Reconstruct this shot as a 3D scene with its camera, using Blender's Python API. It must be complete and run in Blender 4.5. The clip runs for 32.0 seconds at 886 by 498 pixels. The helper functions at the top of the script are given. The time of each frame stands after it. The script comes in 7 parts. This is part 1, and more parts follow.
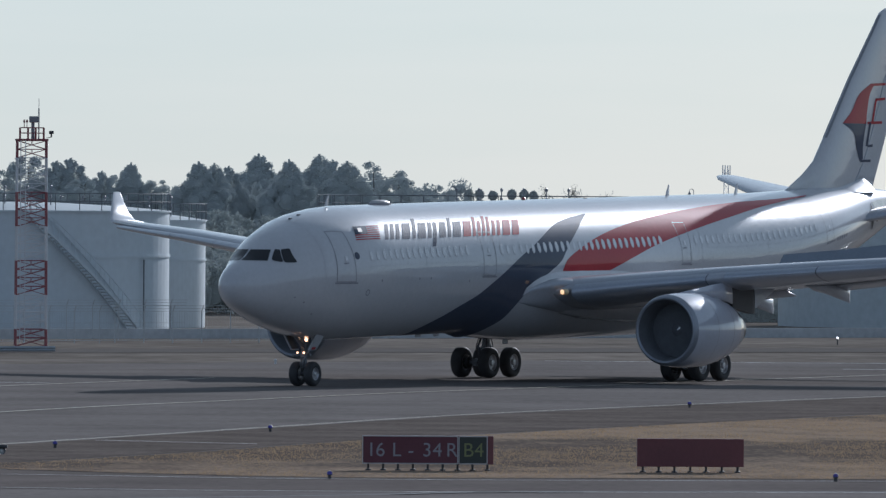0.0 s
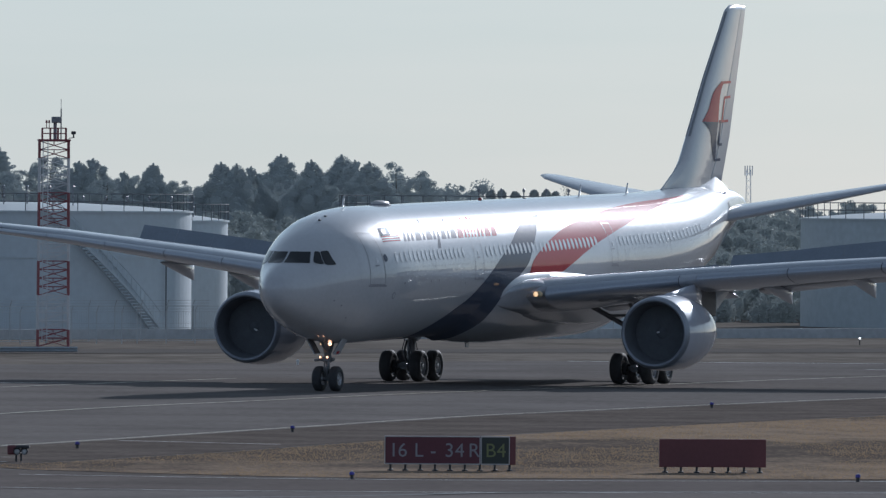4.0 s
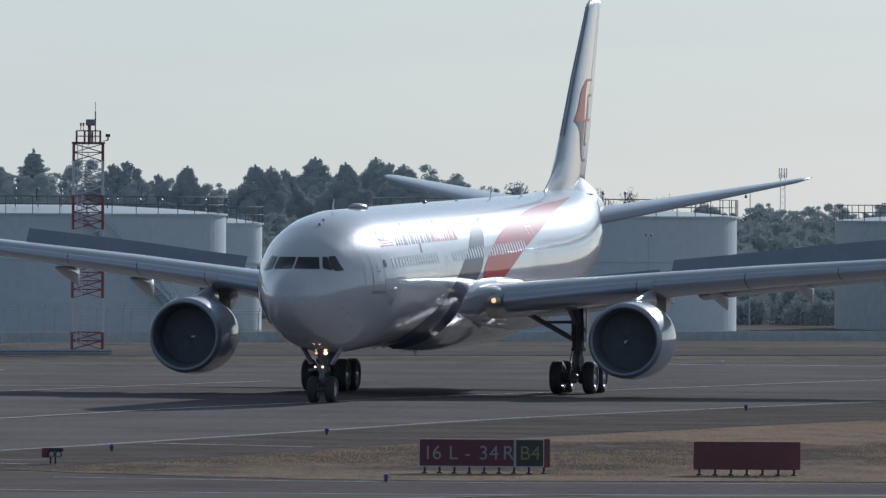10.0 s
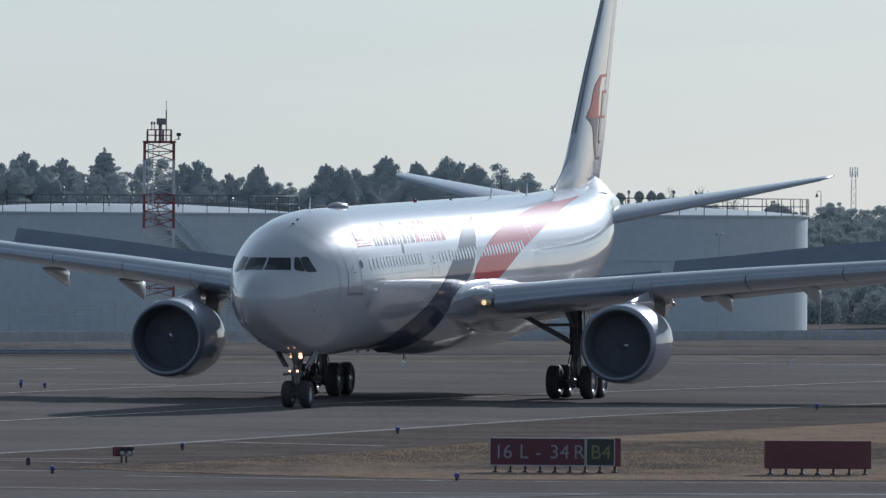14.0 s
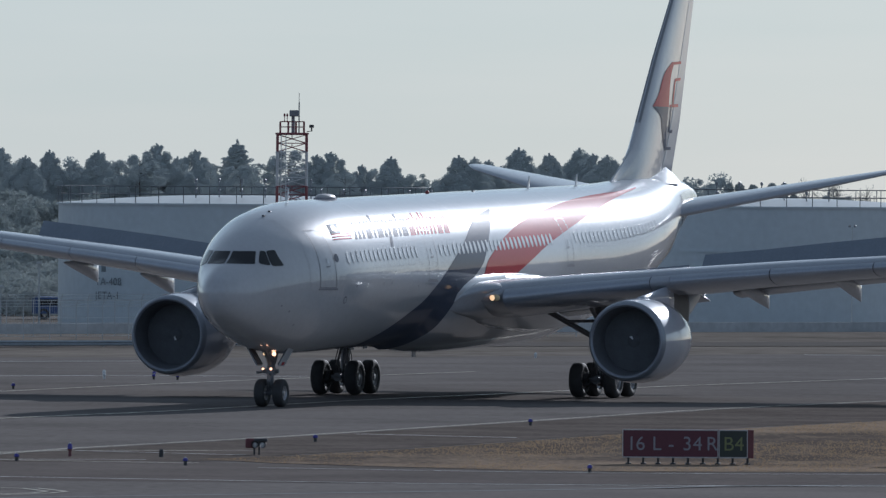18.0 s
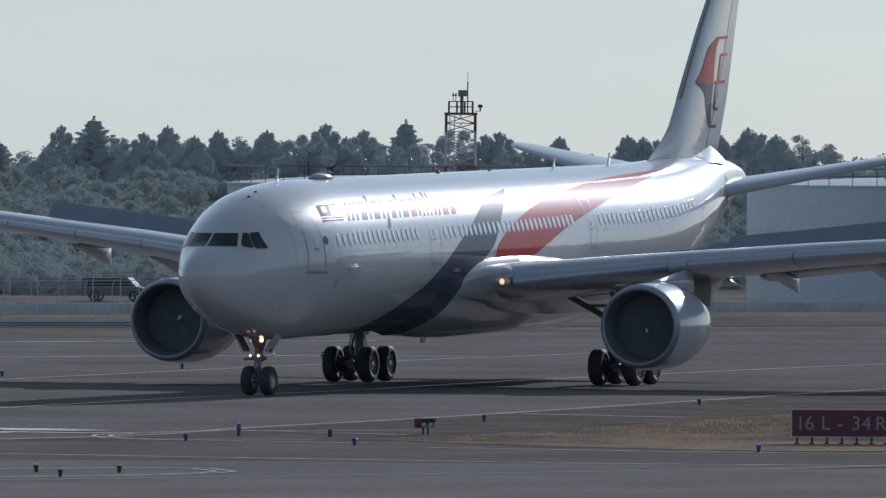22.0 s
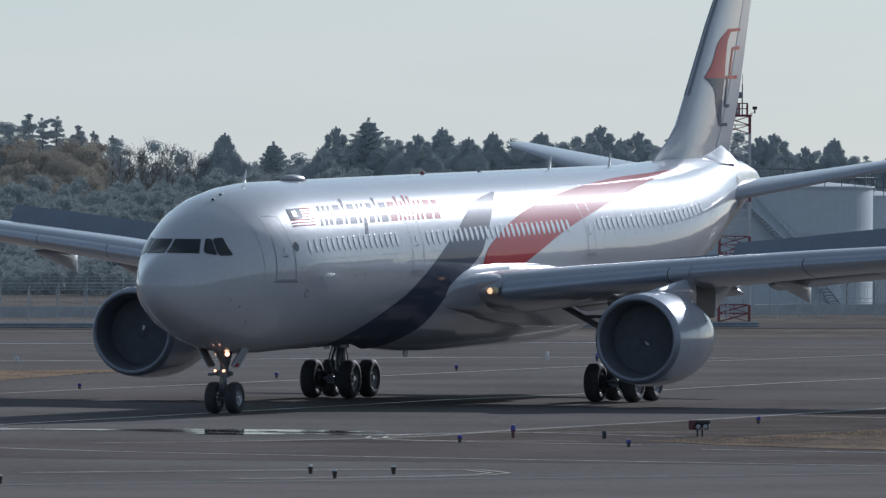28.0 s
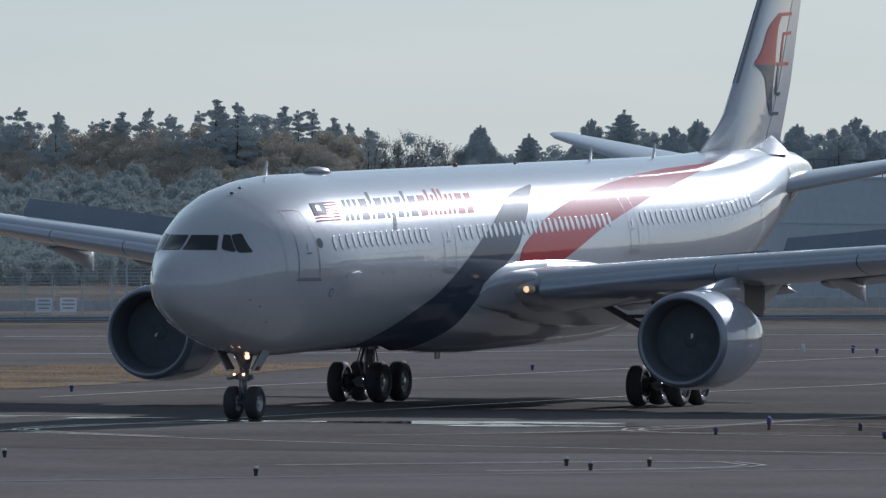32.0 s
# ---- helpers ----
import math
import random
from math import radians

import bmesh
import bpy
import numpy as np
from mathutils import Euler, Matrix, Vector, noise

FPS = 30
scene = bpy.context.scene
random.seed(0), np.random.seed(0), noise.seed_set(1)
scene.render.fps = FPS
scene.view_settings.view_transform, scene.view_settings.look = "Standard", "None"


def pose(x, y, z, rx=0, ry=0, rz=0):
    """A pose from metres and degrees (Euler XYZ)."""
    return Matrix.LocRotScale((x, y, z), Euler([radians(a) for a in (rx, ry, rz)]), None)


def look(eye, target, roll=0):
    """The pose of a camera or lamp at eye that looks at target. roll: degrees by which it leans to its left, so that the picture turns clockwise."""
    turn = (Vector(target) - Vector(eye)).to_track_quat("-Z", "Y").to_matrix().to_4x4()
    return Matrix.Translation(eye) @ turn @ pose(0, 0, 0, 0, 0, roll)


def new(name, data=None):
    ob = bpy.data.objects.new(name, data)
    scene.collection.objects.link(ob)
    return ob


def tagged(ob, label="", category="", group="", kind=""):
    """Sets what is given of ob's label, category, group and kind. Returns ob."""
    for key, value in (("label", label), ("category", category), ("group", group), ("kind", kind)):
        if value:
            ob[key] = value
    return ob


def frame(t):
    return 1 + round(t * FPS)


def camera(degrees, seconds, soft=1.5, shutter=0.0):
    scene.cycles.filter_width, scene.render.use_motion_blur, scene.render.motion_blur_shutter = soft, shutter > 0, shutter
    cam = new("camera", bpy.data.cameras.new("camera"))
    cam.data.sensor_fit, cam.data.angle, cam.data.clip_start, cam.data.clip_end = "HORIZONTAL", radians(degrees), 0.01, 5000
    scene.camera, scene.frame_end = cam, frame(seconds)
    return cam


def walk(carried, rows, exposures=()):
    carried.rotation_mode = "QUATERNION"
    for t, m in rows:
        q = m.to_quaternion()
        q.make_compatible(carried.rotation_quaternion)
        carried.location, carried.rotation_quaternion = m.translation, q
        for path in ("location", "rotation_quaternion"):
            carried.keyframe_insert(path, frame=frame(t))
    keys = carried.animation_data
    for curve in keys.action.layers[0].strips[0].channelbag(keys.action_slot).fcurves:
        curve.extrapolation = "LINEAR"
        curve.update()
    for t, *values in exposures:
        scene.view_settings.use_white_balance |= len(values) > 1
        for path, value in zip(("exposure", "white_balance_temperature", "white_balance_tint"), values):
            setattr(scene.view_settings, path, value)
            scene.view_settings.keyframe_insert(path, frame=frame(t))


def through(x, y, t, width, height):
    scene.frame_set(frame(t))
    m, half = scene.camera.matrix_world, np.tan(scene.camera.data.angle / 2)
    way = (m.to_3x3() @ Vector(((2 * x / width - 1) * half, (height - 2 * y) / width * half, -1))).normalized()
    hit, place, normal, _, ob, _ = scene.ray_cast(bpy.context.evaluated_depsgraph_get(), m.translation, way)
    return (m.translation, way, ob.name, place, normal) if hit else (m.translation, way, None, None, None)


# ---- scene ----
cam = camera(4.4906, 32.0, soft=1.35)
# seconds, turn to the left, tilt, lean: a tripod that pans after the aeroplane
CAMERA_ROWS = (
    (0, 0.0000, -0.3279, -0.386), (0.5, 0.0132, -0.3268, -0.391), (1, 0.0285, -0.3257, -0.388),
    (1.5, 0.0453, -0.3261, -0.390), (2, 0.0583, -0.3294, -0.387), (2.5, 0.0742, -0.3298, -0.389),
    (3, 0.0925, -0.3291, -0.388), (3.5, 0.1029, -0.3265, -0.384), (5.5, 0.1535, -0.3288, -0.381),
    (6, 0.1645, -0.3322, -0.378), (9.2, 0.1645, -0.3322, -0.378), (9.3, 0.2618, -0.3188, -0.362),
    (9.5, 0.2689, -0.3188, -0.362), (10, 0.2864, -0.3146, -0.370), (10.5, 0.3041, -0.3174, -0.375),
    (11, 0.3802, -0.3180, -0.372), (11.5, 0.4726, -0.3177, -0.369), (12, 0.5317, -0.3194, -0.374),
    (12.5, 0.5684, -0.3202, -0.383), (13, 0.6088, -0.3193, -0.382), (13.5, 0.6254, -0.3209, -0.384),
    (14, 0.6455, -0.3220, -0.378), (14.5, 0.6920, -0.3275, -0.368), (16.5, 1.0406, -0.3381, -0.378),
    (17, 1.1098, -0.3385, -0.378), (17.5, 1.2196, -0.3437, -0.370), (18, 1.3189, -0.3679, -0.368),
    (18.5, 1.3907, -0.3867, -0.375), (19, 1.4506, -0.4001, -0.367), (19.5, 1.5380, -0.4147, -0.366),
    (20, 1.6351, -0.4219, -0.364), (20.5, 1.7378, -0.4344, -0.368), (21, 1.8936, -0.4516, -0.366),
    (21.5, 2.0472, -0.4695, -0.339), (22, 2.1742, -0.4755, -0.335), (22.5, 2.3186, -0.4707, -0.337),
    (23, 2.4414, -0.4708, -0.338), (23.5, 2.5763, -0.4765, -0.323), (24, 2.7303, -0.4721, -0.322),
    (24.5, 2.8611, -0.4716, -0.317), (25, 2.9766, -0.4720, -0.330), (25.5, 3.1247, -0.4742, -0.331),
    (27.5, 3.5132, -0.4749, -0.353), (28, 3.5659, -0.4748, -0.360), (28.5, 3.6712, -0.4748, -0.357),
    (29, 3.8802, -0.4732, -0.342), (29.5, 4.1427, -0.4659, -0.338), (30, 4.3529, -0.4654, -0.331),
    (30.5, 4.4864, -0.4741, -0.322), (31, 4.6043, -0.4870, -0.313), (31.5, 4.7274, -0.5047, -0.306),
    (32, 4.8620, -0.5219, -0.307),
)
EYE = (0.0, 0.0, 8.6126)
walk(cam, [(t, pose(*EYE, 90 + tilt, lean, turn)) for t, turn, tilt, lean in CAMERA_ROWS],
     exposures=((0.0, -0.24, 5700, 12), (1.0, -0.28, 5700, 12), (2.0, -0.38, 5700, 12), (9.0, -0.38, 5700, 12), (13.0, -0.34, 5700, 12), (20.0, -0.44, 5700, 12), (22.0, -0.36, 5700, 12), (28.0, -0.35, 5700, 12), (32.0, -0.40, 5700, 12)))

# ---- light: a hazy winter sun behind the aeroplane, high thin cloud ----
SUN_AZ, SUN_EL = 22.7, 20.0
world = bpy.data.worlds.new("hazy_sky")
scene.world = world
world.use_nodes = True
wn = world.node_tree.nodes
sky = wn.new("ShaderNodeTexSky")
sky.sky_type = "NISHITA"
sky.sun_disc = False
sky.sun_elevation, sky.sun_rotation = radians(SUN_EL), radians(SUN_AZ)
sky.air_density, sky.dust_density, sky.ozone_density, sky.altitude = 1.0, 0.35, 4.0, 40.0
wl = world.node_tree.links
clear = wn["Background"]
clear.inputs["Strength"].default_value = 0.03
wl.new(sky.outputs[0], clear.inputs["Color"])
# a veil of high thin cloud all over the sky, with faint streaks
veil = wn.new("ShaderNodeBackground")
veil.inputs["Strength"].default_value = 1.0
tc, mp, ns, rp = (wn.new("ShaderNode" + k) for k in ("TexCoord", "Mapping", "TexNoise", "ValToRGB"))
mp.inputs["Scale"].default_value = (14.0, 14.0, 130.0)
ns.inputs["Scale"].default_value, ns.inputs["Detail"].default_value = 1.0, 4
rp.color_ramp.elements[0].position, rp.color_ramp.elements[0].color = 0.35, (0.455, 0.54, 0.545, 1)
rp.color_ramp.elements[1].position, rp.color_ramp.elements[1].color = 0.75, (0.52, 0.575, 0.572, 1)
wl.new(tc.outputs["Generated"], mp.inputs["Vector"])
wl.new(mp.outputs[0], ns.inputs["Vector"])
wl.new(ns.outputs["Fac"], rp.inputs["Fac"])
# the veil is brightest round the sun and dims to a bluer sky on the far side
dot, mr, away = wn.new("ShaderNodeVectorMath"), wn.new("ShaderNodeMapRange"), wn.new("ShaderNodeMix")
dot.operation = "DOT_PRODUCT"
dot.inputs[1].default_value = (math.sin(radians(SUN_AZ)) * math.cos(radians(SUN_EL)), math.cos(radians(SUN_AZ)) * math.cos(radians(SUN_EL)), math.sin(radians(SUN_EL)))
mr.interpolation_type = "SMOOTHSTEP"
mr.inputs["From Min"].default_value, mr.inputs["From Max"].default_value = 0.0, 0.95
wl.new(tc.outputs["Generated"], dot.inputs[0])
wl.new(dot.outputs["Value"], mr.inputs["Value"])
away.data_type = "RGBA"
away.inputs[6].default_value = (0.325, 0.383, 0.435, 1)
wl.new(mr.outputs[0], away.inputs[0])
wl.new(rp.outputs["Color"], away.inputs[7])
# haze lies along the horizon: the veil thins towards the zenith
up, thin, dim = wn.new("ShaderNodeSeparateXYZ"), wn.new("ShaderNodeMapRange"), wn.new("ShaderNodeVectorMath")
thin.interpolation_type = "SMOOTHSTEP"
thin.inputs["From Min"].default_value, thin.inputs["From Max"].default_value = 0.06, 0.85
thin.inputs["To Min"].default_value, thin.inputs["To Max"].default_value = 1.0, 0.45
dim.operation = "SCALE"
wl.new(tc.outputs["Generated"], up.inputs[0])
wl.new(up.outputs["Z"], thin.inputs["Value"])
wl.new(away.outputs[2], dim.inputs[0])
wl.new(thin.outputs[0], dim.inputs["Scale"])
wl.new(dim.outputs[0], veil.inputs["Color"])
both = wn.new("ShaderNodeAddShader")
wl.new(clear.outputs[0], both.inputs[0])
wl.new(veil.outputs[0], both.inputs[1])
wl.new(both.outputs[0], wn["World Output"].inputs["Surface"])
sun_data = bpy.data.lights.new("sun", "SUN")
sun_data.energy, sun_data.angle, sun_data.color = 4.8, radians(0.6), (1.0, 0.965, 0.92)
sun_lamp = new("sun", sun_data)
sun_lamp.matrix_world = look((0, 0, 0), (-math.sin(radians(SUN_AZ)) * math.cos(radians(SUN_EL)),
                                         -math.cos(radians(SUN_AZ)) * math.cos(radians(SUN_EL)), -math.sin(radians(SUN_EL))))


# ---- materials ----
def mat(name, color, rough=0.6, metal=0.0, vary=0.12, scale=2.0, fine=20.0, bump=0.0, coat=0.0, emit=None, spec=0.5, per_piece=0.0, coat_rough=0.06, ripple=0.0):
    """Principled paint with blotches and grain at two scales; ripple: slack in riveted sheet, in metres."""
    m = bpy.data.materials.new(name)
    m.use_nodes = True
    n, l = m.node_tree.nodes, m.node_tree.links
    b = n["Principled BSDF"]
    b.inputs["Roughness"].default_value = rough
    b.inputs["Metallic"].default_value = metal
    b.inputs["Specular IOR Level"].default_value = spec
    b.inputs["Coat Weight"].default_value = coat
    b.inputs["Coat Roughness"].default_value = coat_rough
    co = n.new("ShaderNodeTexCoord")
    big, small = n.new("ShaderNodeTexNoise"), n.new("ShaderNodeTexNoise")
    big.inputs["Scale"].default_value, small.inputs["Scale"].default_value = scale, fine
    big.inputs["Detail"].default_value, small.inputs["Detail"].default_value = 5, 3
    for t in (big, small):
        l.new(co.outputs["Object"], t.inputs["Vector"])
    add = n.new("ShaderNodeMath")
    add.operation = "ADD"
    l.new(big.outputs["Fac"], add.inputs[0])
    l.new(small.outputs["Fac"], add.inputs[1])
    span = n.new("ShaderNodeMapRange")
    span.inputs["From Min"].default_value, span.inputs["From Max"].default_value = 0.7, 1.3
    span.inputs["To Min"].default_value, span.inputs["To Max"].default_value = 1 - vary, 1 + vary
    l.new(add.outputs[0], span.inputs["Value"])
    mul = n.new("ShaderNodeVectorMath")
    mul.operation = "SCALE"
    mul.inputs[0].default_value = color[:3]
    l.new(span.outputs[0], mul.inputs["Scale"])
    out = mul.outputs[0]
    if per_piece:
        info = n.new("ShaderNodeObjectInfo")
        pr = n.new("ShaderNodeMapRange")
        pr.inputs["To Min"].default_value, pr.inputs["To Max"].default_value = 1 - per_piece, 1 + per_piece
        l.new(info.outputs["Random"], pr.inputs["Value"])
        mul2 = n.new("ShaderNodeVectorMath")
        mul2.operation = "SCALE"
        l.new(out, mul2.inputs[0])
        l.new(pr.outputs[0], mul2.inputs["Scale"])
        out = mul2.outputs[0]
    l.new(out, b.inputs["Base Color"])
    if bump:
        bp = n.new("ShaderNodeBump")
        bp.inputs["Strength"].default_value = bump
        l.new(small.outputs["Fac"], bp.inputs["Height"])
        l.new(bp.outputs[0], b.inputs["Normal"])
    if ripple:
        # sheets sag between frames 0.53 m apart and stringers along the body
        mp_, wv, ad = n.new("ShaderNodeMapping"), n.new("ShaderNodeTexNoise"), n.new("ShaderNodeBump")
        mp_.inputs["Scale"].default_value = (1.9, 2.6, 2.6)
        wv.inputs["Scale"].default_value, wv.inputs["Detail"].default_value = 1.0, 1.5
        l.new(co.outputs["Object"], mp_.inputs["Vector"])
        l.new(mp_.outputs[0], wv.inputs["Vector"])
        ad.inputs["Strength"].default_value, ad.inputs["Distance"].default_value = 1.0, ripple
        l.new(wv.outputs["Fac"], ad.inputs["Height"])
        l.new(ad.outputs[0], b.inputs["Normal"])
        l.new(ad.outputs[0], b.inputs["Coat Normal"])
    if emit:
        b.inputs["Emission Color"].default_value = (*emit[0], 1)
        b.inputs["Emission Strength"].default_value = emit[1]
    return m


def leaf_mat(name, color, spread=0.08, through=0.5, shine_through=(0.32, 0.37, 0.395)):
    """Leaves: colour differs from clump to clump, some light comes through."""
    m = bpy.data.materials.new(name)
    m.use_nodes = True
    n, l = m.node_tree.nodes, m.node_tree.links
    b = n["Principled BSDF"]
    b.inputs["Roughness"].default_value = 0.7
    b.inputs["Specular IOR Level"].default_value = 0.25
    geo = n.new("ShaderNodeNewGeometry")
    ramp = n.new("ShaderNodeMapRange")
    ramp.inputs["To Min"].default_value, ramp.inputs["To Max"].default_value = 1 - spread, 1 + spread
    l.new(geo.outputs["Random Per Island"], ramp.inputs["Value"])
    mul = n.new("ShaderNodeVectorMath")
    mul.operation = "SCALE"
    mul.inputs[0].default_value = color
    l.new(ramp.outputs[0], mul.inputs["Scale"])
    l.new(mul.outputs[0], b.inputs["Base Color"])
    tr = n.new("ShaderNodeBsdfTranslucent")
    tr.inputs["Color"].default_value = (*shine_through, 1)
    mix = n.new("ShaderNodeMixShader")
    mix.inputs[0].default_value = through
    l.new(b.outputs[0], mix.inputs[1])
    l.new(tr.outputs[0], mix.inputs[2])
    l.new(mix.outputs[0], n["Material Output"].inputs["Surface"])
    return m


def dry_mat(name, straw, mown, bands=False):
    """Dry winter grass: swathes of straw colour and of darker mown turf; bands: uncut rims along both edges."""
    m = bpy.data.materials.new(name)
    m.use_nodes = True
    n, l = m.node_tree.nodes, m.node_tree.links
    b = n["Principled BSDF"]
    b.inputs["Roughness"].default_value = 0.95
    b.inputs["Specular IOR Level"].default_value = 0.0
    co = n.new("ShaderNodeTexCoord")

    def patches(sc, detail, lo, hi):
        mp_, ns_, mr_ = n.new("ShaderNodeMapping"), n.new("ShaderNodeTexNoise"), n.new("ShaderNodeMapRange")
        mp_.inputs["Scale"].default_value = sc
        ns_.inputs["Scale"].default_value, ns_.inputs["Detail"].default_value = 1.0, detail
        l.new(co.outputs["Object"], mp_.inputs["Vector"])
        l.new(mp_.outputs[0], ns_.inputs["Vector"])
        mr_.inputs["From Min"].default_value, mr_.inputs["From Max"].default_value = 0.36, 0.64
        mr_.inputs["To Min"].default_value, mr_.inputs["To Max"].default_value = lo, hi
        l.new(ns_.outputs["Fac"], mr_.inputs["Value"])
        return mr_.outputs[0]

    def plus(a, c, op="ADD"):
        ad = n.new("ShaderNodeMath")
        ad.operation = op
        for k, v in enumerate((a, c)):
            if isinstance(v, float):
                ad.inputs[k].default_value = v
            else:
                l.new(v, ad.inputs[k])
        return ad.outputs[0]

    fine = plus(patches((0.5, 0.22, 1.0), 4, -0.28, 0.28), patches((5.0, 1.2, 7.0), 3, -0.22, 0.22))
    if bands:
        sep = n.new("ShaderNodeSeparateXYZ")
        l.new(co.outputs["Object"], sep.inputs[0])
        across = plus(sep.outputs["Y"], plus(sep.outputs["X"], 0.5, "MULTIPLY"), "SUBTRACT")
        across = plus(across, patches((0.11, 0.05, 1.0), 3, -7.0, 7.0))
        ramp, span_ = n.new("ShaderNodeValToRGB"), n.new("ShaderNodeMapRange")
        span_.inputs["From Min"].default_value, span_.inputs["From Max"].default_value = 325.0, 415.0
        l.new(across, span_.inputs["Value"])
        e = ramp.color_ramp.elements
        e[0].position, e[0].color = 0.10, (0.15, 0.15, 0.15, 1)
        e[1].position, e[1].color = 0.24, (0.75, 0.75, 0.75, 1)
        for p, v in ((0.30, 0.95), (0.56, 0.85), (0.64, 0.1), (0.84, 0.05), (0.94, 0.6)):
            e.new(p).color = (v, v, v, 1)
        l.new(span_.outputs[0], ramp.inputs["Fac"])
        fac = plus(ramp.outputs["Color"], fine)
    else:
        fac = plus(patches((0.035, 0.11, 1.0), 3, 0.0, 0.8), fine)
    mix = n.new("ShaderNodeMix")
    mix.data_type = "RGBA"
    mix.clamp_factor = True
    mix.inputs[6].default_value, mix.inputs[7].default_value = (*straw, 1), (*mown, 1)
    l.new(fac, mix.inputs[0])
    l.new(mix.outputs[2], b.inputs["Base Color"])
    return m


M_WHITE = mat("white_aircraft_paint", (0.49, 0.50, 0.525), 0.30, 0.0, 0.05, 0.35, 6, 0.0, 1.0, spec=0.2, coat_rough=0.065, ripple=0.005)
# navy is lifted and greyed to carry the haze
M_NAVY = mat("navy_paint", (0.070, 0.084, 0.122), 0.5, 0.0, 0.06, 0.4, 6, 0.0, 0.4, spec=0.02, coat_rough=0.06, ripple=0.004)
M_RED = mat("red_paint", (0.40, 0.042, 0.052), 0.5, 0.0, 0.06, 0.4, 6, 0.0, 0.45, spec=0.02, coat_rough=0.06, ripple=0.004)
M_WING = mat("grey_wing_paint", (0.38, 0.405, 0.45), 0.40, 0.0, 0.07, 0.5, 7, 0.0, 0.8, coat_rough=0.14)
M_SLAT = mat("slat_paint", (0.35, 0.385, 0.445), 0.33, 0.32, 0.08, 0.6, 9, 0.0, 0.9, coat_rough=0.07)
M_LIP = mat("intake_lip_metal", (0.28, 0.30, 0.34), 0.40, 0.4, 0.05, 1, 10)
M_NACELLE = mat("nacelle_paint", (0.42, 0.44, 0.50), 0.40, 0.0, 0.05, 0.7, 8, 0.0, 1.0, spec=0.15, ripple=0.002)
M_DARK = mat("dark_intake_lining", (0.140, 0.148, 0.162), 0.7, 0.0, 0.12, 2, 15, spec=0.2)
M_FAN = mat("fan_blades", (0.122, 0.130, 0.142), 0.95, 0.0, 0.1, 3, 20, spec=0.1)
M_METAL = mat("exhaust_metal", (0.28, 0.26, 0.24), 0.35, 0.9, 0.15, 2, 18)
M_STEEL = mat("landing_gear_paint", (0.16, 0.168, 0.18), 0.4, 0.1, 0.12, 3, 25)
M_TYRE = mat("tyre_rubber", (0.042, 0.043, 0.046), 0.75, 0.0, 0.2, 3, 30, 0.1)
M_RIM = mat("wheel_rim", (0.45, 0.45, 0.47), 0.35, 0.6, 0.1, 4, 30)
# the glass base colour is lifted slightly for haze
M_GLASS = mat("cockpit_glass", (0.034, 0.037, 0.042), 0.08, 0.0, 0.05, 1, 8, 0.0, 0.0, spec=0.22)
# pane colour is pale in place of sun on the window reveals
M_PANE = mat("paled_window_pane", (0.64, 0.65, 0.67), 0.4, 0.0, 0.1, 2, 12, 0.0, 1.0, spec=0.2, coat_rough=0.12)
M_SEAM = mat("panel_seam", (0.25, 0.25, 0.28), 0.5, 0.0, 0.1, 2, 12)
M_JOINT = mat("skin_joint", (0.42, 0.43, 0.46), 0.5, 0.0, 0.1, 2, 12)
M_SPOILER = mat("spoiler_panel", (0.20, 0.23, 0.27), 0.5, 0.0, 0.08, 1, 9)
M_LAMP = mat("lamp_lit", (1.0, 0.8, 0.5), 0.3, emit=((1.0, 0.50, 0.28), 3.6))
M_LAMP_SOFT = mat("lamp_dim", (1.0, 0.80, 0.5), 0.3, emit=((1.0, 0.60, 0.30), 1.3))
M_LAMP_GLASS = mat("lamp_glass_warm", (0.80, 0.62, 0.36), 0.25, 0.1, 0.1, 6, 30)
M_PLATE = mat("bare_metal_plate", (0.55, 0.51, 0.45), 0.22, 1.0, 0.15, 1.5, 9, ripple=0.006)
M_LAMP_RED = mat("beacon_red", (0.25, 0.03, 0.03), 0.3)
M_ASPHALT = mat("asphalt", (0.180, 0.166, 0.157), 0.95, 0.0, 0.24, 0.12, 2.5, 0.1, spec=0.0)
M_SHOULDER = mat("shoulder_asphalt", (0.138, 0.119, 0.107), 0.95, 0.0, 0.3, 0.25, 3.0, 0.1, spec=0.0)
M_ASPHALT_NEW = mat("newer_asphalt", (0.158, 0.140, 0.131), 0.95, 0.0, 0.2, 0.2, 3.0, 0.1, spec=0.0)
M_CONCRETE = mat("worn_concrete", (0.200, 0.182, 0.171), 0.95, 0.0, 0.2, 0.15, 5.0, 0.1, spec=0.0)
M_KERB = mat("pale_concrete", (0.15, 0.138, 0.128), 0.9, 0.0, 0.15, 0.5, 6.0, spec=0.0)
M_DRY = dry_mat("dry_grass_ground", (0.33, 0.256, 0.19), (0.132, 0.110, 0.094))
M_DRY_BANDS = dry_mat("banded_dry_grass", (0.285, 0.222, 0.168), (0.118, 0.099, 0.086), True)
M_FIELD = mat("field_ground", (0.185, 0.165, 0.145), 0.95, 0.0, 0.4, 0.06, 0.6, 0.5, spec=0.0)
M_LINE_Y = mat("faded_yellow_line", (0.55, 0.49, 0.38), 0.38, 0.0, 0.35, 1.2, 9.0, spec=0.3)
M_LINE_W = mat("worn_white_line", (0.74, 0.74, 0.73), 0.36, 0.0, 0.3, 0.9, 9.0, spec=0.35)
# sign colours are dulled and greyed to carry the haze
M_SIGN_RED = mat("sign_red_face", (0.112, 0.028, 0.042), 0.5, 0.0, 0.08, 2, 12)
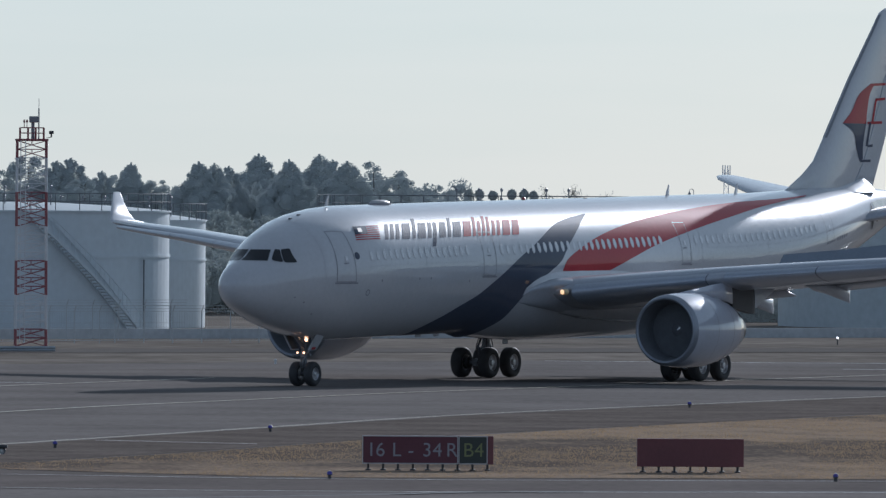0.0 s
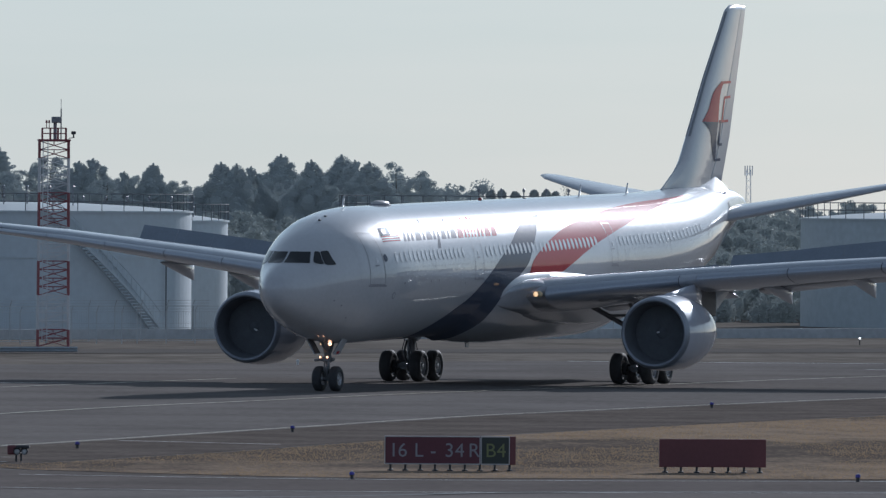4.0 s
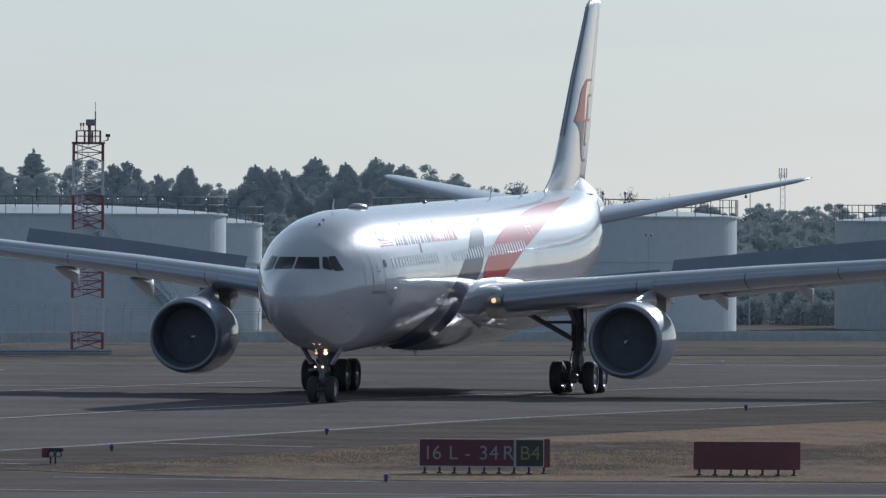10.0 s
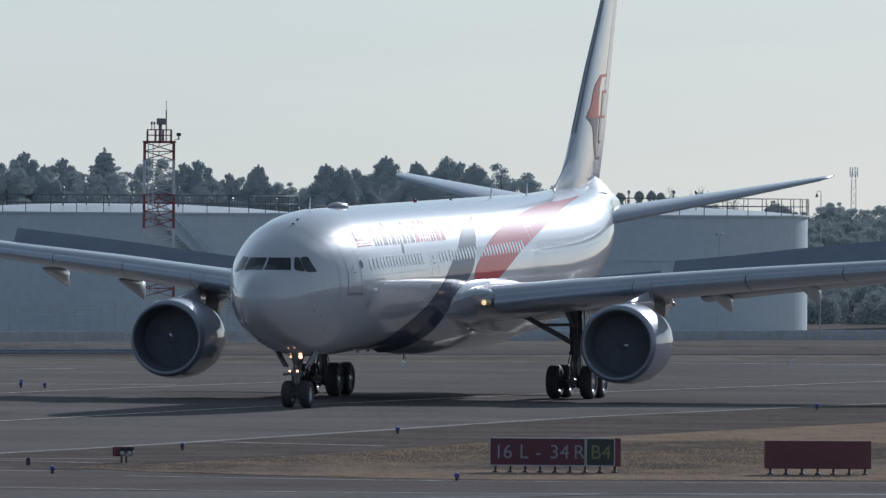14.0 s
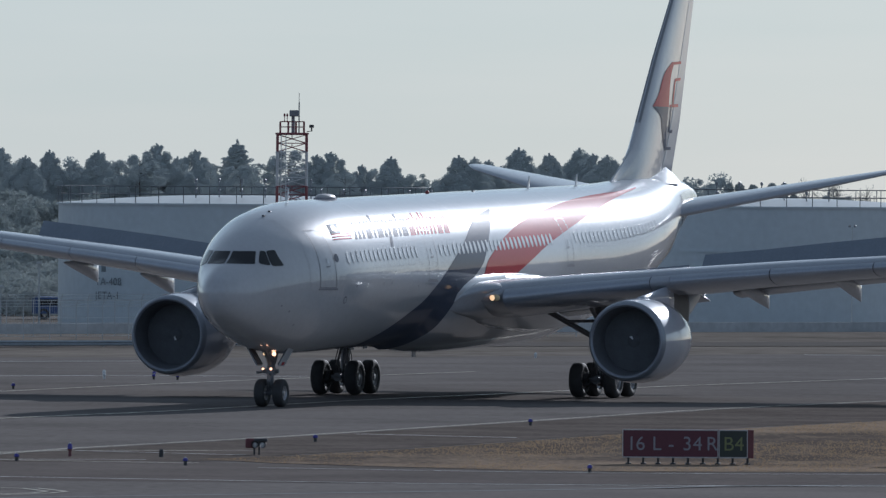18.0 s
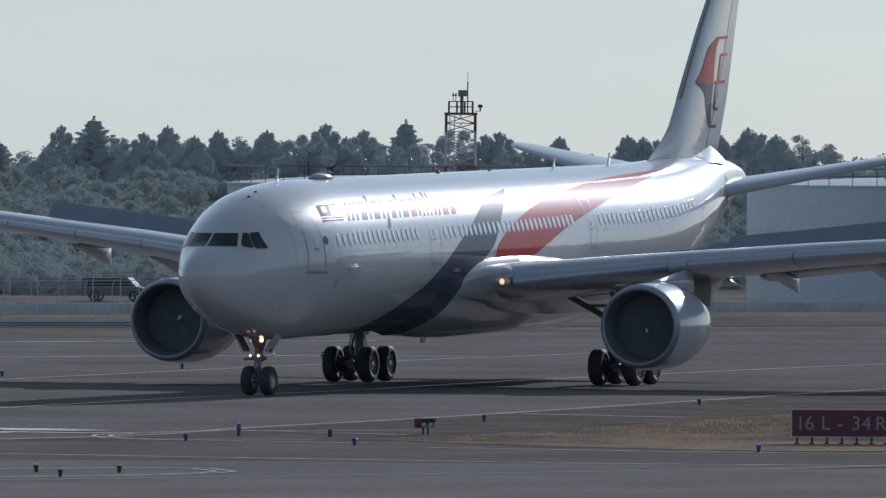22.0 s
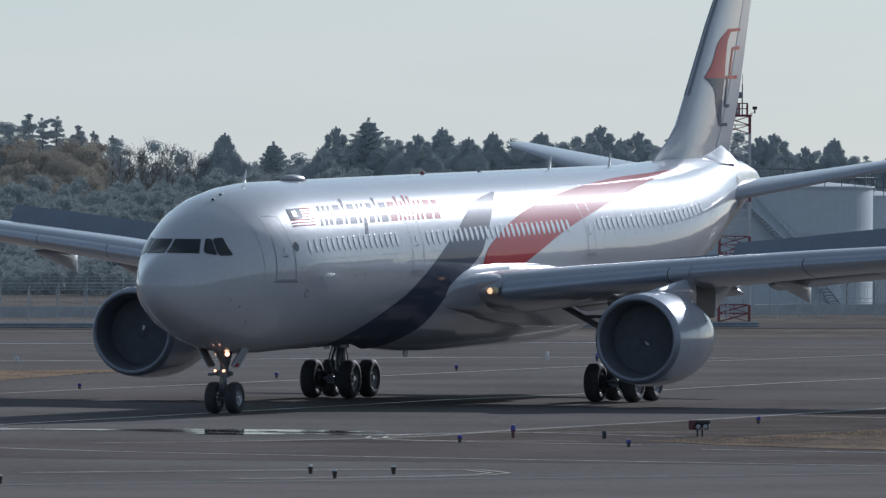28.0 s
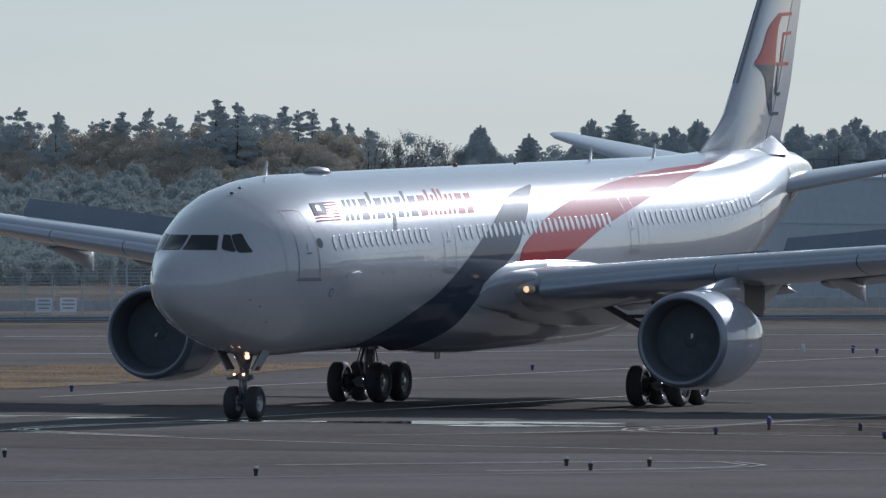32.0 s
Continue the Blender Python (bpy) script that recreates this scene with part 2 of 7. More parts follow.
M_SIGN_BLACK = mat("sign_black_face", (0.028, 0.036, 0.032), 0.4, 0.0, 0.08, 2, 12)
M_SIGN_WHITE = mat("sign_white_letters", (0.28, 0.265, 0.285), 0.5, 0.0, 0.05, 2, 12)
M_SIGN_YELLOW = mat("sign_yellow_letters", (0.185, 0.205, 0.085), 0.5, 0.0, 0.05, 2, 12)
M_FRAME = mat("sign_frame", (0.45, 0.44, 0.44), 0.5, 0.2, 0.1, 2, 12)
M_BACK = mat("sign_back_paint", (0.145, 0.044, 0.050), 0.5, 0.0, 0.1, 1.2, 9)
M_POST = mat("dark_post", (0.05, 0.05, 0.055), 0.5, 0.2, 0.1, 2, 12)
M_BLUE = mat("blue_light_dome", (0.055, 0.045, 0.28), 0.15, 0.0, 0.05, 4, 20)
M_CLEAR = mat("clear_light_dome", (0.6, 0.6, 0.6), 0.15, 0.2, 0.05, 4, 20)
M_TANK = mat("tank_paint", (0.55, 0.605, 0.635), 0.55, 0.0, 0.06, 0.15, 2.5)
M_TANKROOF = mat("tank_roof_sheet", (0.50, 0.52, 0.52), 0.38, 0.25, 0.08, 0.3, 3.0)
# wall colour is raised to offset shade and haze on its near face
M_BUND = mat("bund_wall", (0.48, 0.49, 0.495), 0.9, 0.0, 0.15, 0.3, 3.0, spec=0.08)
M_RAIL = mat("galvanised_rail", (0.17, 0.18, 0.19), 0.75, 0.0, 0.1, 2, 12, spec=0.15)
M_FENCE = mat("fence_galvanised", (0.46, 0.48, 0.49), 0.5, 0.3, 0.1, 2, 12)
M_NOTICE = mat("notice_board_white", (0.80, 0.81, 0.82), 0.5, 0.0, 0.05, 2, 12)
M_NOTICE_TEXT = mat("notice_writing", (0.38, 0.40, 0.43), 0.6, 0.0, 0.05, 2, 12)
# haze is put into the tower red, which is greyed
M_TW_RED = mat("tower_red", (0.25, 0.072, 0.080), 0.5, 0.0, 0.1, 2, 12)
M_TW_WHITE = mat("tower_white", (0.58, 0.59, 0.60), 0.5, 0.0, 0.08, 2, 12)
M_GREYKIT = mat("grey_equipment", (0.22, 0.23, 0.25), 0.5, 0.1, 0.1, 2, 12)
M_BARK = mat("bark", (0.07, 0.055, 0.045), 0.9, 0.0, 0.25, 2, 12, 0.4)
# haze is put into the next three leaf colours, paler than real foliage
M_LEAF = leaf_mat("hazed_evergreen_leaves", (0.375, 0.405, 0.395), 0.10, 0.12, (0.36, 0.39, 0.38))
M_LEAF2 = leaf_mat("hazed_cedar_leaves", (0.41, 0.45, 0.455), 0.08, 0.12, (0.34, 0.38, 0.39))
M_LEAF3 = leaf_mat("hazed_grove_leaves", (0.49, 0.44, 0.37), 0.10, 0.12, (0.38, 0.35, 0.29))
M_TWIG = leaf_mat("bare_twigs", (0.26, 0.245, 0.215), 0.15, 0.25)
M_GRASS = leaf_mat("dry_grass_blades", (0.28, 0.20, 0.12), 0.3, 0.55, (0.28, 0.20, 0.12))


# ---- building helpers ----
def part(name, bm, material, parent=None, label="", smooth=False):
    """Links a bmesh as ONE mesh object, under a thing if one is given."""
    me = bpy.data.meshes.new(name)
    bmesh.ops.recalc_face_normals(bm, faces=bm.faces)
    bm.to_mesh(me)
    bm.free()
    if smooth:
        me.polygons.foreach_set("use_smooth", [True] * len(me.polygons))
    me.materials.append(material)
    ob = new(name, me)
    ob.parent = parent
    if label:
        tagged(ob, label)
    return ob


def raw(name, verts, faces, material, parent=None, smooth=False):
    me = bpy.data.meshes.new(name)
    me.from_pydata(verts, [], faces)
    if smooth:
        me.polygons.foreach_set("use_smooth", [True] * len(me.polygons))
    me.materials.append(material)
    ob = new(name, me)
    ob.parent = parent
    return ob


def thing(name, m, label, category, group="", kind=""):
    ob = new(name)
    ob.empty_display_size = 0.2
    ob.matrix_basis = m
    return tagged(ob, label, category, group, kind)


def box(bm, lo, hi, bevel=0.0):
    vs = [bm.verts.new((x, y, z)) for x in (lo[0], hi[0]) for y in (lo[1], hi[1]) for z in (lo[2], hi[2])]
    fs = [bm.faces.new([vs[i] for i in q]) for q in ((0, 1, 3, 2), (4, 6, 7, 5), (0, 4, 5, 1), (2, 3, 7, 6), (0, 2, 6, 4), (1, 5, 7, 3))]
    if bevel:
        es = list({e for f in fs for e in f.edges})
        bmesh.ops.bevel(bm, geom=es, offset=bevel, segments=2, affect="EDGES", profile=0.5)
    return bm


def rod(bm, a, b, r0, r1=None, seg=8, cap=True):
    """A round bar from a to b."""
    a, b = Vector(a), Vector(b)
    r1 = r0 if r1 is None else r1
    d = (b - a).normalized()
    u = d.orthogonal().normalized()
    w = d.cross(u)
    rings = []
    for p, r in ((a, r0), (b, r1)):
        rings.append([bm.verts.new(p + r * (math.cos(2 * math.pi * i / seg) * u + math.sin(2 * math.pi * i / seg) * w)) for i in range(seg)])
    for i in range(seg):
        j = (i + 1) % seg
        bm.faces.new((rings[0][i], rings[0][j], rings[1][j], rings[1][i]))
    if cap:
        bm.faces.new(rings[0][::-1])
        bm.faces.new(rings[1])
    return bm


def loft(bm, rings, cap=True, closed=True):
    """Skins a list of rings of equal count."""
    vs = [[bm.verts.new(p) for p in ring] for ring in rings]
    n = len(vs[0])
    for a, b in zip(vs, vs[1:]):
        for i in range(n if closed else n - 1):
            j = (i + 1) % n
            bm.faces.new((a[i], a[j], b[j], b[i]))
    if cap and closed:
        bm.faces.new(vs[0][::-1])
        bm.faces.new(vs[-1])
    return bm


def turned(bm, profile, seg=32, axis="x", centre=(0, 0, 0)):
    """A surface of revolution; profile rows are (along, radius)."""
    rings = []
    for a, r in profile:
        ring = []
        for i in range(seg):
            c, s = math.cos(2 * math.pi * i / seg) * r, math.sin(2 * math.pi * i / seg) * r
            p = {"x": (a, c, s), "y": (c, a, s), "z": (c, s, a)}[axis]
            ring.append((p[0] + centre[0], p[1] + centre[1], p[2] + centre[2]))
        rings.append(ring)
    return loft(bm, rings, cap=False)


def flat(name, points, z, material, parent=None):
    """A flat sheet on the ground from a simple outline."""
    bm = bmesh.new()
    bm.faces.new([bm.verts.new((x, y, z)) for x, y in points])
    bmesh.ops.triangulate(bm, faces=bm.faces)
    return part(name, bm, material, parent)


def curve_points(points, step=1.0):
    """A smooth line through the given points (Catmull-Rom)."""
    p = [Vector(q) for q in points]
    p = [2 * p[0] - p[1]] + p + [2 * p[-1] - p[-2]]
    out = []
    for a, b, c, d in zip(p, p[1:], p[2:], p[3:]):
        n = max(1, int((c - b).length / step))
        for i in range(n):
            t = i / n
            out.append(0.5 * ((2 * b) + (c - a) * t + (2 * a - 5 * b + 4 * c - d) * t * t + (3 * b - a - 3 * c + d) * t ** 3))
    out.append(p[-2])
    return out


def stripe(name, points, width, z, material, label, offset=0.0, step=1.5):
    """A painted line along a smooth curve on the ground."""
    ps = curve_points([(*q, 0) for q in points], step)
    verts, faces = [], []
    for i, q in enumerate(ps):
        d = (ps[min(i + 1, len(ps) - 1)] - ps[max(i - 1, 0)]).normalized()
        s = Vector((-d.y, d.x, 0))
        wob = 0.02 * noise.noise(q * 0.7)
        for k in (-0.5, 0.5):
            r = q + s * (offset + k * width + wob)
            verts.append((r.x, r.y, z))
    for i in range(len(ps) - 1):
        faces.append((2 * i, 2 * i + 1, 2 * i + 3, 2 * i + 2))
    return tagged(raw(name, verts, faces, material), label, "line", kind="structure")

# ---- the ground ----
tagged(raw("ground", [(-3000, -300, 0), (3000, -300, 0), (3000, 1600, 0), (-3000, 1600, 0), (3000, 2000, -10), (-3000, 2000, -10), (3000, 5000, -90), (-3000, 5000, -90)], [(0, 1, 2, 3), (3, 2, 4, 5), (5, 4, 6, 7)], M_FIELD),
       "brown winter field reaching to the horizon", "ground", kind="structure")
tagged(flat("taxiway", ((-260, 120), (200, 120), (200, 556), (60, 553), (4, 553), (-20, 532), (-70, 520), (-260, 470)), 0.02, M_ASPHALT),
       "wide worn grey asphalt taxiway and runway surface", "taxiway", kind="structure")
tagged(flat("concrete_apron", ((-200, 120), (180, 120), (180, 330), (30, 320), (13, 318), (4.4, 316.2), (-2.6, 310.8), (-12.7, 302.8), (-24.5, 293.8), (-34.3, 285.8), (-60, 263.8), (-200, 160)), 0.028, M_CONCRETE),
       "pale worn concrete apron next to the asphalt", "apron", kind="structure")
tagged(flat("asphalt_strip", ((-60, 334), (-16, 338.5), (-4, 329.4), (13, 332), (40, 336), (40, 318), (13, 317.6), (4.4, 316.6), (-11.5, 316.0), (-20, 316), (-60, 318)), 0.026, M_ASPHALT_NEW),
       "darker newer asphalt lane", "road", kind="structure")
ISLAND = ((-15.2, 341.0), (-13.0, 344.5), (-10.3, 352), (-7.8, 359.5), (-4.6, 371), (-2.7, 377.5), (2.3, 390), (9.0, 408), (16.8, 427), (40, 478), (90, 520), (90, 338),
          (40, 335.5), (13.1, 332.2), (5, 331.2), (-2.3, 330), (-6, 331.2), (-9.9, 334.2), (-12.8, 336.8))
tagged(flat("grass_island", ISLAND, 0.034, M_DRY_BANDS), "dry brown grass island between the taxiways", "grass", kind="structure")
FAR_GRASS = ((-160, 380), (-90, 385), (-54, 388), (-49, 391.5), (-46, 402), (-43.8, 417), (-41.2, 438), (-39.2, 447), (-42, 446), (-54, 434), (-90, 424), (-160, 415))
tagged(flat("grass_verge", FAR_GRASS, 0.034, M_DRY), "dry brown grass verge beside the runway", "grass", kind="structure")
tagged(flat("perimeter_road", ((-200, 478), (-90, 520), (-64, 541), (-17, 569), (30, 592), (160, 640), (160, 656), (30, 607), (-17, 584), (-64, 553), (-90, 533), (-200, 490)), 0.02, M_KERB),
       "pale concrete perimeter road in front of the fence", "road", kind="structure")

SHOULDER = ((-26.2, 336.5), (-21.7, 343.6), (-19.1, 353.3), (-14.1, 368.3), (-11.8, 376.0), (-5.6, 397.3), (0.8, 419.3), (9.4, 441.8), (18.6, 463.3), (40, 509),
            (40, 480), (16.8, 429), (2.3, 392), (-4.6, 373), (-7.8, 361), (-13.0, 346), (-13.5, 339), (-20, 336.6))
tagged(flat("shoulder", SHOULDER, 0.030, M_SHOULDER), "dark brown asphalt shoulder beside the grass", "shoulder", kind="structure")

# painted lines
CENTRE = ((-62, 262), (-52, 300), (-43.5, 330), (-36.4, 353.4), (-30.0, 376), (-26.9, 387), (-24.2, 396.5), (-19.6, 409), (-16.2, 421), (-12.6, 433.5), (-8.5, 445), (-1.5, 465), (7.5, 486), (15.2, 505), (40, 560))
stripe("taxi_line", CENTRE, 0.22, 0.040, M_LINE_Y, "faded yellow taxiway centre line")
EDGE = ((-31, 333), (-26.5, 337), (-22.1, 343.8), (-19.5, 353.5), (-14.5, 368.5), (-12.2, 376.2), (-6.0, 397.5), (0.4, 419.5), (9.0, 442), (18.2, 463.5), (40, 510))
for k in (-0.13, 0.13):
    stripe("edge_line", EDGE, 0.09, 0.040, M_LINE_Y, "faded double yellow taxiway edge line", k)
stripe("cross_line", ((-19.6, 350.3), (-14.0, 346.0)), 0.15, 0.040, M_LINE_W, "thin white painted line across asphalt")
stripe("cross_line", ((-11.5, 375.5), (-6.05, 371.5)), 0.18, 0.040, M_LINE_W, "thin white painted line across asphalt")
stripe("lane_line", ((-21.9, 338.9), (-16.7, 339.6)), 0.14, 0.040, M_LINE_W, "thin white painted line across asphalt")
stripe("lane_line", ((-41, 333.8), (-39.2, 332.4), (-32.4, 326), (-26, 322), (-14.6, 317.6), (-6, 315.2), (8.2, 316.4), (40, 324)), 0.15, 0.040, M_LINE_W, "long worn white lane line")
stripe("strip_edge", ((-13, 331.2), (-2.3, 328.0), (13, 329.6), (40, 333)), 0.14, 0.040, M_LINE_W, "worn white line along the grass edge")
stripe("far_line", ((-62, 499.5), (-31, 516), (-22.8, 521.5)), 0.4, 0.040, M_LINE_W, "far white runway edge stripe")
stripe("far_line", ((-90, 446), (-57, 458.2), (-44.4, 465), (-38, 471), (-29.2, 479), (-24, 481), (-16.8, 482.5)), 0.3, 0.040, M_LINE_W, "far white runway edge stripe")
stripe("far_line", ((5, 551), (12, 550.3), (25, 549.5), (60, 548)), 0.4, 0.040, M_LINE_W, "far white runway edge stripe")
stripe("far_line", ((18.9, 531.7), (40, 533)), 0.5, 0.040, M_LINE_W, "far white runway edge stripe")
stripe("far_line", ((-46, 380), (-44.5, 385.5), (-40.3, 402), (-35.7, 417), (-33.5, 424), (-30.6, 434), (-27.2, 446), (-20.2, 469), (-10, 497)), 0.2, 0.040, M_LINE_Y, "faded yellow edge line of the far taxiway")
for k in (-0.35, 0.0, 0.35):
    stripe("loop_line", ((-32, 349.4), (-36.5, 347.0), (-39.9, 343.4), (-41.3, 337.8), (-40.2, 334.6), (-36, 330)), 0.12, 0.041, M_LINE_Y, "faded triple yellow line round a turn", k)
for k in (-0.25, 0.25):
    stripe("loop_line", ((-14, 352), (-20, 349.5), (-22.8, 345.5), (-23.3, 341.8), (-21.5, 338.5), (-15, 336)), 0.12, 0.041, M_LINE_Y, "faded double yellow line round a turn", k)
    stripe("loop_line", ((-30, 301.5), (-22, 306.8), (-18.3, 307.8), (-17.4, 305), (-18.8, 301.5), (-24, 297.5)), 0.12, 0.041, M_LINE_Y, "faded double yellow line round a turn", k)
stripe("joint", ((-60, 264), (-34.3, 286), (-24.5, 294), (-12.7, 303), (-2.6, 311), (4.4, 316.4), (30, 320)), 0.45, 0.044, M_POST, "black tar joint between asphalt and concrete")
# mirror-smooth material, added where the asphalt glints
PATCH = mat("glossy_asphalt", (0.06, 0.055, 0.05), 0.05, 0.0, 0.3, 0.5, 5.0, 0.0, spec=0.6)


def glint_streaks(x0, x1, y0, y1, n, seed):
    """Thin ragged mirror-smooth slivers standing in for glinting wet streaks."""
    rnd = random.Random(seed)
    verts, faces = [], []
    for _ in range(n):
        u = rnd.random()
        cx, cy = x0 + (x1 - x0) * rnd.random(), y0 + (y1 - y0) * rnd.gauss(0.5, 0.22)
        w, dp, k = rnd.uniform(0.5, 2.2), rnd.uniform(0.12, 0.5), len(verts)
        z = 0.036 + 0.0004 * len(faces)
        m = 12
        for i in range(m):
            a = 2 * math.pi * i / m
            verts.append((cx + w * math.cos(a) * rnd.uniform(0.75, 1.0), cy + dp * math.sin(a) * rnd.uniform(0.4, 1.0) + 0.12 * w * math.cos(a) * (u - 0.5), z))
        faces.append(tuple(range(k, k + m)))
    return tagged(raw("glint_patch", verts, faces, PATCH), "mirror-smooth streaks added for wet glints on the asphalt", "patch", kind="structure")


glint_streaks(-31.0, -24.6, 347.2, 351.2, 34, 1)
glint_streaks(-37.0, -31.5, 348.4, 350.6, 18, 2)
glint_streaks(-58.0, -39.5, 349.6, 356.0, 46, 3)
glint_streaks(-28.6, -23.6, 344.2, 347.6, 14, 4)


# ---- dry grass on the island and verges ----
def inside(x, y, poly):
    hit = False
    for (x0, y0), (x1, y1) in zip(poly, poly[1:] + poly[:1]):
        if (y0 > y) != (y1 > y) and x < (x1 - x0) * (y - y0) / (y1 - y0) + x0:
            hit = not hit
    return hit


def grass(name, poly, box_, count, tall, label):
    rnd = random.Random(7)
    verts, faces = [], []
    while len(faces) < count:
        x, y = rnd.uniform(box_[0], box_[1]), rnd.uniform(box_[2], box_[3])
        if not inside(x, y, poly) or noise.noise(Vector((x * 0.25, y * 0.06, 1))) < rnd.uniform(-0.5, 0.25):
            continue
        hh = tall * rnd.uniform(0.35, 1.0)
        a = rnd.uniform(0, 6.28)
        w = rnd.uniform(0.008, 0.022)
        dx, dy = math.cos(a) * w, math.sin(a) * w
        lx, ly = rnd.uniform(-0.6, 0.6) * hh, rnd.uniform(-0.6, 0.6) * hh
        k = len(verts)
        verts += [(x - dx, y - dy, 0.03), (x + dx, y + dy, 0.03), (x + lx, y + ly, 0.03 + hh)]
        faces.append((k, k + 1, k + 2))
    return tagged(raw(name, verts, faces, M_GRASS), label, "grass", kind="stuff")


grass("dry_grass", ISLAND, (-16, 32, 329, 432), 60000, 0.05, "short dry straw-coloured winter grass")
grass("dry_grass", FAR_GRASS, (-62, -38, 385, 450), 15000, 0.08, "short dry straw-coloured winter grass")


# ---- tanks ----
def tank(x, y, radius, height, stairs, roof_rail=True, paint=None):
    t = thing("storage_tank", pose(x, y, 0), "large pale grey cylindrical fuel tank with railed roof", "tank", "fuel tanks")
    bm = bmesh.new()
    turned(bm, ((0.0, radius), (height * 0.62, radius), (height * 0.62, radius + 0.06), (height * 0.64, radius + 0.06), (height * 0.64, radius),
                (height - 0.1, radius), (height - 0.1, radius + 0.10), (height, radius + 0.10)), 96, "z")
    part("shell", bm, paint or M_TANK, t, smooth=False)
    bm = bmesh.new()
    turned(bm, ((height, radius + 0.1), (height + 0.25, radius * 0.72), (height + 0.42, radius * 0.4), (height + 0.5, 0.02)), 64, "z")
    part("roof", bm, M_TANKROOF, t, "pale sheet-metal domed roof", smooth=True)
    if roof_rail:
        for i in range(44):
            a = 2 * math.pi * i / 44
            bm = bmesh.new()
            cx, cy = math.cos(a) * (radius + 0.05), math.sin(a) * (radius + 0.05)
            rod(bm, (cx, cy, height - 0.05), (cx, cy, height + 0.95), 0.025, seg=5)
            part("rail_post", bm, M_RAIL, t)
        for z in (0.5, 0.95):
            bm = bmesh.new()
            turned(bm, ((height + z - 0.02, radius + 0.05), (height + z, radius + 0.07), (height + z + 0.02, radius + 0.05), (height + z, radius + 0.03), (height + z - 0.02, radius + 0.05)), 64, "z")
            part("rail", bm, M_RAIL, t)
        for i in range(6):
            bm = bmesh.new()
            vx, vy = -2.5 + 1.3 * i, -radius * 0.55 + 0.5 * (i % 2)
            rod(bm, (vx, vy, height + 0.2), (vx, vy, height + 1.25), 0.035, seg=6)
            turned(bm, ((height + 1.2, 0.04), (height + 1.24, 0.085), (height + 1.36, 0.085), (height + 1.42, 0.03)), 8, "z", (vx, vy, 0))
            turned(bm, ((height + 0.7, 0.04), (height + 0.74, 0.08), (height + 0.82, 0.08), (height + 0.86, 0.03)), 8, "z", (vx, vy, 0))
            part("vent", bm, M_GREYKIT, t)
    if stairs:
        # a stair that winds down the shell, with a landing half way
        a0, a1 = stairs
        for side in (0.08, 0.85):
            for z_off, nm in ((0.0, "stringer"), (1.0, "handrail")):
                pts = []
                for i in range(25):
                    f = i / 24
                    a = radians(a0 + (a1 - a0) * f)
                    pts.append(Vector((math.cos(a) * (radius + side), math.sin(a) * (radius + side), height * (1 - f) + z_off)))
                bm = bmesh.new()
                r = 0.09 if nm == "stringer" else 0.03
                loft(bm, [[p + Vector((0, 0, k * r)) + p.xy.normalized().to_3d() * (e * r) for k, e in ((1, 1), (1, -1), (-1, -1), (-1, 1))] for p in pts])
                part(nm, bm, M_TANK, t)
        for i in range(25):
            f = i / 24
            a = radians(a0 + (a1 - a0) * f)
            c, s = math.cos(a), math.sin(a)
            bm = bmesh.new()
            rod(bm, (c * (radius + 0.85), s * (radius + 0.85), height * (1 - f)), (c * (radius + 0.85), s * (radius + 0.85), height * (1 - f) + 1.0), 0.025, seg=5)
            part("baluster", bm, M_TANK, t)
        bm = bmesh.new()
        for i in range(42):
            f = i / 41
            a = radians(a0 + (a1 - a0) * f)
            rod(bm, (math.cos(a) * radius, math.sin(a) * radius, height * (1 - f)), (math.cos(a) * (radius + 0.9), math.sin(a) * (radius + 0.9), height * (1 - f)), 0.06, seg=4)
        part("treads", bm, M_FENCE, t)
    return t


T1 = tank(-26.2, 645, 10.6, 7.0, (-76, -36))
tank(-20.1, 672, 6.0, 6.4, None)
tank(3.3, 661, 10.6, 7.0, None)
# the far-right tank's paint is darkened in place of haze
tank(31.4, 700, 10.6, 6.7, None, paint=mat("hazed_tank_paint", (0.42, 0.47, 0.49), 0.6, 0.0, 0.1, 0.15, 2.5))
# a pipe down each tank and short stubs at its foot
for x, y, z in ((-16.9, 639.6, 4.2), (-15.4, 640.5, 1.6)):
    bm = bmesh.new()
    rod(bm, (0, 0, 0), (0, 0, z), 0.045)
    rod(bm, (0, 0, z), (0, 0.9, z), 0.045)
    part("standpipe", bm, M_RAIL).matrix_basis = pose(x, y, 0)
    tagged(bpy.context.scene.objects["standpipe"] if z > 4 else bpy.context.scene.objects["standpipe.001"], "thin grey standpipe beside the fuel tank", "pipe")


def letters(text, size, material, name, parent, m, label=""):
    cu = bpy.data.curves.new(name, "FONT")
    cu.body, cu.size, cu.extrude, cu.align_x, cu.align_y = text, size, 0.006, "LEFT", "BOTTOM_BASELINE"
    cu.space_character = 1.1
    tmp = new("tmp_" + name, cu)
    dg = bpy.context.evaluated_depsgraph_get()
    dg.update()
    me = bpy.data.meshes.new_from_object(tmp.evaluated_get(dg))
    bpy.data.objects.remove(tmp)
    bpy.data.curves.remove(cu)
    me.materials.clear()
    me.materials.append(material)
    ob = new(name, me)
    ob.parent, ob.matrix_basis = parent, m
    if label:
        tagged(ob, label)
    return ob


M_TANKTEXT = mat("tank_lettering", (0.20, 0.23, 0.25), 0.6)
for row, (txt, z) in enumerate((("TA-408", 2.36), ("JETA-1", 1.58))):
    letters(txt, 0.60, M_TANKTEXT, "lettering", T1, pose(-8.1, -7.12, z, 90, 0, -40), "dark stencilled letters on the tank shell")

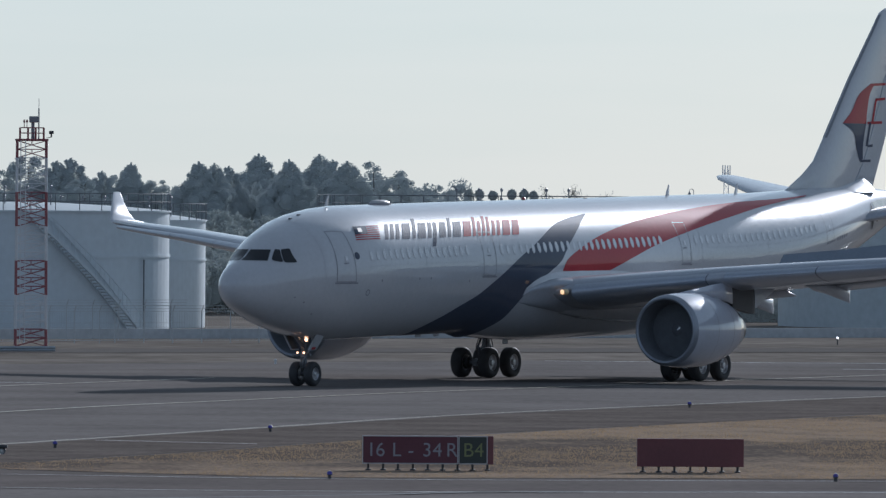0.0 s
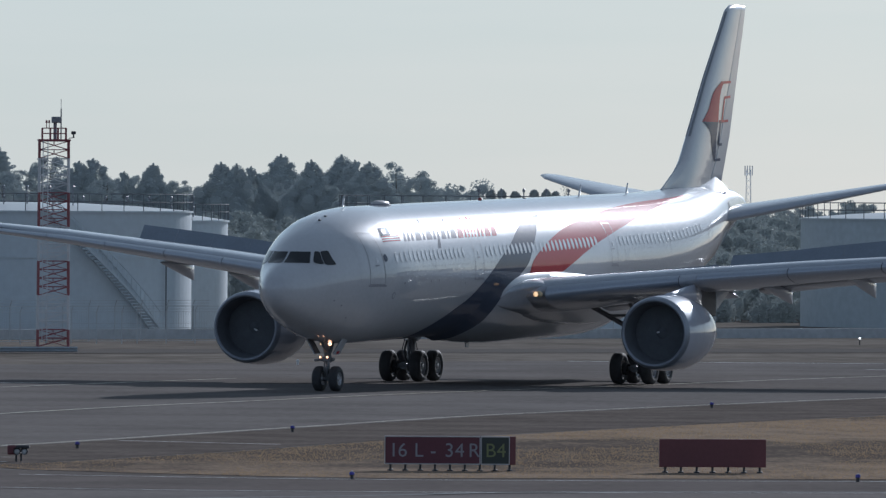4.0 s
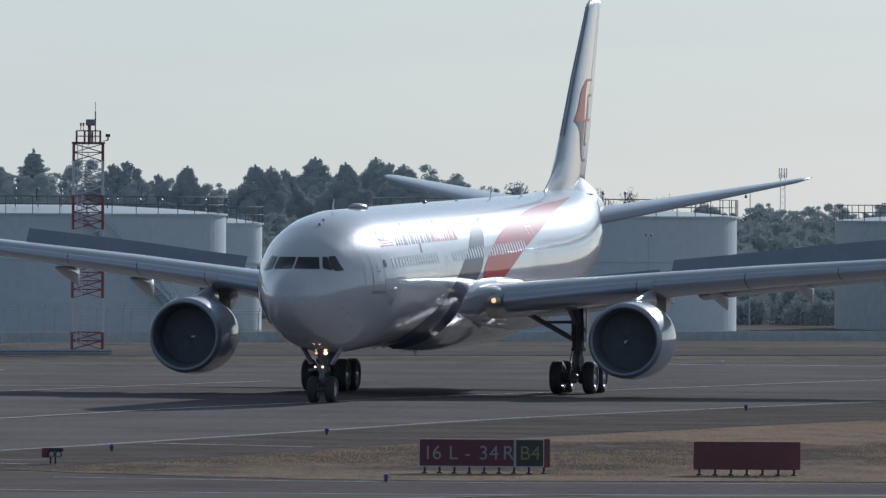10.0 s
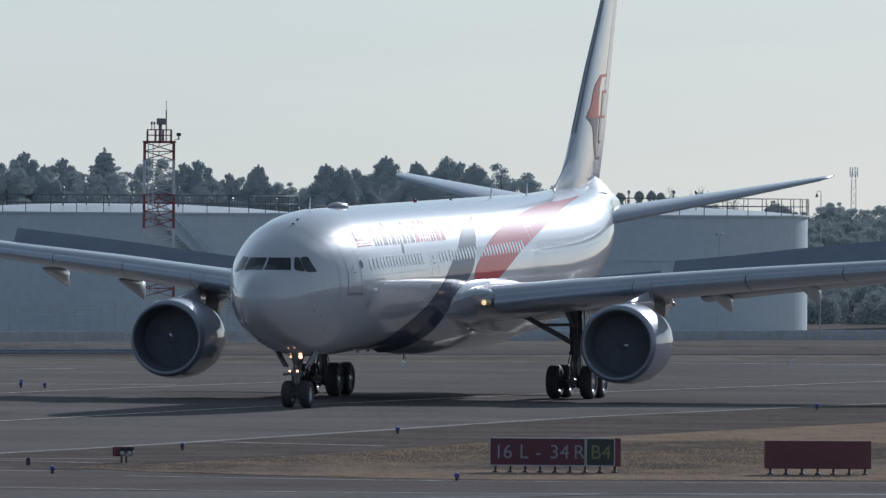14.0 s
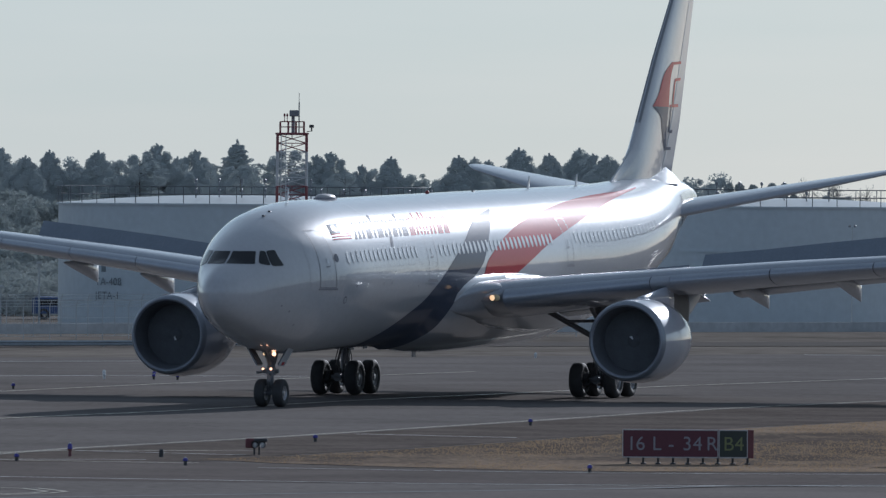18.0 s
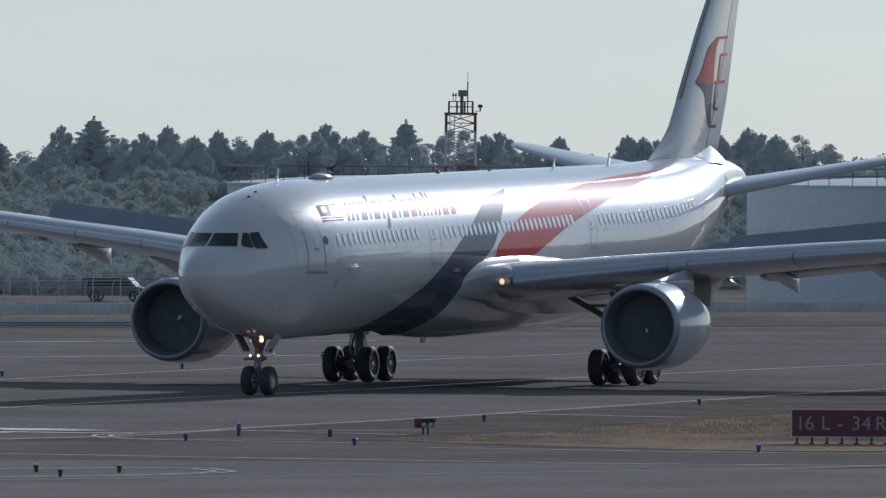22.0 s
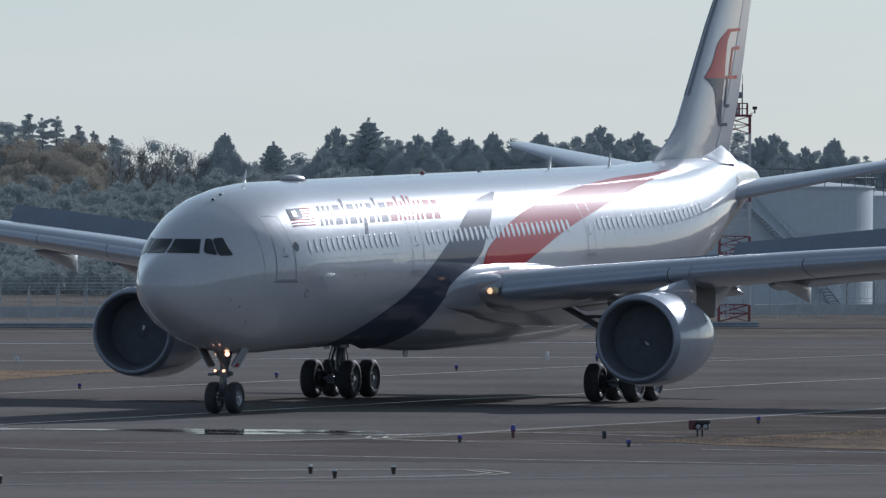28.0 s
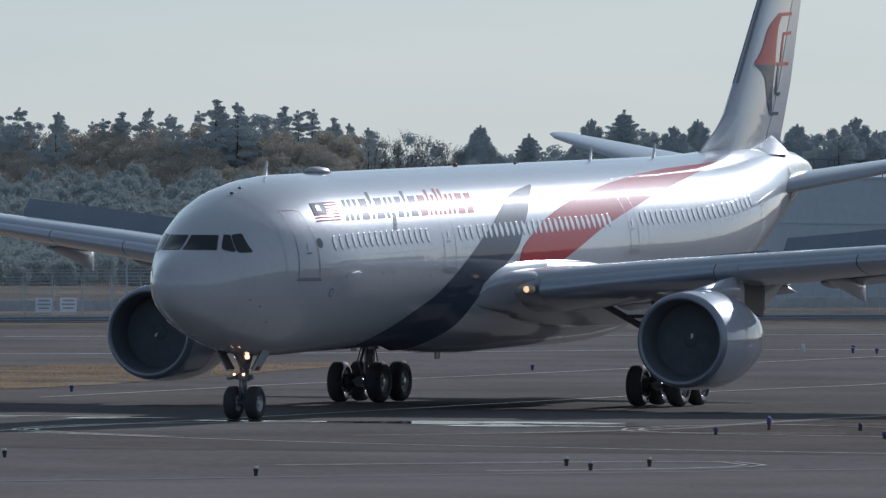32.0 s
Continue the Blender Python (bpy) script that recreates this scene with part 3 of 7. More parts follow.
for k in (0.0, 0.62, 1.24):
    bm = bmesh.new()
    box(bm, (0, 0, 0), (0.34, 0.01, 0.42))
    b_ = part("writing_bar", bm, M_TANKTEXT, T1)
    b_.matrix_basis = pose(-7.75 + k * math.cos(radians(-40)), -7.30 + k * math.sin(radians(-40)), 3.1, 0, 0, -40)

# bund wall
bm = bmesh.new()
for (x0, y0), (x1, y1) in zip(((-120, 540), (-64, 585), (-17, 622), (30, 650), (120, 690)), ((-64, 585), (-17, 622), (30, 650), (120, 690), (170, 700))):
    vs = [bm.verts.new(p) for p in ((x0, y0, 0), (x1, y1, 0), (x1, y1, 0.55), (x0, y0, 0.55), (x0, y0 + 0.4, 0), (x1, y1 + 0.4, 0), (x1, y1 + 0.4, 0.55), (x0, y0 + 0.4, 0.55))]
    for q in ((0, 1, 2, 3), (3, 2, 6, 7), (7, 6, 5, 4)):
        bm.faces.new([vs[i] for i in q])
tagged(part("bund_wall", bm, M_BUND), "low concrete bund wall round the tanks, paled for haze", "wall", kind="structure")


# ---- perimeter fence ----
def fence_line(x0, y0, x1, y1, tall, gap, name):
    f = thing(name, pose(x0, y0, 0), "wire-mesh perimeter fence with angled tops on grey posts", "fence")
    d = Vector((x1 - x0, y1 - y0, 0))
    n = int(d.length / gap)
    u = d.normalized()
    base = None
    for i in range(n + 1):
        p = u * (gap * i)
        if base is None:
            bm = bmesh.new()
            rod(bm, (0, 0, 0), (0, 0, tall), 0.028, seg=5)
            rod(bm, (0, 0, tall), (0.12, -0.28, tall + 0.34), 0.022, seg=5)
            base = part("post", bm, M_FENCE, f)
            me = base.data
        else:
            ob = new("post", me)
            ob.parent, ob.location = f, p
    for z in (0.15, tall * 0.5, tall, tall + 0.15, tall + 0.3):
        k = max(0.0, z - tall)
        bm = bmesh.new()
        rod(bm, (0.35 * k, -0.8 * k, z), (d.x + 0.35 * k, d.y - 0.8 * k, z), 0.014, seg=4)
        part("wire", bm, M_FENCE, f)
    verts, faces = [], []
    m = int(d.length / 0.16)
    for i in range(m):
        p = u * (0.16 * i)
        k = len(verts)
        verts += [(p.x, p.y, 0.1), (p.x + 0.006, p.y, 0.1), (p.x + 0.006, p.y, tall), (p.x, p.y, tall)]
        faces.append((k, k + 1, k + 2, k + 3))
    raw("mesh_panel", verts, faces, M_FENCE, f)
    return f


fence_line(-76, 549.5, -17.5, 604.5, 1.7, 1.8, "fence")
fence_line(-17.5, 604.5, -5.5, 612, 1.7, 1.8, "fence")
fence_line(-70, 571, -14, 618, 1.9, 1.8, "fence")

# low pale barrier in front of the fence, with a gap
def barrier(x0, y0, x1, y1):
    b = thing("barrier", pose(x0, y0, 0), "low pale grey metal guard rail in front of the fence", "guard rail", "guard rails")
    d = Vector((x1 - x0, y1 - y0, 0))
    u = d.normalized()
    w = Vector((-u.y, u.x, 0))
    bm = bmesh.new()
    prof = ((-0.03, 0.06), (-0.09, 0.12), (-0.03, 0.19), (-0.09, 0.26), (-0.03, 0.33), (0.0, 0.33), (0.0, 0.06))
    loft(bm, [[c + w * k + Vector((0, 0, z)) for k, z in prof] for c in (Vector((0, 0, 0)), d)])
    part("beam", bm, M_BARRIER, b)
    for i in range(int(d.length / 4) + 1):
        c = u * (4 * i) + w * 0.06
        bm = bmesh.new()
        box(bm, c + Vector((-0.05, -0.05, 0)), c + Vector((0.05, 0.05, 0.32)))
        part("post", bm, M_FENCE, b)


M_BARRIER = mat("barrier_paint", (0.34, 0.37, 0.40), 0.5, 0.1, 0.12, 0.5, 5)
barrier(-100, 513, -61.7, 543.5)
barrier(-57.5, 547, -19.5, 569)

# slim posts behind the fence
for x, y, tall in ((-58.6, 646, 4.6), (-55.6, 646, 5.4), (-39.6, 637, 2.2), (-36.9, 628, 3.6), (-72.5, 640, 5.0)):
    pst = thing("lamp_post", pose(x, y, 0), "slim grey post behind the perimeter fence", "lamp post")
    bm = bmesh.new()
    rod(bm, (0, 0, 0), (0, 0, tall), 0.05, 0.04, 8)
    part("pole", bm, M_FENCE, pst)
    bm = bmesh.new()
    box(bm, (-0.16, -0.1, tall - 0.02), (0.16, 0.1, tall + 0.12), 0.02)
    part("lamp_head", bm, M_FENCE, pst)

# bright point by the far taxiway, drawn as a glowing lamp on an assumed stake
stake = thing("stake_light", pose(21.6, 617, 0), "bright point drawn as a lit lamp on an assumed stake", "light")
bm = bmesh.new()
rod(bm, (0, 0, 0), (0, 0, 0.34), 0.03, seg=8)
part("stem", bm, M_POST, stake)
bm = bmesh.new()
turned(bm, ((-0.05, 0.02), (-0.06, 0.045), (0.0, 0.06), (0.04, 0.02)), 14, "y", (0, 0, 0.37))
part("lamp", bm, mat("bright_lamp", (1, 0.98, 0.94), 0.3, emit=((1.0, 0.97, 0.92), 2.5)), stake, "white glowing point", smooth=True)

# notice boards on the fence: unreadable rows of writing
for x, y in ((-67.2, 556.9), (-66.1, 557.9)):
    b = thing("notice_board", pose(x, y, 0), "white notice board with grey writing on the fence", "sign", "fence notices")
    bm = bmesh.new()
    box(bm, (-0.42, -0.03, 0.25), (0.42, 0.0, 0.98), 0.01)
    part("board", bm, M_NOTICE, b)
    for k, w in enumerate((0.30, 0.34, 0.26)):
        bm = bmesh.new()
        box(bm, (-w, -0.036, 0.80 - 0.19 * k), (w, -0.031, 0.88 - 0.19 * k))
        part("text_bar", bm, M_NOTICE_TEXT, b)
    for k in (-0.3, 0.3):
        bm = bmesh.new()
        rod(bm, (k, 0.02, 0), (k, 0.02, 0.95), 0.025, seg=6)
        part("post", bm, M_FENCE, b)


# ---- lattice tower ----
def lattice_tower(x, y, turn):
    t = thing("lattice_tower", pose(x, y, 0, 0, 0, turn), "red and white steel lattice tower with camera platform", "tower")
    w0, w1, top = 0.80, 0.76, 10.75
    bands = 24
    for b in range(bands):
        z0, z1 = top * b / bands, top * (b + 1) / bands
        m = M_TW_RED if (b // 2 + 1) // 2 % 2 == 0 else M_TW_WHITE
        h0, h1 = w0 + (w1 - w0) * b / bands, w0 + (w1 - w0) * (b + 1) / bands
        cs = ((-1, -1), (1, -1), (1, 1), (-1, 1))
        for cx, cy in cs:
            bm = bmesh.new()
            rod(bm, (cx * h0, cy * h0, z0), (cx * h1, cy * h1, z1), 0.05, seg=8)
            part("leg", bm, m, t)
        for (ax, ay), (bx, by) in zip(cs, cs[1:] + cs[:1]):
            bm = bmesh.new()
            rod(bm, (ax * h0, ay * h0, z0), (bx * h1, by * h1, z1), 0.018, seg=5)
            rod(bm, (bx * h0, by * h0, z0), (ax * h1, ay * h1, z1), 0.018, seg=5)
            rod(bm, (ax * h1, ay * h1, z1), (bx * h1, by * h1, z1), 0.024, seg=5)
            rod(bm, ((ax + bx) / 2 * h0, (ay + by) / 2 * h0, (z0 + z1) / 2), ((ax + bx) / 2 * h1, (ay + by) / 2 * h1, z1), 0.018, seg=4)
            part("brace", bm, m, t)
    bm = bmesh.new()
    for k in (-0.25, 0.0):
        rod(bm, (-0.35 + k, -0.95, 0.2), (-0.35 + k, -0.95, top), 0.025, seg=5)
    for i in range(34):
        rod(bm, (-0.6, -0.95, 0.4 + 0.3 * i), (-0.35, -0.95, 0.4 + 0.3 * i), 0.015, seg=4)
    part("ladder", bm, M_TW_WHITE, t)
    bm = bmesh.new()
    box(bm, (-0.85, -0.85, top), (0.85, 0.85, top + 0.10), 0.02)
    part("platform", bm, M_TW_RED, t)
    for cx in (-0.62, -0.2, 0.2, 0.62):
        for cy in (-0.7, 0.7):
            bm = bmesh.new()
            rod(bm, (cx, cy, top + 0.1), (cx, cy, top + 0.68), 0.03, seg=6)
            part("guard_post", bm, M_TW_RED, t)
    for z in (0.4, 0.68):
        for cy in (-0.7, 0.7):
            bm = bmesh.new()
            rod(bm, (-0.62, cy, top + z), (0.62, cy, top + z), 0.025, seg=6)
            part("guard_rail", bm, M_TW_RED, t)
    bm = bmesh.new()
    rod(bm, (0.05, 0, top + 0.1), (0.05, 0, top + 0.95), 0.09)
    box(bm, (-0.14, -0.22, top + 0.95), (0.34, 0.22, top + 1.28), 0.04)
    part("camera_head", bm, M_GREYKIT, t)
    bm = bmesh.new()
    rod(bm, (0.36, 0, top), (0.36, 0, top + 1.7), 0.035, seg=6)
    rod(bm, (0.36, 0, top + 1.7), (0.36, 0, top + 2.2), 0.015, seg=5)
    part("lightning_rod", bm, M_GREYKIT, t)
    for k in (-0.42, -0.28):
        bm = bmesh.new()
        rod(bm, (k, -0.6, top + 0.68), (k, -0.6, top + 0.95), 0.02, seg=5)
        rod(bm, (k, -0.6, top + 0.95), (k, -0.6, top + 1.1), 0.06, 0.04, seg=8)
        part("warning_lamp", bm, M_TW_RED, t)
    bm = bmesh.new()
    rod(bm, (0.75, -0.5, top + 0.15), (1.05, -0.5, top + 0.2), 0.02, seg=5)
    rod(bm, (1.0, -0.5, top + 0.2), (1.0, -0.5, top + 0.4), 0.04, seg=6)
    box(bm, (0.88, -0.62, top + 0.36), (1.12, -0.4, top + 0.52), 0.02)
    part("floodlight", bm, M_POST, t)
    return t


lattice_tower(-21.52, 591, 4)

# far mast and a lamp post by the tanks
# haze is put into the mast's colour, which is paled
M_MAST = mat("hazed_mast_paint", (0.82, 0.84, 0.86), 0.5, 0.0, 0.05, 1, 6)
mast = thing("radio_mast", pose(37.6, 1500, 0), "distant pale lattice radio mast", "mast")
bm = bmesh.new()
for cx, cy in ((-0.5, -0.5), (0.5, -0.5), (0.5, 0.5), (-0.5, 0.5)):
    rod(bm, (cx * 0.8, cy * 0.8, 0), (cx * 0.55, cy * 0.55, 10.8), 0.045, seg=5)
for i in range(12):
    rod(bm, (-0.36, -0.36, 0.9 * i), (0.34, -0.34, 0.9 * i + 0.9), 0.03, seg=4)
    rod(bm, (0.36, -0.36, 0.9 * i), (-0.34, -0.34, 0.9 * i + 0.9), 0.03, seg=4)
part("frame", bm, M_MAST, mast)
for k in (-0.48, -0.17, 0.17, 0.48):
    bm = bmesh.new()
    rod(bm, (k, -0.36, 10.1), (k, -0.36, 11.4), 0.07, seg=6)
    part("antenna", bm, M_MAST, mast)
lp = thing("lamp_post", pose(8.46, 640, 0), "grey lamp post with twin floodlights", "lamp post")
bm = bmesh.new()
rod(bm, (0, 0, 0), (0, 0, 5.9), 0.035, 0.028)
part("pole", bm, M_FENCE, lp)
for k in (-0.25, 0.25):
    bm = bmesh.new()
    turned(bm, ((-0.10, 0.02), (-0.09, 0.07), (0.0, 0.08), (0.08, 0.03)), 14, "y", (k * 0.6, 0, 5.95))
    part("lamp_head", bm, M_GREYKIT, lp)
lp2 = thing("lamp_post", pose(14.2, 640, 0), "slender grey post with curved lamp arm", "lamp post")
bm = bmesh.new()
rod(bm, (0, 0, 0), (0, 0, 8.3), 0.035, 0.022)
for i in range(6):
    a, b = math.pi * i / 6, math.pi * (i + 1) / 6
    rod(bm, (-0.12 + 0.12 * math.cos(a), 0, 8.3 + 0.15 * math.sin(a)), (-0.12 + 0.12 * math.cos(b), 0, 8.3 + 0.15 * math.sin(b)), 0.018, seg=6)
part("pole", bm, M_FENCE, lp2)
bm = bmesh.new()
turned(bm, ((0.16, 0.02), (0.10, 0.05), (0.0, 0.09), (-0.05, 0.05)), 12, "z", (-0.24, 0, 8.14))
part("lamp_head", bm, M_GREYKIT, lp2)


# ---- trees ----
def cards(rng, pts, size):
    """Slender leaf sprays: one bent blade at each point, turned to face the eye."""
    n = len(pts)
    a = np.stack((rng.normal(0, 0.3, n), -np.ones(n), rng.normal(0, 0.25, n)), 1)
    a /= np.linalg.norm(a, axis=1, keepdims=True)
    b = np.stack((rng.normal(0, 1, n), np.zeros(n), rng.normal(0, 1, n)), 1)
    b -= a * (a * b).sum(1, keepdims=True)
    b /= np.linalg.norm(b, axis=1, keepdims=True)
    c = np.cross(a, b)
    s = (size * rng.uniform(0.55, 1.25, n))[:, None]
    verts = np.stack((pts - b * s * 1.6, pts + c * s * 0.55 + a * s * 0.12, pts + b * s * 1.6, pts - c * s * 0.55 + a * s * 0.10), 1)
    return verts.reshape(-1, 3)


def unit_ball():
    bm = bmesh.new()
    bmesh.ops.create_icosphere(bm, subdivisions=2, radius=1.0)
    bm.verts.index_update()
    out = np.array([v.co[:] for v in bm.verts]), np.array([[v.index for v in f.verts] for f in bm.faces])
    bm.free()
    return out


BALL_V, BALL_F = unit_ball()


def card_mesh(name, verts, material, inner=None):
    """A mesh of four-cornered leaf cards round the dense inner mass of the heads (rows of x, y, z and three radii)."""
    n = len(verts) // 4
    co, idx, start = verts, np.arange(4 * n), np.arange(0, 4 * n, 4)
    if inner is not None and len(inner):
        k = len(inner)
        rng = np.random.RandomState(k)
        lump = BALL_V[None] * rng.uniform(0.82, 1.08, (k, len(BALL_V), 1)) * inner[:, None, 3:6] + inner[:, None, :3]
        tri = (BALL_F[None] + (np.arange(k) * len(BALL_V))[:, None, None]).reshape(-1) + 4 * n
        co = np.concatenate((co, lump.reshape(-1, 3)))
        idx = np.concatenate((idx, tri))
        start = np.concatenate((start, 4 * n + np.arange(0, len(tri), 3)))
    me = bpy.data.meshes.new(name)
    me.vertices.add(len(co))
    me.vertices.foreach_set("co", co.astype(np.float32).ravel())
    me.loops.add(len(idx))
    me.loops.foreach_set("vertex_index", idx.astype(np.int32))
    me.polygons.add(len(start))
    me.polygons.foreach_set("loop_start", start.astype(np.int32))
    me.polygons.foreach_set("use_smooth", np.arange(len(start)) >= n)
    me.update(calc_edges=True)
    me.materials.append(material)
    return me


def ball(rng, n):
    """Points in a unit ball, thicker towards its rim."""
    q = rng.normal(0, 1, (n, 3))
    q /= np.linalg.norm(q, axis=1, keepdims=True)
    return q * rng.uniform(0.1, 1.0, (n, 1)) ** 0.3


def tree_meshes(kind, seed):
    """Trunk with limbs, and a crown of leaf sprays, for a tree 10 m high."""
    rnd = random.Random(seed)
    rng = np.random.RandomState(seed)
    bm = bmesh.new()
    rod(bm, (0, 0, 0), (rnd.uniform(-0.1, 0.1), 0, 5), 0.24, 0.07, 8)
    rod(bm, (0, 0, 5), (rnd.uniform(-0.1, 0.1), 0, 9.4), 0.07, 0.008, 7)
    lobes = []
    if kind == "cedar":
        z = 2.2
        while z < 9.8:
            reach = min(2.6, (10.0 - z) * rnd.uniform(0.62, 0.86) + 0.06)
            n = 2 + int(3.2 * reach)
            for j in range(n):
                a, r = 6.28 * j / n + rnd.uniform(-0.5, 0.5), reach * rnd.uniform(0.45, 0.85)
                w = 0.13 + 0.26 * reach * rnd.uniform(0.7, 1.15)
                lobes.append((math.cos(a) * r, math.sin(a) * r, z - 0.12 * r, w, 0.85))
            z += 0.14 + 0.13 * reach
        lobes += [(0, 0, 9.88 - 0.17 * i, 0.05 + 0.05 * i, 1.6) for i in range(5)]
    elif kind == "fir":
        for i in range(150):
            z = 1.8 + 7.8 * (i / 150) ** 0.85
            reach = (9.7 - z) * 0.52 + 0.12
            a = 2.4 * i
            long_ = reach * rnd.uniform(0.6, 1.15)
            for f in (0.2, 0.4, 0.6, 0.8, 1.0):
                lobes.append((math.cos(a) * f * long_, math.sin(a) * f * long_, z + 0.16 * f * f * long_, 0.12 + 0.16 * (1.1 - f) * (reach * 0.4 + 0.4), 0.7))
        lobes += [(0, 0, 9.9 - 0.2 * i, 0.05 + 0.03 * i, 2.0) for i in range(6)]
    elif kind == "pine":
        z = 4.4
        while z < 9.75:
            reach = min(1.5, 0.25 + (9.9 - z) * rnd.uniform(0.25, 0.62))
            for j in range(rnd.randint(3, 5)):
                a, r = rnd.uniform(0, 6.28), reach * rnd.uniform(0.15, 1.0)
                lobes.append((math.cos(a) * r, math.sin(a) * r, z + rnd.uniform(-0.12, 0.12), rnd.uniform(0.17, 0.42) * (0.5 + 0.4 * reach), rnd.uniform(0.45, 0.7)))
            z += rnd.uniform(0.22, 0.42)
        lobes += [(rnd.uniform(-0.06, 0.06), 0, 9.85 - 0.2 * i, 0.09 + 0.035 * i, 1.2) for i in range(4)]
    else:
        for j in range(80):
            z = rnd.uniform(2.5, 9.5)
            env = math.sqrt(max(0.02, 1 - ((z - 5.2) / 4.6) ** 2)) * 3.0
            a, r = rnd.uniform(0, 6.28), env * math.sqrt(rnd.uniform(0.05, 1.0))
            w = rnd.uniform(0.3, 0.66) * (1.0 if z < 8 else 0.75)
            lobes.append((math.cos(a) * r, math.sin(a) * r, min(z, 9.9 - w * 0.85), w, 0.8))
    pts, inner = [], []
    thick = {"cedar": 1500, "fir": 760, "broad": 1300, "pine": 1500}[kind]
    for x, y, z, w, fl in lobes:
        if z < 4.6:
            continue
        if rnd.random() < 0.3:
            rod(bm, (0, 0, max(0.5, z - 0.3)), (x, y, z), 0.018, 0.006, 4, False)
        n = max(30, int(thick * w * w * (1.0 if z > 5.8 else 0.35)))
        pts.append(ball(rng, n) * (w, 0.2 * w, w * fl) + (x, y, z))
        if w > 0.2:
            k = 0.5 if kind == "broad" else 0.68
            inner.append((x, y, z, k * w, 0.12 * w, k * w * fl))
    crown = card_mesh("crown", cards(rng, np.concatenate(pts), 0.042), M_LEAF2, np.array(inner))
    trunk = bpy.data.meshes.new("trunk")
    bm.to_mesh(trunk)
    bm.free()
    trunk.materials.append(M_BARK)
    return trunk, crown


KINDS = {k: [tree_meshes(k, 11 + 5 * i + 31 * j) for j in range(4)] for i, k in enumerate(("cedar", "fir", "broad", "pine"))}
TREE_LABEL = {"cedar": ("dark pointed cedar tree in hazy woodland", "tree"), "fir": ("tall fir with layered spiky branches", "tree"),
              "broad": ("dark evergreen tree with rounded uneven crown", "tree"),
              "pine": ("slender pine with loose layered branches", "tree")}
tree_rnd = random.Random(5)


def tree(kind, x, y, height, wide=1.0):
    t = thing("tree", pose(x, y, 0, 0, 0, tree_rnd.choice((0, 180)) + tree_rnd.uniform(-15, 15)), *TREE_LABEL[kind], "trees of the wood")
    height *= 1.03
    w = height / 10 * wide * 1.15
    t.scale = (w, 0.5 * w, height / 10)
    for nm, me in zip(("trunk", "crown"), KINDS[kind][tree_rnd.randrange(4)]):
        ob = new(nm, me)
        ob.parent = t
    return t


# skyline of the wood: x and height at about 820 m
GROVES = (
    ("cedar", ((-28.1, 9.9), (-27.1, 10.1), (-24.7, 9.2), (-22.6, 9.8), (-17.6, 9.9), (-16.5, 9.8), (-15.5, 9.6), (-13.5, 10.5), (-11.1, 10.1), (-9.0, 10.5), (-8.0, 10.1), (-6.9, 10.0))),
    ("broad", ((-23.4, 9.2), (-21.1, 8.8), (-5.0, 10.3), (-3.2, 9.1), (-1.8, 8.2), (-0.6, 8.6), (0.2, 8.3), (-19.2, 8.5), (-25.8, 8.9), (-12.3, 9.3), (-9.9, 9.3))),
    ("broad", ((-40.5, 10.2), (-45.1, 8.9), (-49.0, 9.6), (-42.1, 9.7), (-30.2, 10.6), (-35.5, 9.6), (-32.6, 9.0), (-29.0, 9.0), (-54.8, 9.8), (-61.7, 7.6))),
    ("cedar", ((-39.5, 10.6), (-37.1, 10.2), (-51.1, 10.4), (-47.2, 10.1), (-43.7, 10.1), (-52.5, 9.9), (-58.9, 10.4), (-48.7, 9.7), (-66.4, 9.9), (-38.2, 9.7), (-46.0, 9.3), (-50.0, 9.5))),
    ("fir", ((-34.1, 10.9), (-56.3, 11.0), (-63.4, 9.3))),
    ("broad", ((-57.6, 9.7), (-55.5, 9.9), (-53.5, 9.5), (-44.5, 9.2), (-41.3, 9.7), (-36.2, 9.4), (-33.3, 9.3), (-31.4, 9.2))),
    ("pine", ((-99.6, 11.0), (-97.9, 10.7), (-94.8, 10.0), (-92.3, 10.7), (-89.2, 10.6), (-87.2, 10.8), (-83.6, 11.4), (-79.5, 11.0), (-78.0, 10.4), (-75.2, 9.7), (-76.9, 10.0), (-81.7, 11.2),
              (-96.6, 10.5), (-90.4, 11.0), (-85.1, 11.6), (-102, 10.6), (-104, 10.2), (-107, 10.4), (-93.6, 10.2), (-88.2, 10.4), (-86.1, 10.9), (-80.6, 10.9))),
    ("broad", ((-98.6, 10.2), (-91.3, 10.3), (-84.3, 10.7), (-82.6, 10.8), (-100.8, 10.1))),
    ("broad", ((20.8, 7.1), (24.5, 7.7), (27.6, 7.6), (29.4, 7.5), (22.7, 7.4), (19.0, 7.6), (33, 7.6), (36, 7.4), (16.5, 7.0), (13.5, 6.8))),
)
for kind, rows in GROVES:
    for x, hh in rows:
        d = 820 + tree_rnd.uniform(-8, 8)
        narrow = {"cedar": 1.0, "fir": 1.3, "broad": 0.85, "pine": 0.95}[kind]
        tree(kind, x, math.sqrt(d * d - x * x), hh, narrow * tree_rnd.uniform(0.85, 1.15))

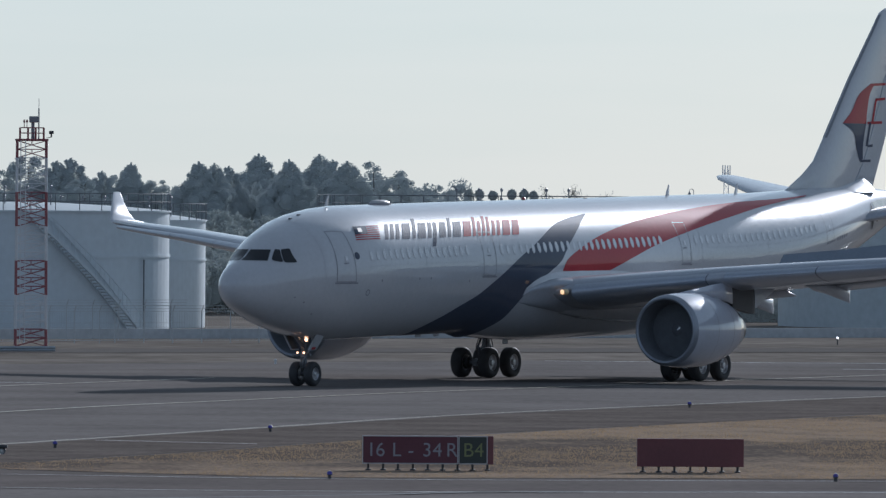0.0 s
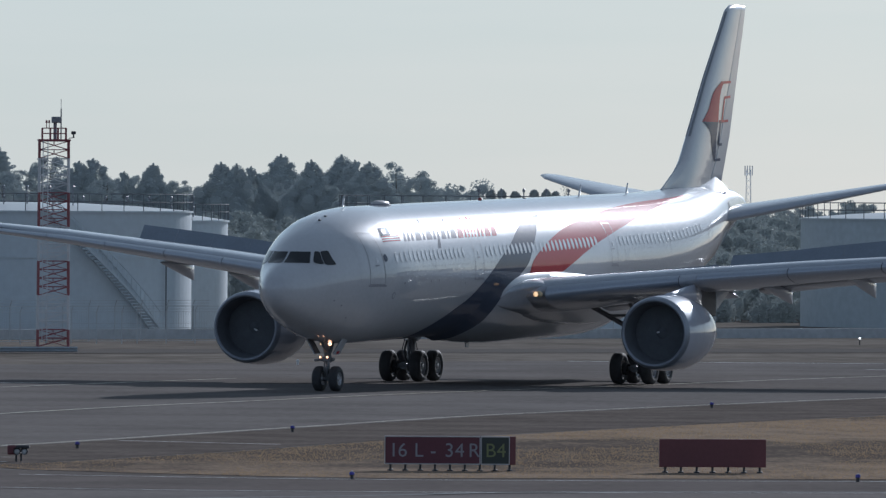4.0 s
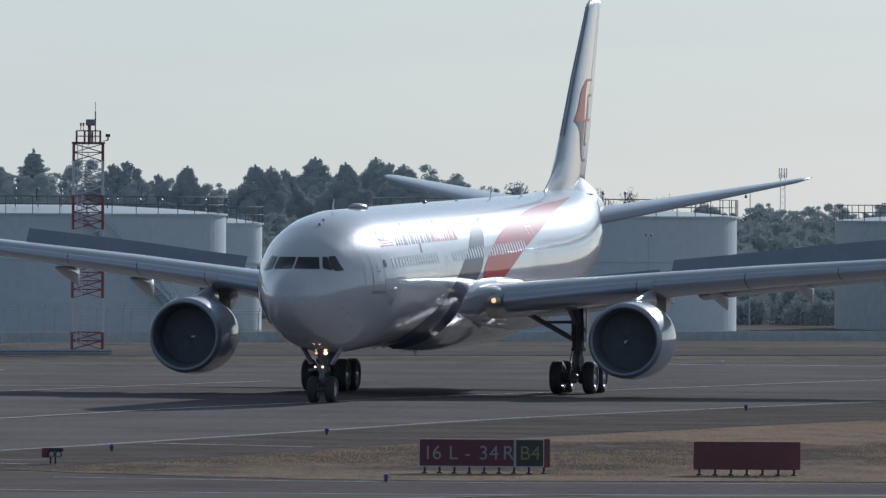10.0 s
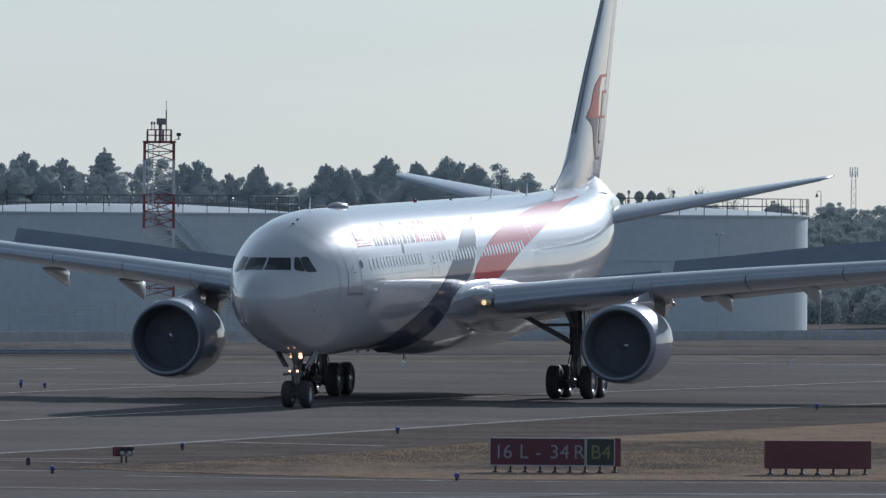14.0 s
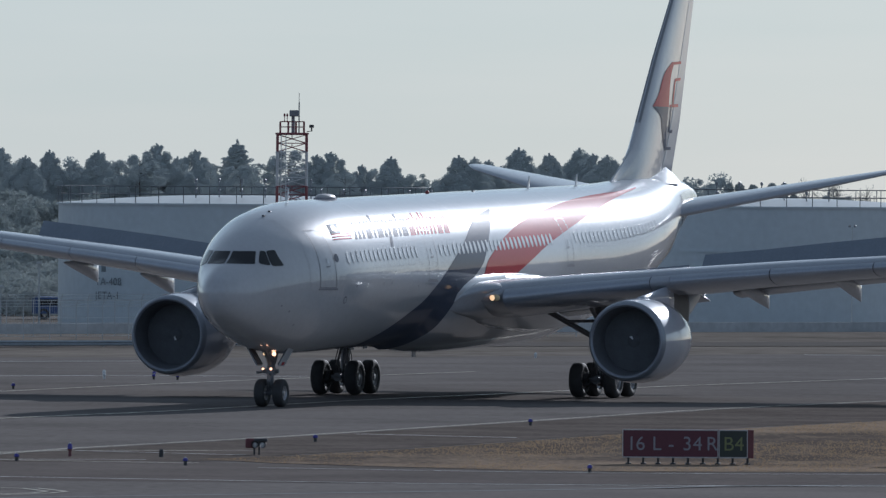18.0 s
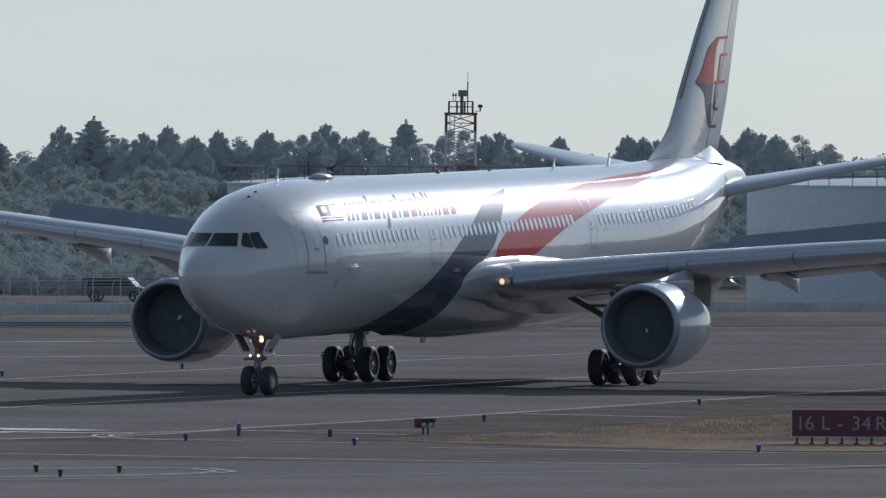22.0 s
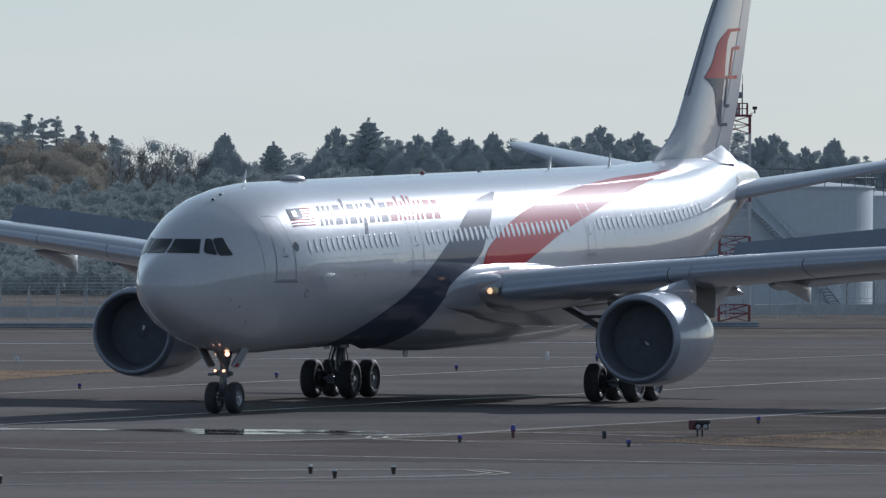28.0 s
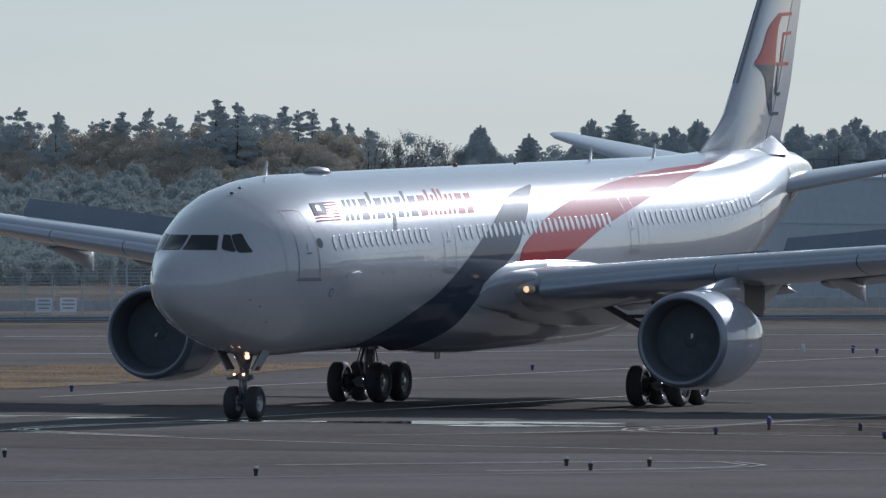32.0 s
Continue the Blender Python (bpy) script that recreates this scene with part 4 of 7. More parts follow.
# thin far trees on bare trunks
for x, hh in ((1.9, 8.3), (2.7, 8.3), (3.7, 8.2), (5.1, 8.3), (6.0, 8.3), (6.7, 8.2)):
    t = thing("tree", pose(x, 835, 0), "slim far tree with a small round crown", "tree", "slim trees")
    bm = bmesh.new()
    rod(bm, (0, 0, 0), (0, 0, hh - 0.3), 0.12, 0.05, 6)
    part("trunk", bm, M_BARK, t)
    rng = np.random.RandomState(int(hh * 10 + x * 7))
    for nm, zc, w, fl, n in (("crown", 0.42, 0.34, 1.1, 420), ("lower_crown", 0.98, 0.28, 0.8, 240)):
        ob = new(nm, card_mesh(nm, cards(rng, ball(rng, n) * (w, w, w * fl) + (0, 0, hh - zc), 0.07), M_LEAF))
        ob.parent = t


# pale bare and bamboo-like trees beyond
def bare_tree(x, y, hh, seed):
    rnd = random.Random(seed)
    t = thing("bare_tree", pose(x, y, 0), "leafless pale winter tree with fine twigs", "tree", "bare trees")
    bm = bmesh.new()
    rod(bm, (0, 0, 0), (0, 0, hh * 0.8), 0.12, 0.03, 6)
    tw = []
    for i in range(26):
        z = hh * rnd.uniform(0.35, 0.8)
        a = rnd.uniform(0, 6.28)
        r = rnd.uniform(0.4, 1.1)
        e = Vector((math.cos(a) * r, math.sin(a) * r, min(hh, z + rnd.uniform(0.8, 1.8))))
        rod(bm, (0, 0, z), e, 0.03, 0.01, 4, False)
        for _ in range(9):
            g_ = e + Vector((rnd.gauss(0, 0.25), rnd.gauss(0, 0.25), rnd.uniform(0.0, 0.6)))
            rod(bm, e.lerp(Vector((0, 0, z)), rnd.uniform(0, 0.4)), g_, 0.014, 0.006, 3, False)
        tw.append(tuple(e))
    part("trunk", bm, M_TWIG, t, "pale trunk with bare twigs")
    rng = np.random.RandomState(seed)
    c_ = np.array(tw)[rng.randint(0, len(tw), 380)] + rng.normal(0, 0.3, (380, 3))
    ob = new("last_leaves", card_mesh("last_leaves", cards(rng, c_, 0.05), M_TWIG))
    ob.parent = t
    tagged(ob, "last thin withered leaves", kind="stuff")


for i, (x, hh) in enumerate(((-74.0, 8.9), (-73.2, 9.2), (-71.6, 9.7), (-70.5, 9.6), (-69.4, 8.9), (-68.4, 8.6), (-72.4, 9.3), (8.2, 8.2), (9.4, 8.5), (10.5, 8.2), (12.0, 8.1))):
    bare_tree(x, 812 if x < 0 else 860, hh, 40 + i)


def wood(name, x0, x1, d0, d1, low, blobs, count, material, seed, size, label, top, core=0.75):
    """Belt of undergrowth and crowns: many leaf sprays in heads flattened to the eye."""
    rnd = random.Random(seed)
    rng = np.random.RandomState(seed)
    rows = []
    for _ in range(blobs):
        x, d = rnd.uniform(x0, x1), rnd.uniform(d0, d1)
        zz = top(x) * (0.50 + 0.50 * (d - d0) / (d1 - d0)) * rnd.uniform(0.78, 1.02)
        r = rnd.uniform(0.4, 1.05)
        rows.append((x, d, zz - r * 0.9, r))
    rows = np.array(rows)
    w = rows[:, 3] ** 2
    pick = rng.choice(len(rows), count, p=w / w.sum())
    c, r = rows[pick, :3], rows[pick, 3:]
    pts = c + ball(rng, count) * r * (1, 0.13, 0.9)
    # what hangs below the heads, down to the ground
    down = rng.uniform(0, 1, count) < 0.2
    pts[down, 2] = low + (np.maximum(c[down, 2], low + 0.1) - low) * rng.uniform(0, 1, down.sum())
    pts[:, 2] = np.maximum(pts[:, 2], low)
    mid = (rows[:, 2] + low) / 2
    inner = np.concatenate((np.stack((rows[:, 0], rows[:, 1] + 0.2, rows[:, 2], rows[:, 3] * core, rows[:, 3] * 0.08, rows[:, 3] * core * 0.9), 1),
                            np.stack((rows[:, 0], rows[:, 1] + 0.2, mid, rows[:, 3] * (core + 0.1), rows[:, 3] * 0.08, np.maximum(0.2, 1.1 * core * (rows[:, 2] - mid))), 1)))
    return tagged(new(name, card_mesh(name, cards(rng, pts, size), material, inner)), label, "woodland", kind="stuff")


def belt_top(x):
    return 7.6 + 0.5 * noise.noise(Vector((x * 0.11, 3.3, 0))) + (-0.5 if x < -72 else 0.0)


def grove_top(x):
    return 10.4 - 0.0045 * (x + 86) ** 2 + 0.4 * noise.noise(Vector((x * 0.2, 9.3, 0)))


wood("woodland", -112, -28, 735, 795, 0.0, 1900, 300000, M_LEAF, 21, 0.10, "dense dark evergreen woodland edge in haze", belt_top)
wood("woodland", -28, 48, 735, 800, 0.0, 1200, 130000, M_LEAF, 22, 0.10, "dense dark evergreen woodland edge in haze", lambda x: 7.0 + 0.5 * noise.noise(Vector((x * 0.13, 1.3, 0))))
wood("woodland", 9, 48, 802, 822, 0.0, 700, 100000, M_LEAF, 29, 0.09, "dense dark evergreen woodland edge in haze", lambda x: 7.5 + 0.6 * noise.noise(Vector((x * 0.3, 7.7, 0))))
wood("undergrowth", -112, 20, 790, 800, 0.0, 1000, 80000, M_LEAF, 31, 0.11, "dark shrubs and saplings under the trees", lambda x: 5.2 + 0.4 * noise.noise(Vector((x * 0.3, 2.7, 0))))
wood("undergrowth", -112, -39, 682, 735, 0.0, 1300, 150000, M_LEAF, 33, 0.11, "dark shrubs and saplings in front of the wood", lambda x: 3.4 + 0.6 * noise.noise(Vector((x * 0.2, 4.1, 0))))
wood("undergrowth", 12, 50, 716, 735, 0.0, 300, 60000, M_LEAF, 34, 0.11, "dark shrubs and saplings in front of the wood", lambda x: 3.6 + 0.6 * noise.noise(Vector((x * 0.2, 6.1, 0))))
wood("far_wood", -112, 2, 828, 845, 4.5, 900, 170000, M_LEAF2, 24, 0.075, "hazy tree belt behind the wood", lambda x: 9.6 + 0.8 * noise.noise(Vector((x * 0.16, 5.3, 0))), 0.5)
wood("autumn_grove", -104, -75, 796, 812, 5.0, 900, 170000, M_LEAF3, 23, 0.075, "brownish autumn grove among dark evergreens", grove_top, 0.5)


# ---- the aeroplane: stations s run aft from the nose tip, y to its left, z up ----
PLANE = thing("airliner", pose(0, 0, 0), "white twin-engine wide-body airliner with navy and red ribbon livery, spoilers raised", "aeroplane")
WHEEL_S = 6.67
# station, top, bottom, half width, each from the body axis
PROFILE = np.array(((0.0, -0.42, -0.48, 0.03), (0.06, -0.13, -0.78, 0.29), (0.2, 0.09, -1.00, 0.47), (0.45, 0.27, -1.23, 0.66), (0.8, 0.46, -1.42, 0.84), (1.2, 0.63, -1.58, 1.03),
                    (1.55, 0.78, -1.72, 1.18), (2.0, 1.09, -1.87, 1.36), (2.4, 1.34, -1.98, 1.51), (2.7, 1.51, -2.11, 1.62), (3.3, 1.79, -2.26, 1.82), (4.0, 2.04, -2.41, 2.04), (5.0, 2.35, -2.62, 2.31),
                    (6.0, 2.55, -2.78, 2.53), (7.5, 2.72, -2.91, 2.74), (9.0, 2.80, -2.93, 2.82), (18.0, 2.82, -2.90, 2.82), (42.0, 2.82, -2.88, 2.82), (44.5, 2.82, -2.70, 2.80), (47, 2.82, -2.36, 2.75), (50, 2.875, -1.75, 2.56),
                    (53, 2.975, -1.05, 2.15), (56, 3.0, -0.27, 1.5)))
PROFILE_TAIL = np.array(((58.25, 2.96, 0.38, 1.05), (60.5, 2.78, 1.12, 0.67), (61.8, 2.51, 1.63, 0.47), (62.3, 2.32, 1.80, 0.34), (62.5, 2.2, 1.9, 0.22)))
PROFILE = np.vstack((PROFILE, PROFILE_TAIL))


def axis_z(s):
    return 4.82 + 0.0164 * (s - 8)


def P3(s, y, z):
    return Vector((WHEEL_S - s, y, z))


def lean(y):
    """Wings and engines shifted to fit the camera's view: left lower, right higher."""
    return -0.012 * y if y > 0 else -0.0075 * y


def skin(s, th, lift=0.0):
    """A point on the body: station and degrees from the crown towards the left side."""
    def at(s_, th_):
        top, bot, hw = (float(np.interp(s_, PROFILE[:, 0], PROFILE[:, i])) for i in (1, 2, 3))
        a = radians(th_)
        return P3(s_, hw * math.sin(a), (top + bot) / 2 + (top - bot) / 2 * math.cos(a) + axis_z(s_))
    p = at(s, th)
    if lift:
        n = (at(s + 0.02, th) - at(s - 0.02 if s > 0.03 else s, th)).cross(at(s, th + 0.5) - at(s, th - 0.5)).normalized()
        c = P3(s, 0, axis_z(s))
        if n.dot(p - c) < 0:
            n = -n
        p = p + n * lift
    return p


def patch(bm, corners, nu=4, nv=4, lift=0.008):
    """A piece of skin between four (station, degrees) corners, laid on the body."""
    a, b, c, d = corners
    grid = []
    for i in range(nu + 1):
        u = i / nu
        row = []
        for j in range(nv + 1):
            v = j / nv
            s = (a[0] * (1 - u) + b[0] * u) * (1 - v) + (d[0] * (1 - u) + c[0] * u) * v
            t = (a[1] * (1 - u) + b[1] * u) * (1 - v) + (d[1] * (1 - u) + c[1] * u) * v
            row.append(bm.verts.new(skin(s, t, lift)))
        grid.append(row)
    for r0, r1 in zip(grid, grid[1:]):
        for j in range(nv):
            bm.faces.new((r0[j], r0[j + 1], r1[j + 1], r1[j]))
    return bm


BELLY = ((18.6, 0.0), (19.4, 0.22), (20.5, 0.48), (22.5, 0.78), (25, 0.96), (28, 1.0), (32, 1.0), (35.5, 1.0), (37.6, 0.93), (39.2, 0.72), (40.4, 0.36), (41.0, 0.0))


def bulge(s, th):
    """How far the belly fairing stands out from the body."""
    u = abs(th - 180) / 74
    if u >= 1 or s <= BELLY[0][0] or s >= BELLY[-1][0]:
        return 0.0
    k = float(np.interp(s, [q[0] for q in BELLY], [q[1] for q in BELLY]))
    return -0.02 + k * 0.78 * math.sin(math.pi * 0.5 * (1 - u)) ** 1.3


def ribbon(name, edge_a, edge_b, material, label, lift=0.008, n=60, m=26):
    a = curve_points([(*q, 0) for q in edge_a], 0.5)
    b = curve_points([(*q, 0) for q in edge_b], 0.5)

    def sample(c, u):
        k = u * (len(c) - 1)
        i = min(int(k), len(c) - 2)
        return c[i].lerp(c[i + 1], k - i)
    bm = bmesh.new()
    rows = []
    for i in range(n + 1):
        pa, pb = sample(a, i / n), sample(b, i / n)
        rows.append([bm.verts.new(skin(*q, lift + max(0.0, bulge(*q)))) for q in (tuple(pa.lerp(pb, j / m).xy) for j in range(m + 1))])
    for r0, r1 in zip(rows, rows[1:]):
        for j in range(m):
            bm.faces.new((r0[j], r0[j + 1], r1[j + 1], r1[j]))
    return part(name, bm, material, PLANE, label, smooth=True)


def outline(bm, corners, width, lift=0.010):
    """A thin frame line round a (station, degrees) quad."""
    deg = width / 2.8 * 57.3
    (s0, t0), (s1, t1), (s2, t2), (s3, t3) = corners
    patch(bm, ((s0, t0), (s1, t1), (s1, t1 + deg), (s0, t0 + deg)), 6, 1, lift)
    patch(bm, ((s3, t3 - deg), (s2, t2 - deg), (s2, t2), (s3, t3)), 6, 1, lift)
    patch(bm, ((s0, t0), (s0 + width, t0), (s3 + width, t3), (s3, t3)), 1, 12, lift)
    patch(bm, ((s1 - width, t1), (s1, t1), (s2, t2), (s2 - width, t2)), 1, 12, lift)
    return bm


# body
stations = sorted(set([0.0, 0.03, 0.06, 0.12, 0.2, 0.32, 0.45, 0.6, 0.8, 1.0, 1.2, 1.45, 1.7, 1.95, 2.2, 2.45, 2.7, 3.0, 3.3, 3.65, 4, 4.5, 5, 5.5, 6, 6.7, 7.5, 8.2]
                      + [9.0 + i for i in range(36)] + [45.5, 47, 48.5, 50, 51.5, 53, 54.5, 56, 57, 58.25, 59.4, 60.5, 61.2, 61.8, 62.3, 62.5]))
bm = bmesh.new()
loft(bm, [[skin(s, 360 * i / 96) for i in range(96)] for s in stations])
part("fuselage", bm, M_WHITE, PLANE, "glossy white tube body", smooth=True)
# tail exhaust
bm = bmesh.new()
turned(bm, ((0.1, 0.24), (-0.12, 0.19), (-0.12, 0.14), (0.1, 0.14)), 24, "x", P3(62.46, 0, axis_z(62.4) + 2.06))
part("tail_exhaust", bm, M_METAL, PLANE, smooth=True)

# belly fairing
bm = bmesh.new()
rings = []
for s, k in BELLY:
    ring = []
    for i in range(41):
        a = radians(180 + 74 * (i - 20) / 20)
        out = bulge(s, 180 + 73.9 * (i - 20) / 20) if 0 < k else -0.02
        ring.append(P3(s, (2.82 + out) * math.sin(a), (2.82 + 0.75 * out) * math.cos(a) + axis_z(s)))
    rings.append(ring)
loft(bm, rings, closed=False)
part("belly_fairing", bm, M_WHITE, PLANE, "smooth white fairing under the wing", smooth=True)

# ribbons
ribbon("navy_ribbon", ((28.1, 39.3), (25, 49), (22.1, 70), (20.7, 80), (19.42, 91), (18.1, 103.3), (17.1, 113.5), (15.6, 127), (14.2, 147.5), (13.9, 168), (13.8, 180)),
       ((28.15, 40.5), (27.1, 50.5), (25.2, 71), (24.2, 86), (23.2, 95), (22.1, 105.5), (21.2, 116.5), (20.7, 127), (20.35, 138.5), (19.9, 151), (19.7, 165), (19.7, 180)), M_NAVY, "dark navy curved ribbon")
ribbon("red_ribbon", ((50.6, 26), (43.1, 29.5), (36.5, 40.5), (31.3, 53), (27.6, 67), (25.0, 83), (24.3, 95)),
       ((50.6, 27.5), (46, 36), (41, 50), (36.5, 63.5), (33, 75.5), (30.5, 87), (28.7, 96)), M_RED, "red curved ribbon", 0.009)

# flag: stripes, a dark canton with a pale ring
FL = ((7.38, 43.5), (9.35, 45.2), (8.8, 60.6), (7.0, 59.2))


def flag_uv(u, v):
    s = (FL[0][0] * (1 - u) + FL[1][0] * u) * (1 - v) + (FL[3][0] * (1 - u) + FL[2][0] * u) * v
    t = (FL[0][1] * (1 - u) + FL[1][1] * u) * (1 - v) + (FL[3][1] * (1 - u) + FL[2][1] * u) * v
    return s, t


for k in range(7):
    bm = bmesh.new()
    v0, v1 = (2 * k) / 14, (2 * k + 1) / 14
    patch(bm, (flag_uv(0, v0), flag_uv(1, v0), flag_uv(1, v1), flag_uv(0, v1)), 6, 1)
    part("flag_stripe", bm, M_RED, PLANE)
bm = bmesh.new()
patch(bm, (flag_uv(0, 0), flag_uv(0.5, 0), flag_uv(0.5, 0.56), flag_uv(0, 0.56)), 4, 4, 0.011)
part("flag_canton", bm, M_NAVY, PLANE)
bm = bmesh.new()
patch(bm, (flag_uv(0.14, 0.14), flag_uv(0.3, 0.14), flag_uv(0.3, 0.42), flag_uv(0.14, 0.42)), 2, 2, 0.014)
part("flag_emblem", bm, M_LINE_Y, PLANE)

# the name on the side: plain slanted bars, eight navy and eight red
# station, width, top and foot as fractions of the row height, slanted strokes
BARS = ((9.55, 0.30, 0, 1), (10.02, 0.30, 0, 1), (10.5, 0.30, 0, 1), (11.05, 0.68, 0, 1), (11.95, 0.26, -0.35, 1), (12.42, 0.68, 0, 1), (13.3, 0.30, 0, 1.0), (13.75, 0.30, 0, 1.5), (14.3, 0.55, 0, 1), (15.05, 0.26, -0.3, 1), (15.5, 0.68, 0, 1),
        (16.4, 0.68, 0, 1), (17.25, 0.24, -0.3, 1), (17.65, 0.28, 0, 1), (18.1, 0.24, -0.35, 1), (18.5, 0.24, -0.3, 1), (18.95, 0.28, 0, 1), (19.4, 0.28, 0, 1), (19.9, 0.66, 0, 1), (20.75, 0.6, 0, 1))
T0, TH_ = 44.0, 16.3


def slanted(s, v):
    return s + 0.75 * (1 - v) - 0.35, T0 + TH_ * v


for k, (s, w, v0, v1) in enumerate(BARS):
    bm = bmesh.new()
    patch(bm, (slanted(s, v0), slanted(s + w, v0), slanted(s + w, v1), slanted(s, v1)), 3, 6)
    part("name_bar", bm, M_NAVY if k < 11 else M_RED, PLANE)

# cabin windows
win_me = {}


def cabin_window(s, th):
    """A raised rim round a small pane, painted pale for the sunlit reveal."""
    def ring(bm, sc, lift):
        return [bm.verts.new(skin(s + 0.155 * sc * math.cos(a) * (1.1 - 0.1 * abs(math.cos(a))), th + 4.9 * (sc * 0.6 + 0.4 if sc < 1 else sc) * math.sin(a), lift)) for a in [2 * math.pi * i / 14 for i in range(14)]]
    bm = bmesh.new()
    loops = [ring(bm, sc, lift) for sc, lift in ((1.0, 0.0125), (0.92, 0.0148), (0.76, 0.0148), (0.62, 0.0135))]
    for r0, r1 in zip(loops, loops[1:]):
        for i in range(14):
            bm.faces.new((r0[i], r0[(i + 1) % 14], r1[(i + 1) % 14], r1[i]))
    fr = part("window_frame", bm, M_WHITE, PLANE, "raised white cabin window surround")
    bm = bmesh.new()
    rim, mid = ring(bm, 0.63, 0.0145), bm.verts.new(skin(s, th, 0.0145))
    for i in range(14):
        bm.faces.new((rim[i], rim[(i + 1) % 14], mid))
    part("pane", bm, M_PANE, fr, "window pane painted pale for its sunlit reveal")


for s0, s1, n, t0, t1 in ((7.72, 15.95, 17, 73.8, 73.6), (19.0, 20.1, 3, 74.0, 73.9), (20.75, 33.6, 25, 73.6, 71.4), (36.95, 49.0, 23, 71.5, 71.0)):
    for i in range(n):
        cabin_window(s0 + (s1 - s0) * i / (n - 1), t0 + (t1 - t0) * i / (n - 1))

# doors
for corners in (((5.38, 42.0), (6.45, 47.0), (6.52, 96.3), (5.24, 95.8)), ((17.35, 56), (18.5, 56.5), (18.3, 96.5), (17.2, 96)), ((35.4, 53), (36.45, 53.5), (36.25, 93), (35.45, 92.5)), ((50.0, 52), (51.0, 53), (50.9, 92), (50.0, 91.5))):
    bm = bmesh.new()
    outline(bm, corners, 0.035)
    door = part("cabin_door", bm, M_SEAM, PLANE, "closed cabin door outlined by a dark seam")
    bm = bmesh.new()
    s = (corners[0][0] + corners[2][0]) / 2
    patch(bm, ((corners[3][0] - 0.1, corners[3][1] + 0.2), (corners[2][0] + 0.1, corners[2][1] + 0.2), (corners[2][0] + 0.1, corners[2][1] + 1.6), (corners[3][0] - 0.1, corners[3][1] + 1.6)), 4, 1, 0.02)
    part("sill", bm, M_SEAM, door)
    bm = bmesh.new()
    patch(bm, ((s - 0.08, 72), (s + 0.08, 72), (s + 0.08, 76), (s - 0.08, 76)), 1, 1, 0.016)
    part("door_window", bm, M_PANE, door)
    bm = bmesh.new()
    patch(bm, ((s - 0.2, 78), (s + 0.1, 78), (s + 0.1, 79.2), (s - 0.2, 79.2)), 1, 1, 0.016)
    part("door_handle", bm, M_SEAM, door)


def disc(name, s, th, r, material, lift=0.012, label=""):
    bm = bmesh.new()
    bm.faces.new([bm.verts.new(skin(s + r * math.cos(2 * math.pi * i / 16), th + r * 20.4 * math.sin(2 * math.pi * i / 16), lift)) for i in range(16)])
    return part(name, bm, material, PLANE, label)


disc("emblem_disc", 6.70, 72.6, 0.17, M_NAVY, label="small round blue emblem")
disc("service_port", 7.42, 106, 0.15, M_SEAM)
disc("service_port", 7.42, 106, 0.10, M_WHITE, 0.016)
for s, th in ((3.6, 118), (8.4, 96), (11.6, 96), (12.6, 96), (24.3, 100), (16, 100), (3.0, 112), (4.4, 132)):
    disc("probe_mark", s, th, 0.06, M_SEAM)
# long access panel seams and body joints
for s in (4.6, 12.2, 23.0, 30.2, 37.4, 43.8, 52.3):
    bm = bmesh.new()
    patch(bm, ((s, 4), (s + 0.02, 4), (s + 0.02, 115), (s, 115)), 1, 60, 0.006)
    part("body_seam", bm, M_JOINT, PLANE)
for s0, s1, t in ((7.2, 16.6, 83), (19, 20.4, 83), (37, 49, 79)):
    bm = bmesh.new()
    patch(bm, ((s0, t), (s1, t), (s1, t + 0.3), (s0, t + 0.3)), 24, 1, 0.006)
    part("panel_seam", bm, M_JOINT, PLANE)
# registration marks: unreadable bars
for k in range(5):
    bm = bmesh.new()
    patch(bm, ((51.3 + 0.3 * k, 90), (51.48 + 0.3 * k, 90), (51.48 + 0.3 * k, 94.5), (51.3 + 0.3 * k, 94.5)), 1, 3, 0.009)
    part("mark_bar", bm, M_SEAM, PLANE)

# flight-deck windows, three a side
def face_point(y, z, lift=0.012):
    """The point of the nose skin at a given side and height."""
    lo, hi = 0.1, 8.0
    for _ in range(40):
        s = (lo + hi) / 2
        top, bot, hw = (float(np.interp(s, PROFILE[:, 0], PROFILE[:, i])) for i in (1, 2, 3))
        c = axis_z(s) + (top + bot) / 2
        if (y / hw) ** 2 + ((z - c) / ((top - bot) / 2)) ** 2 > 1:
            lo = s
        else:
            hi = s
    out = Vector((0.6, 0.7 * y / max(0.6, abs(y)), 0.45)).normalized()
    return P3(s, y, z) + out * lift


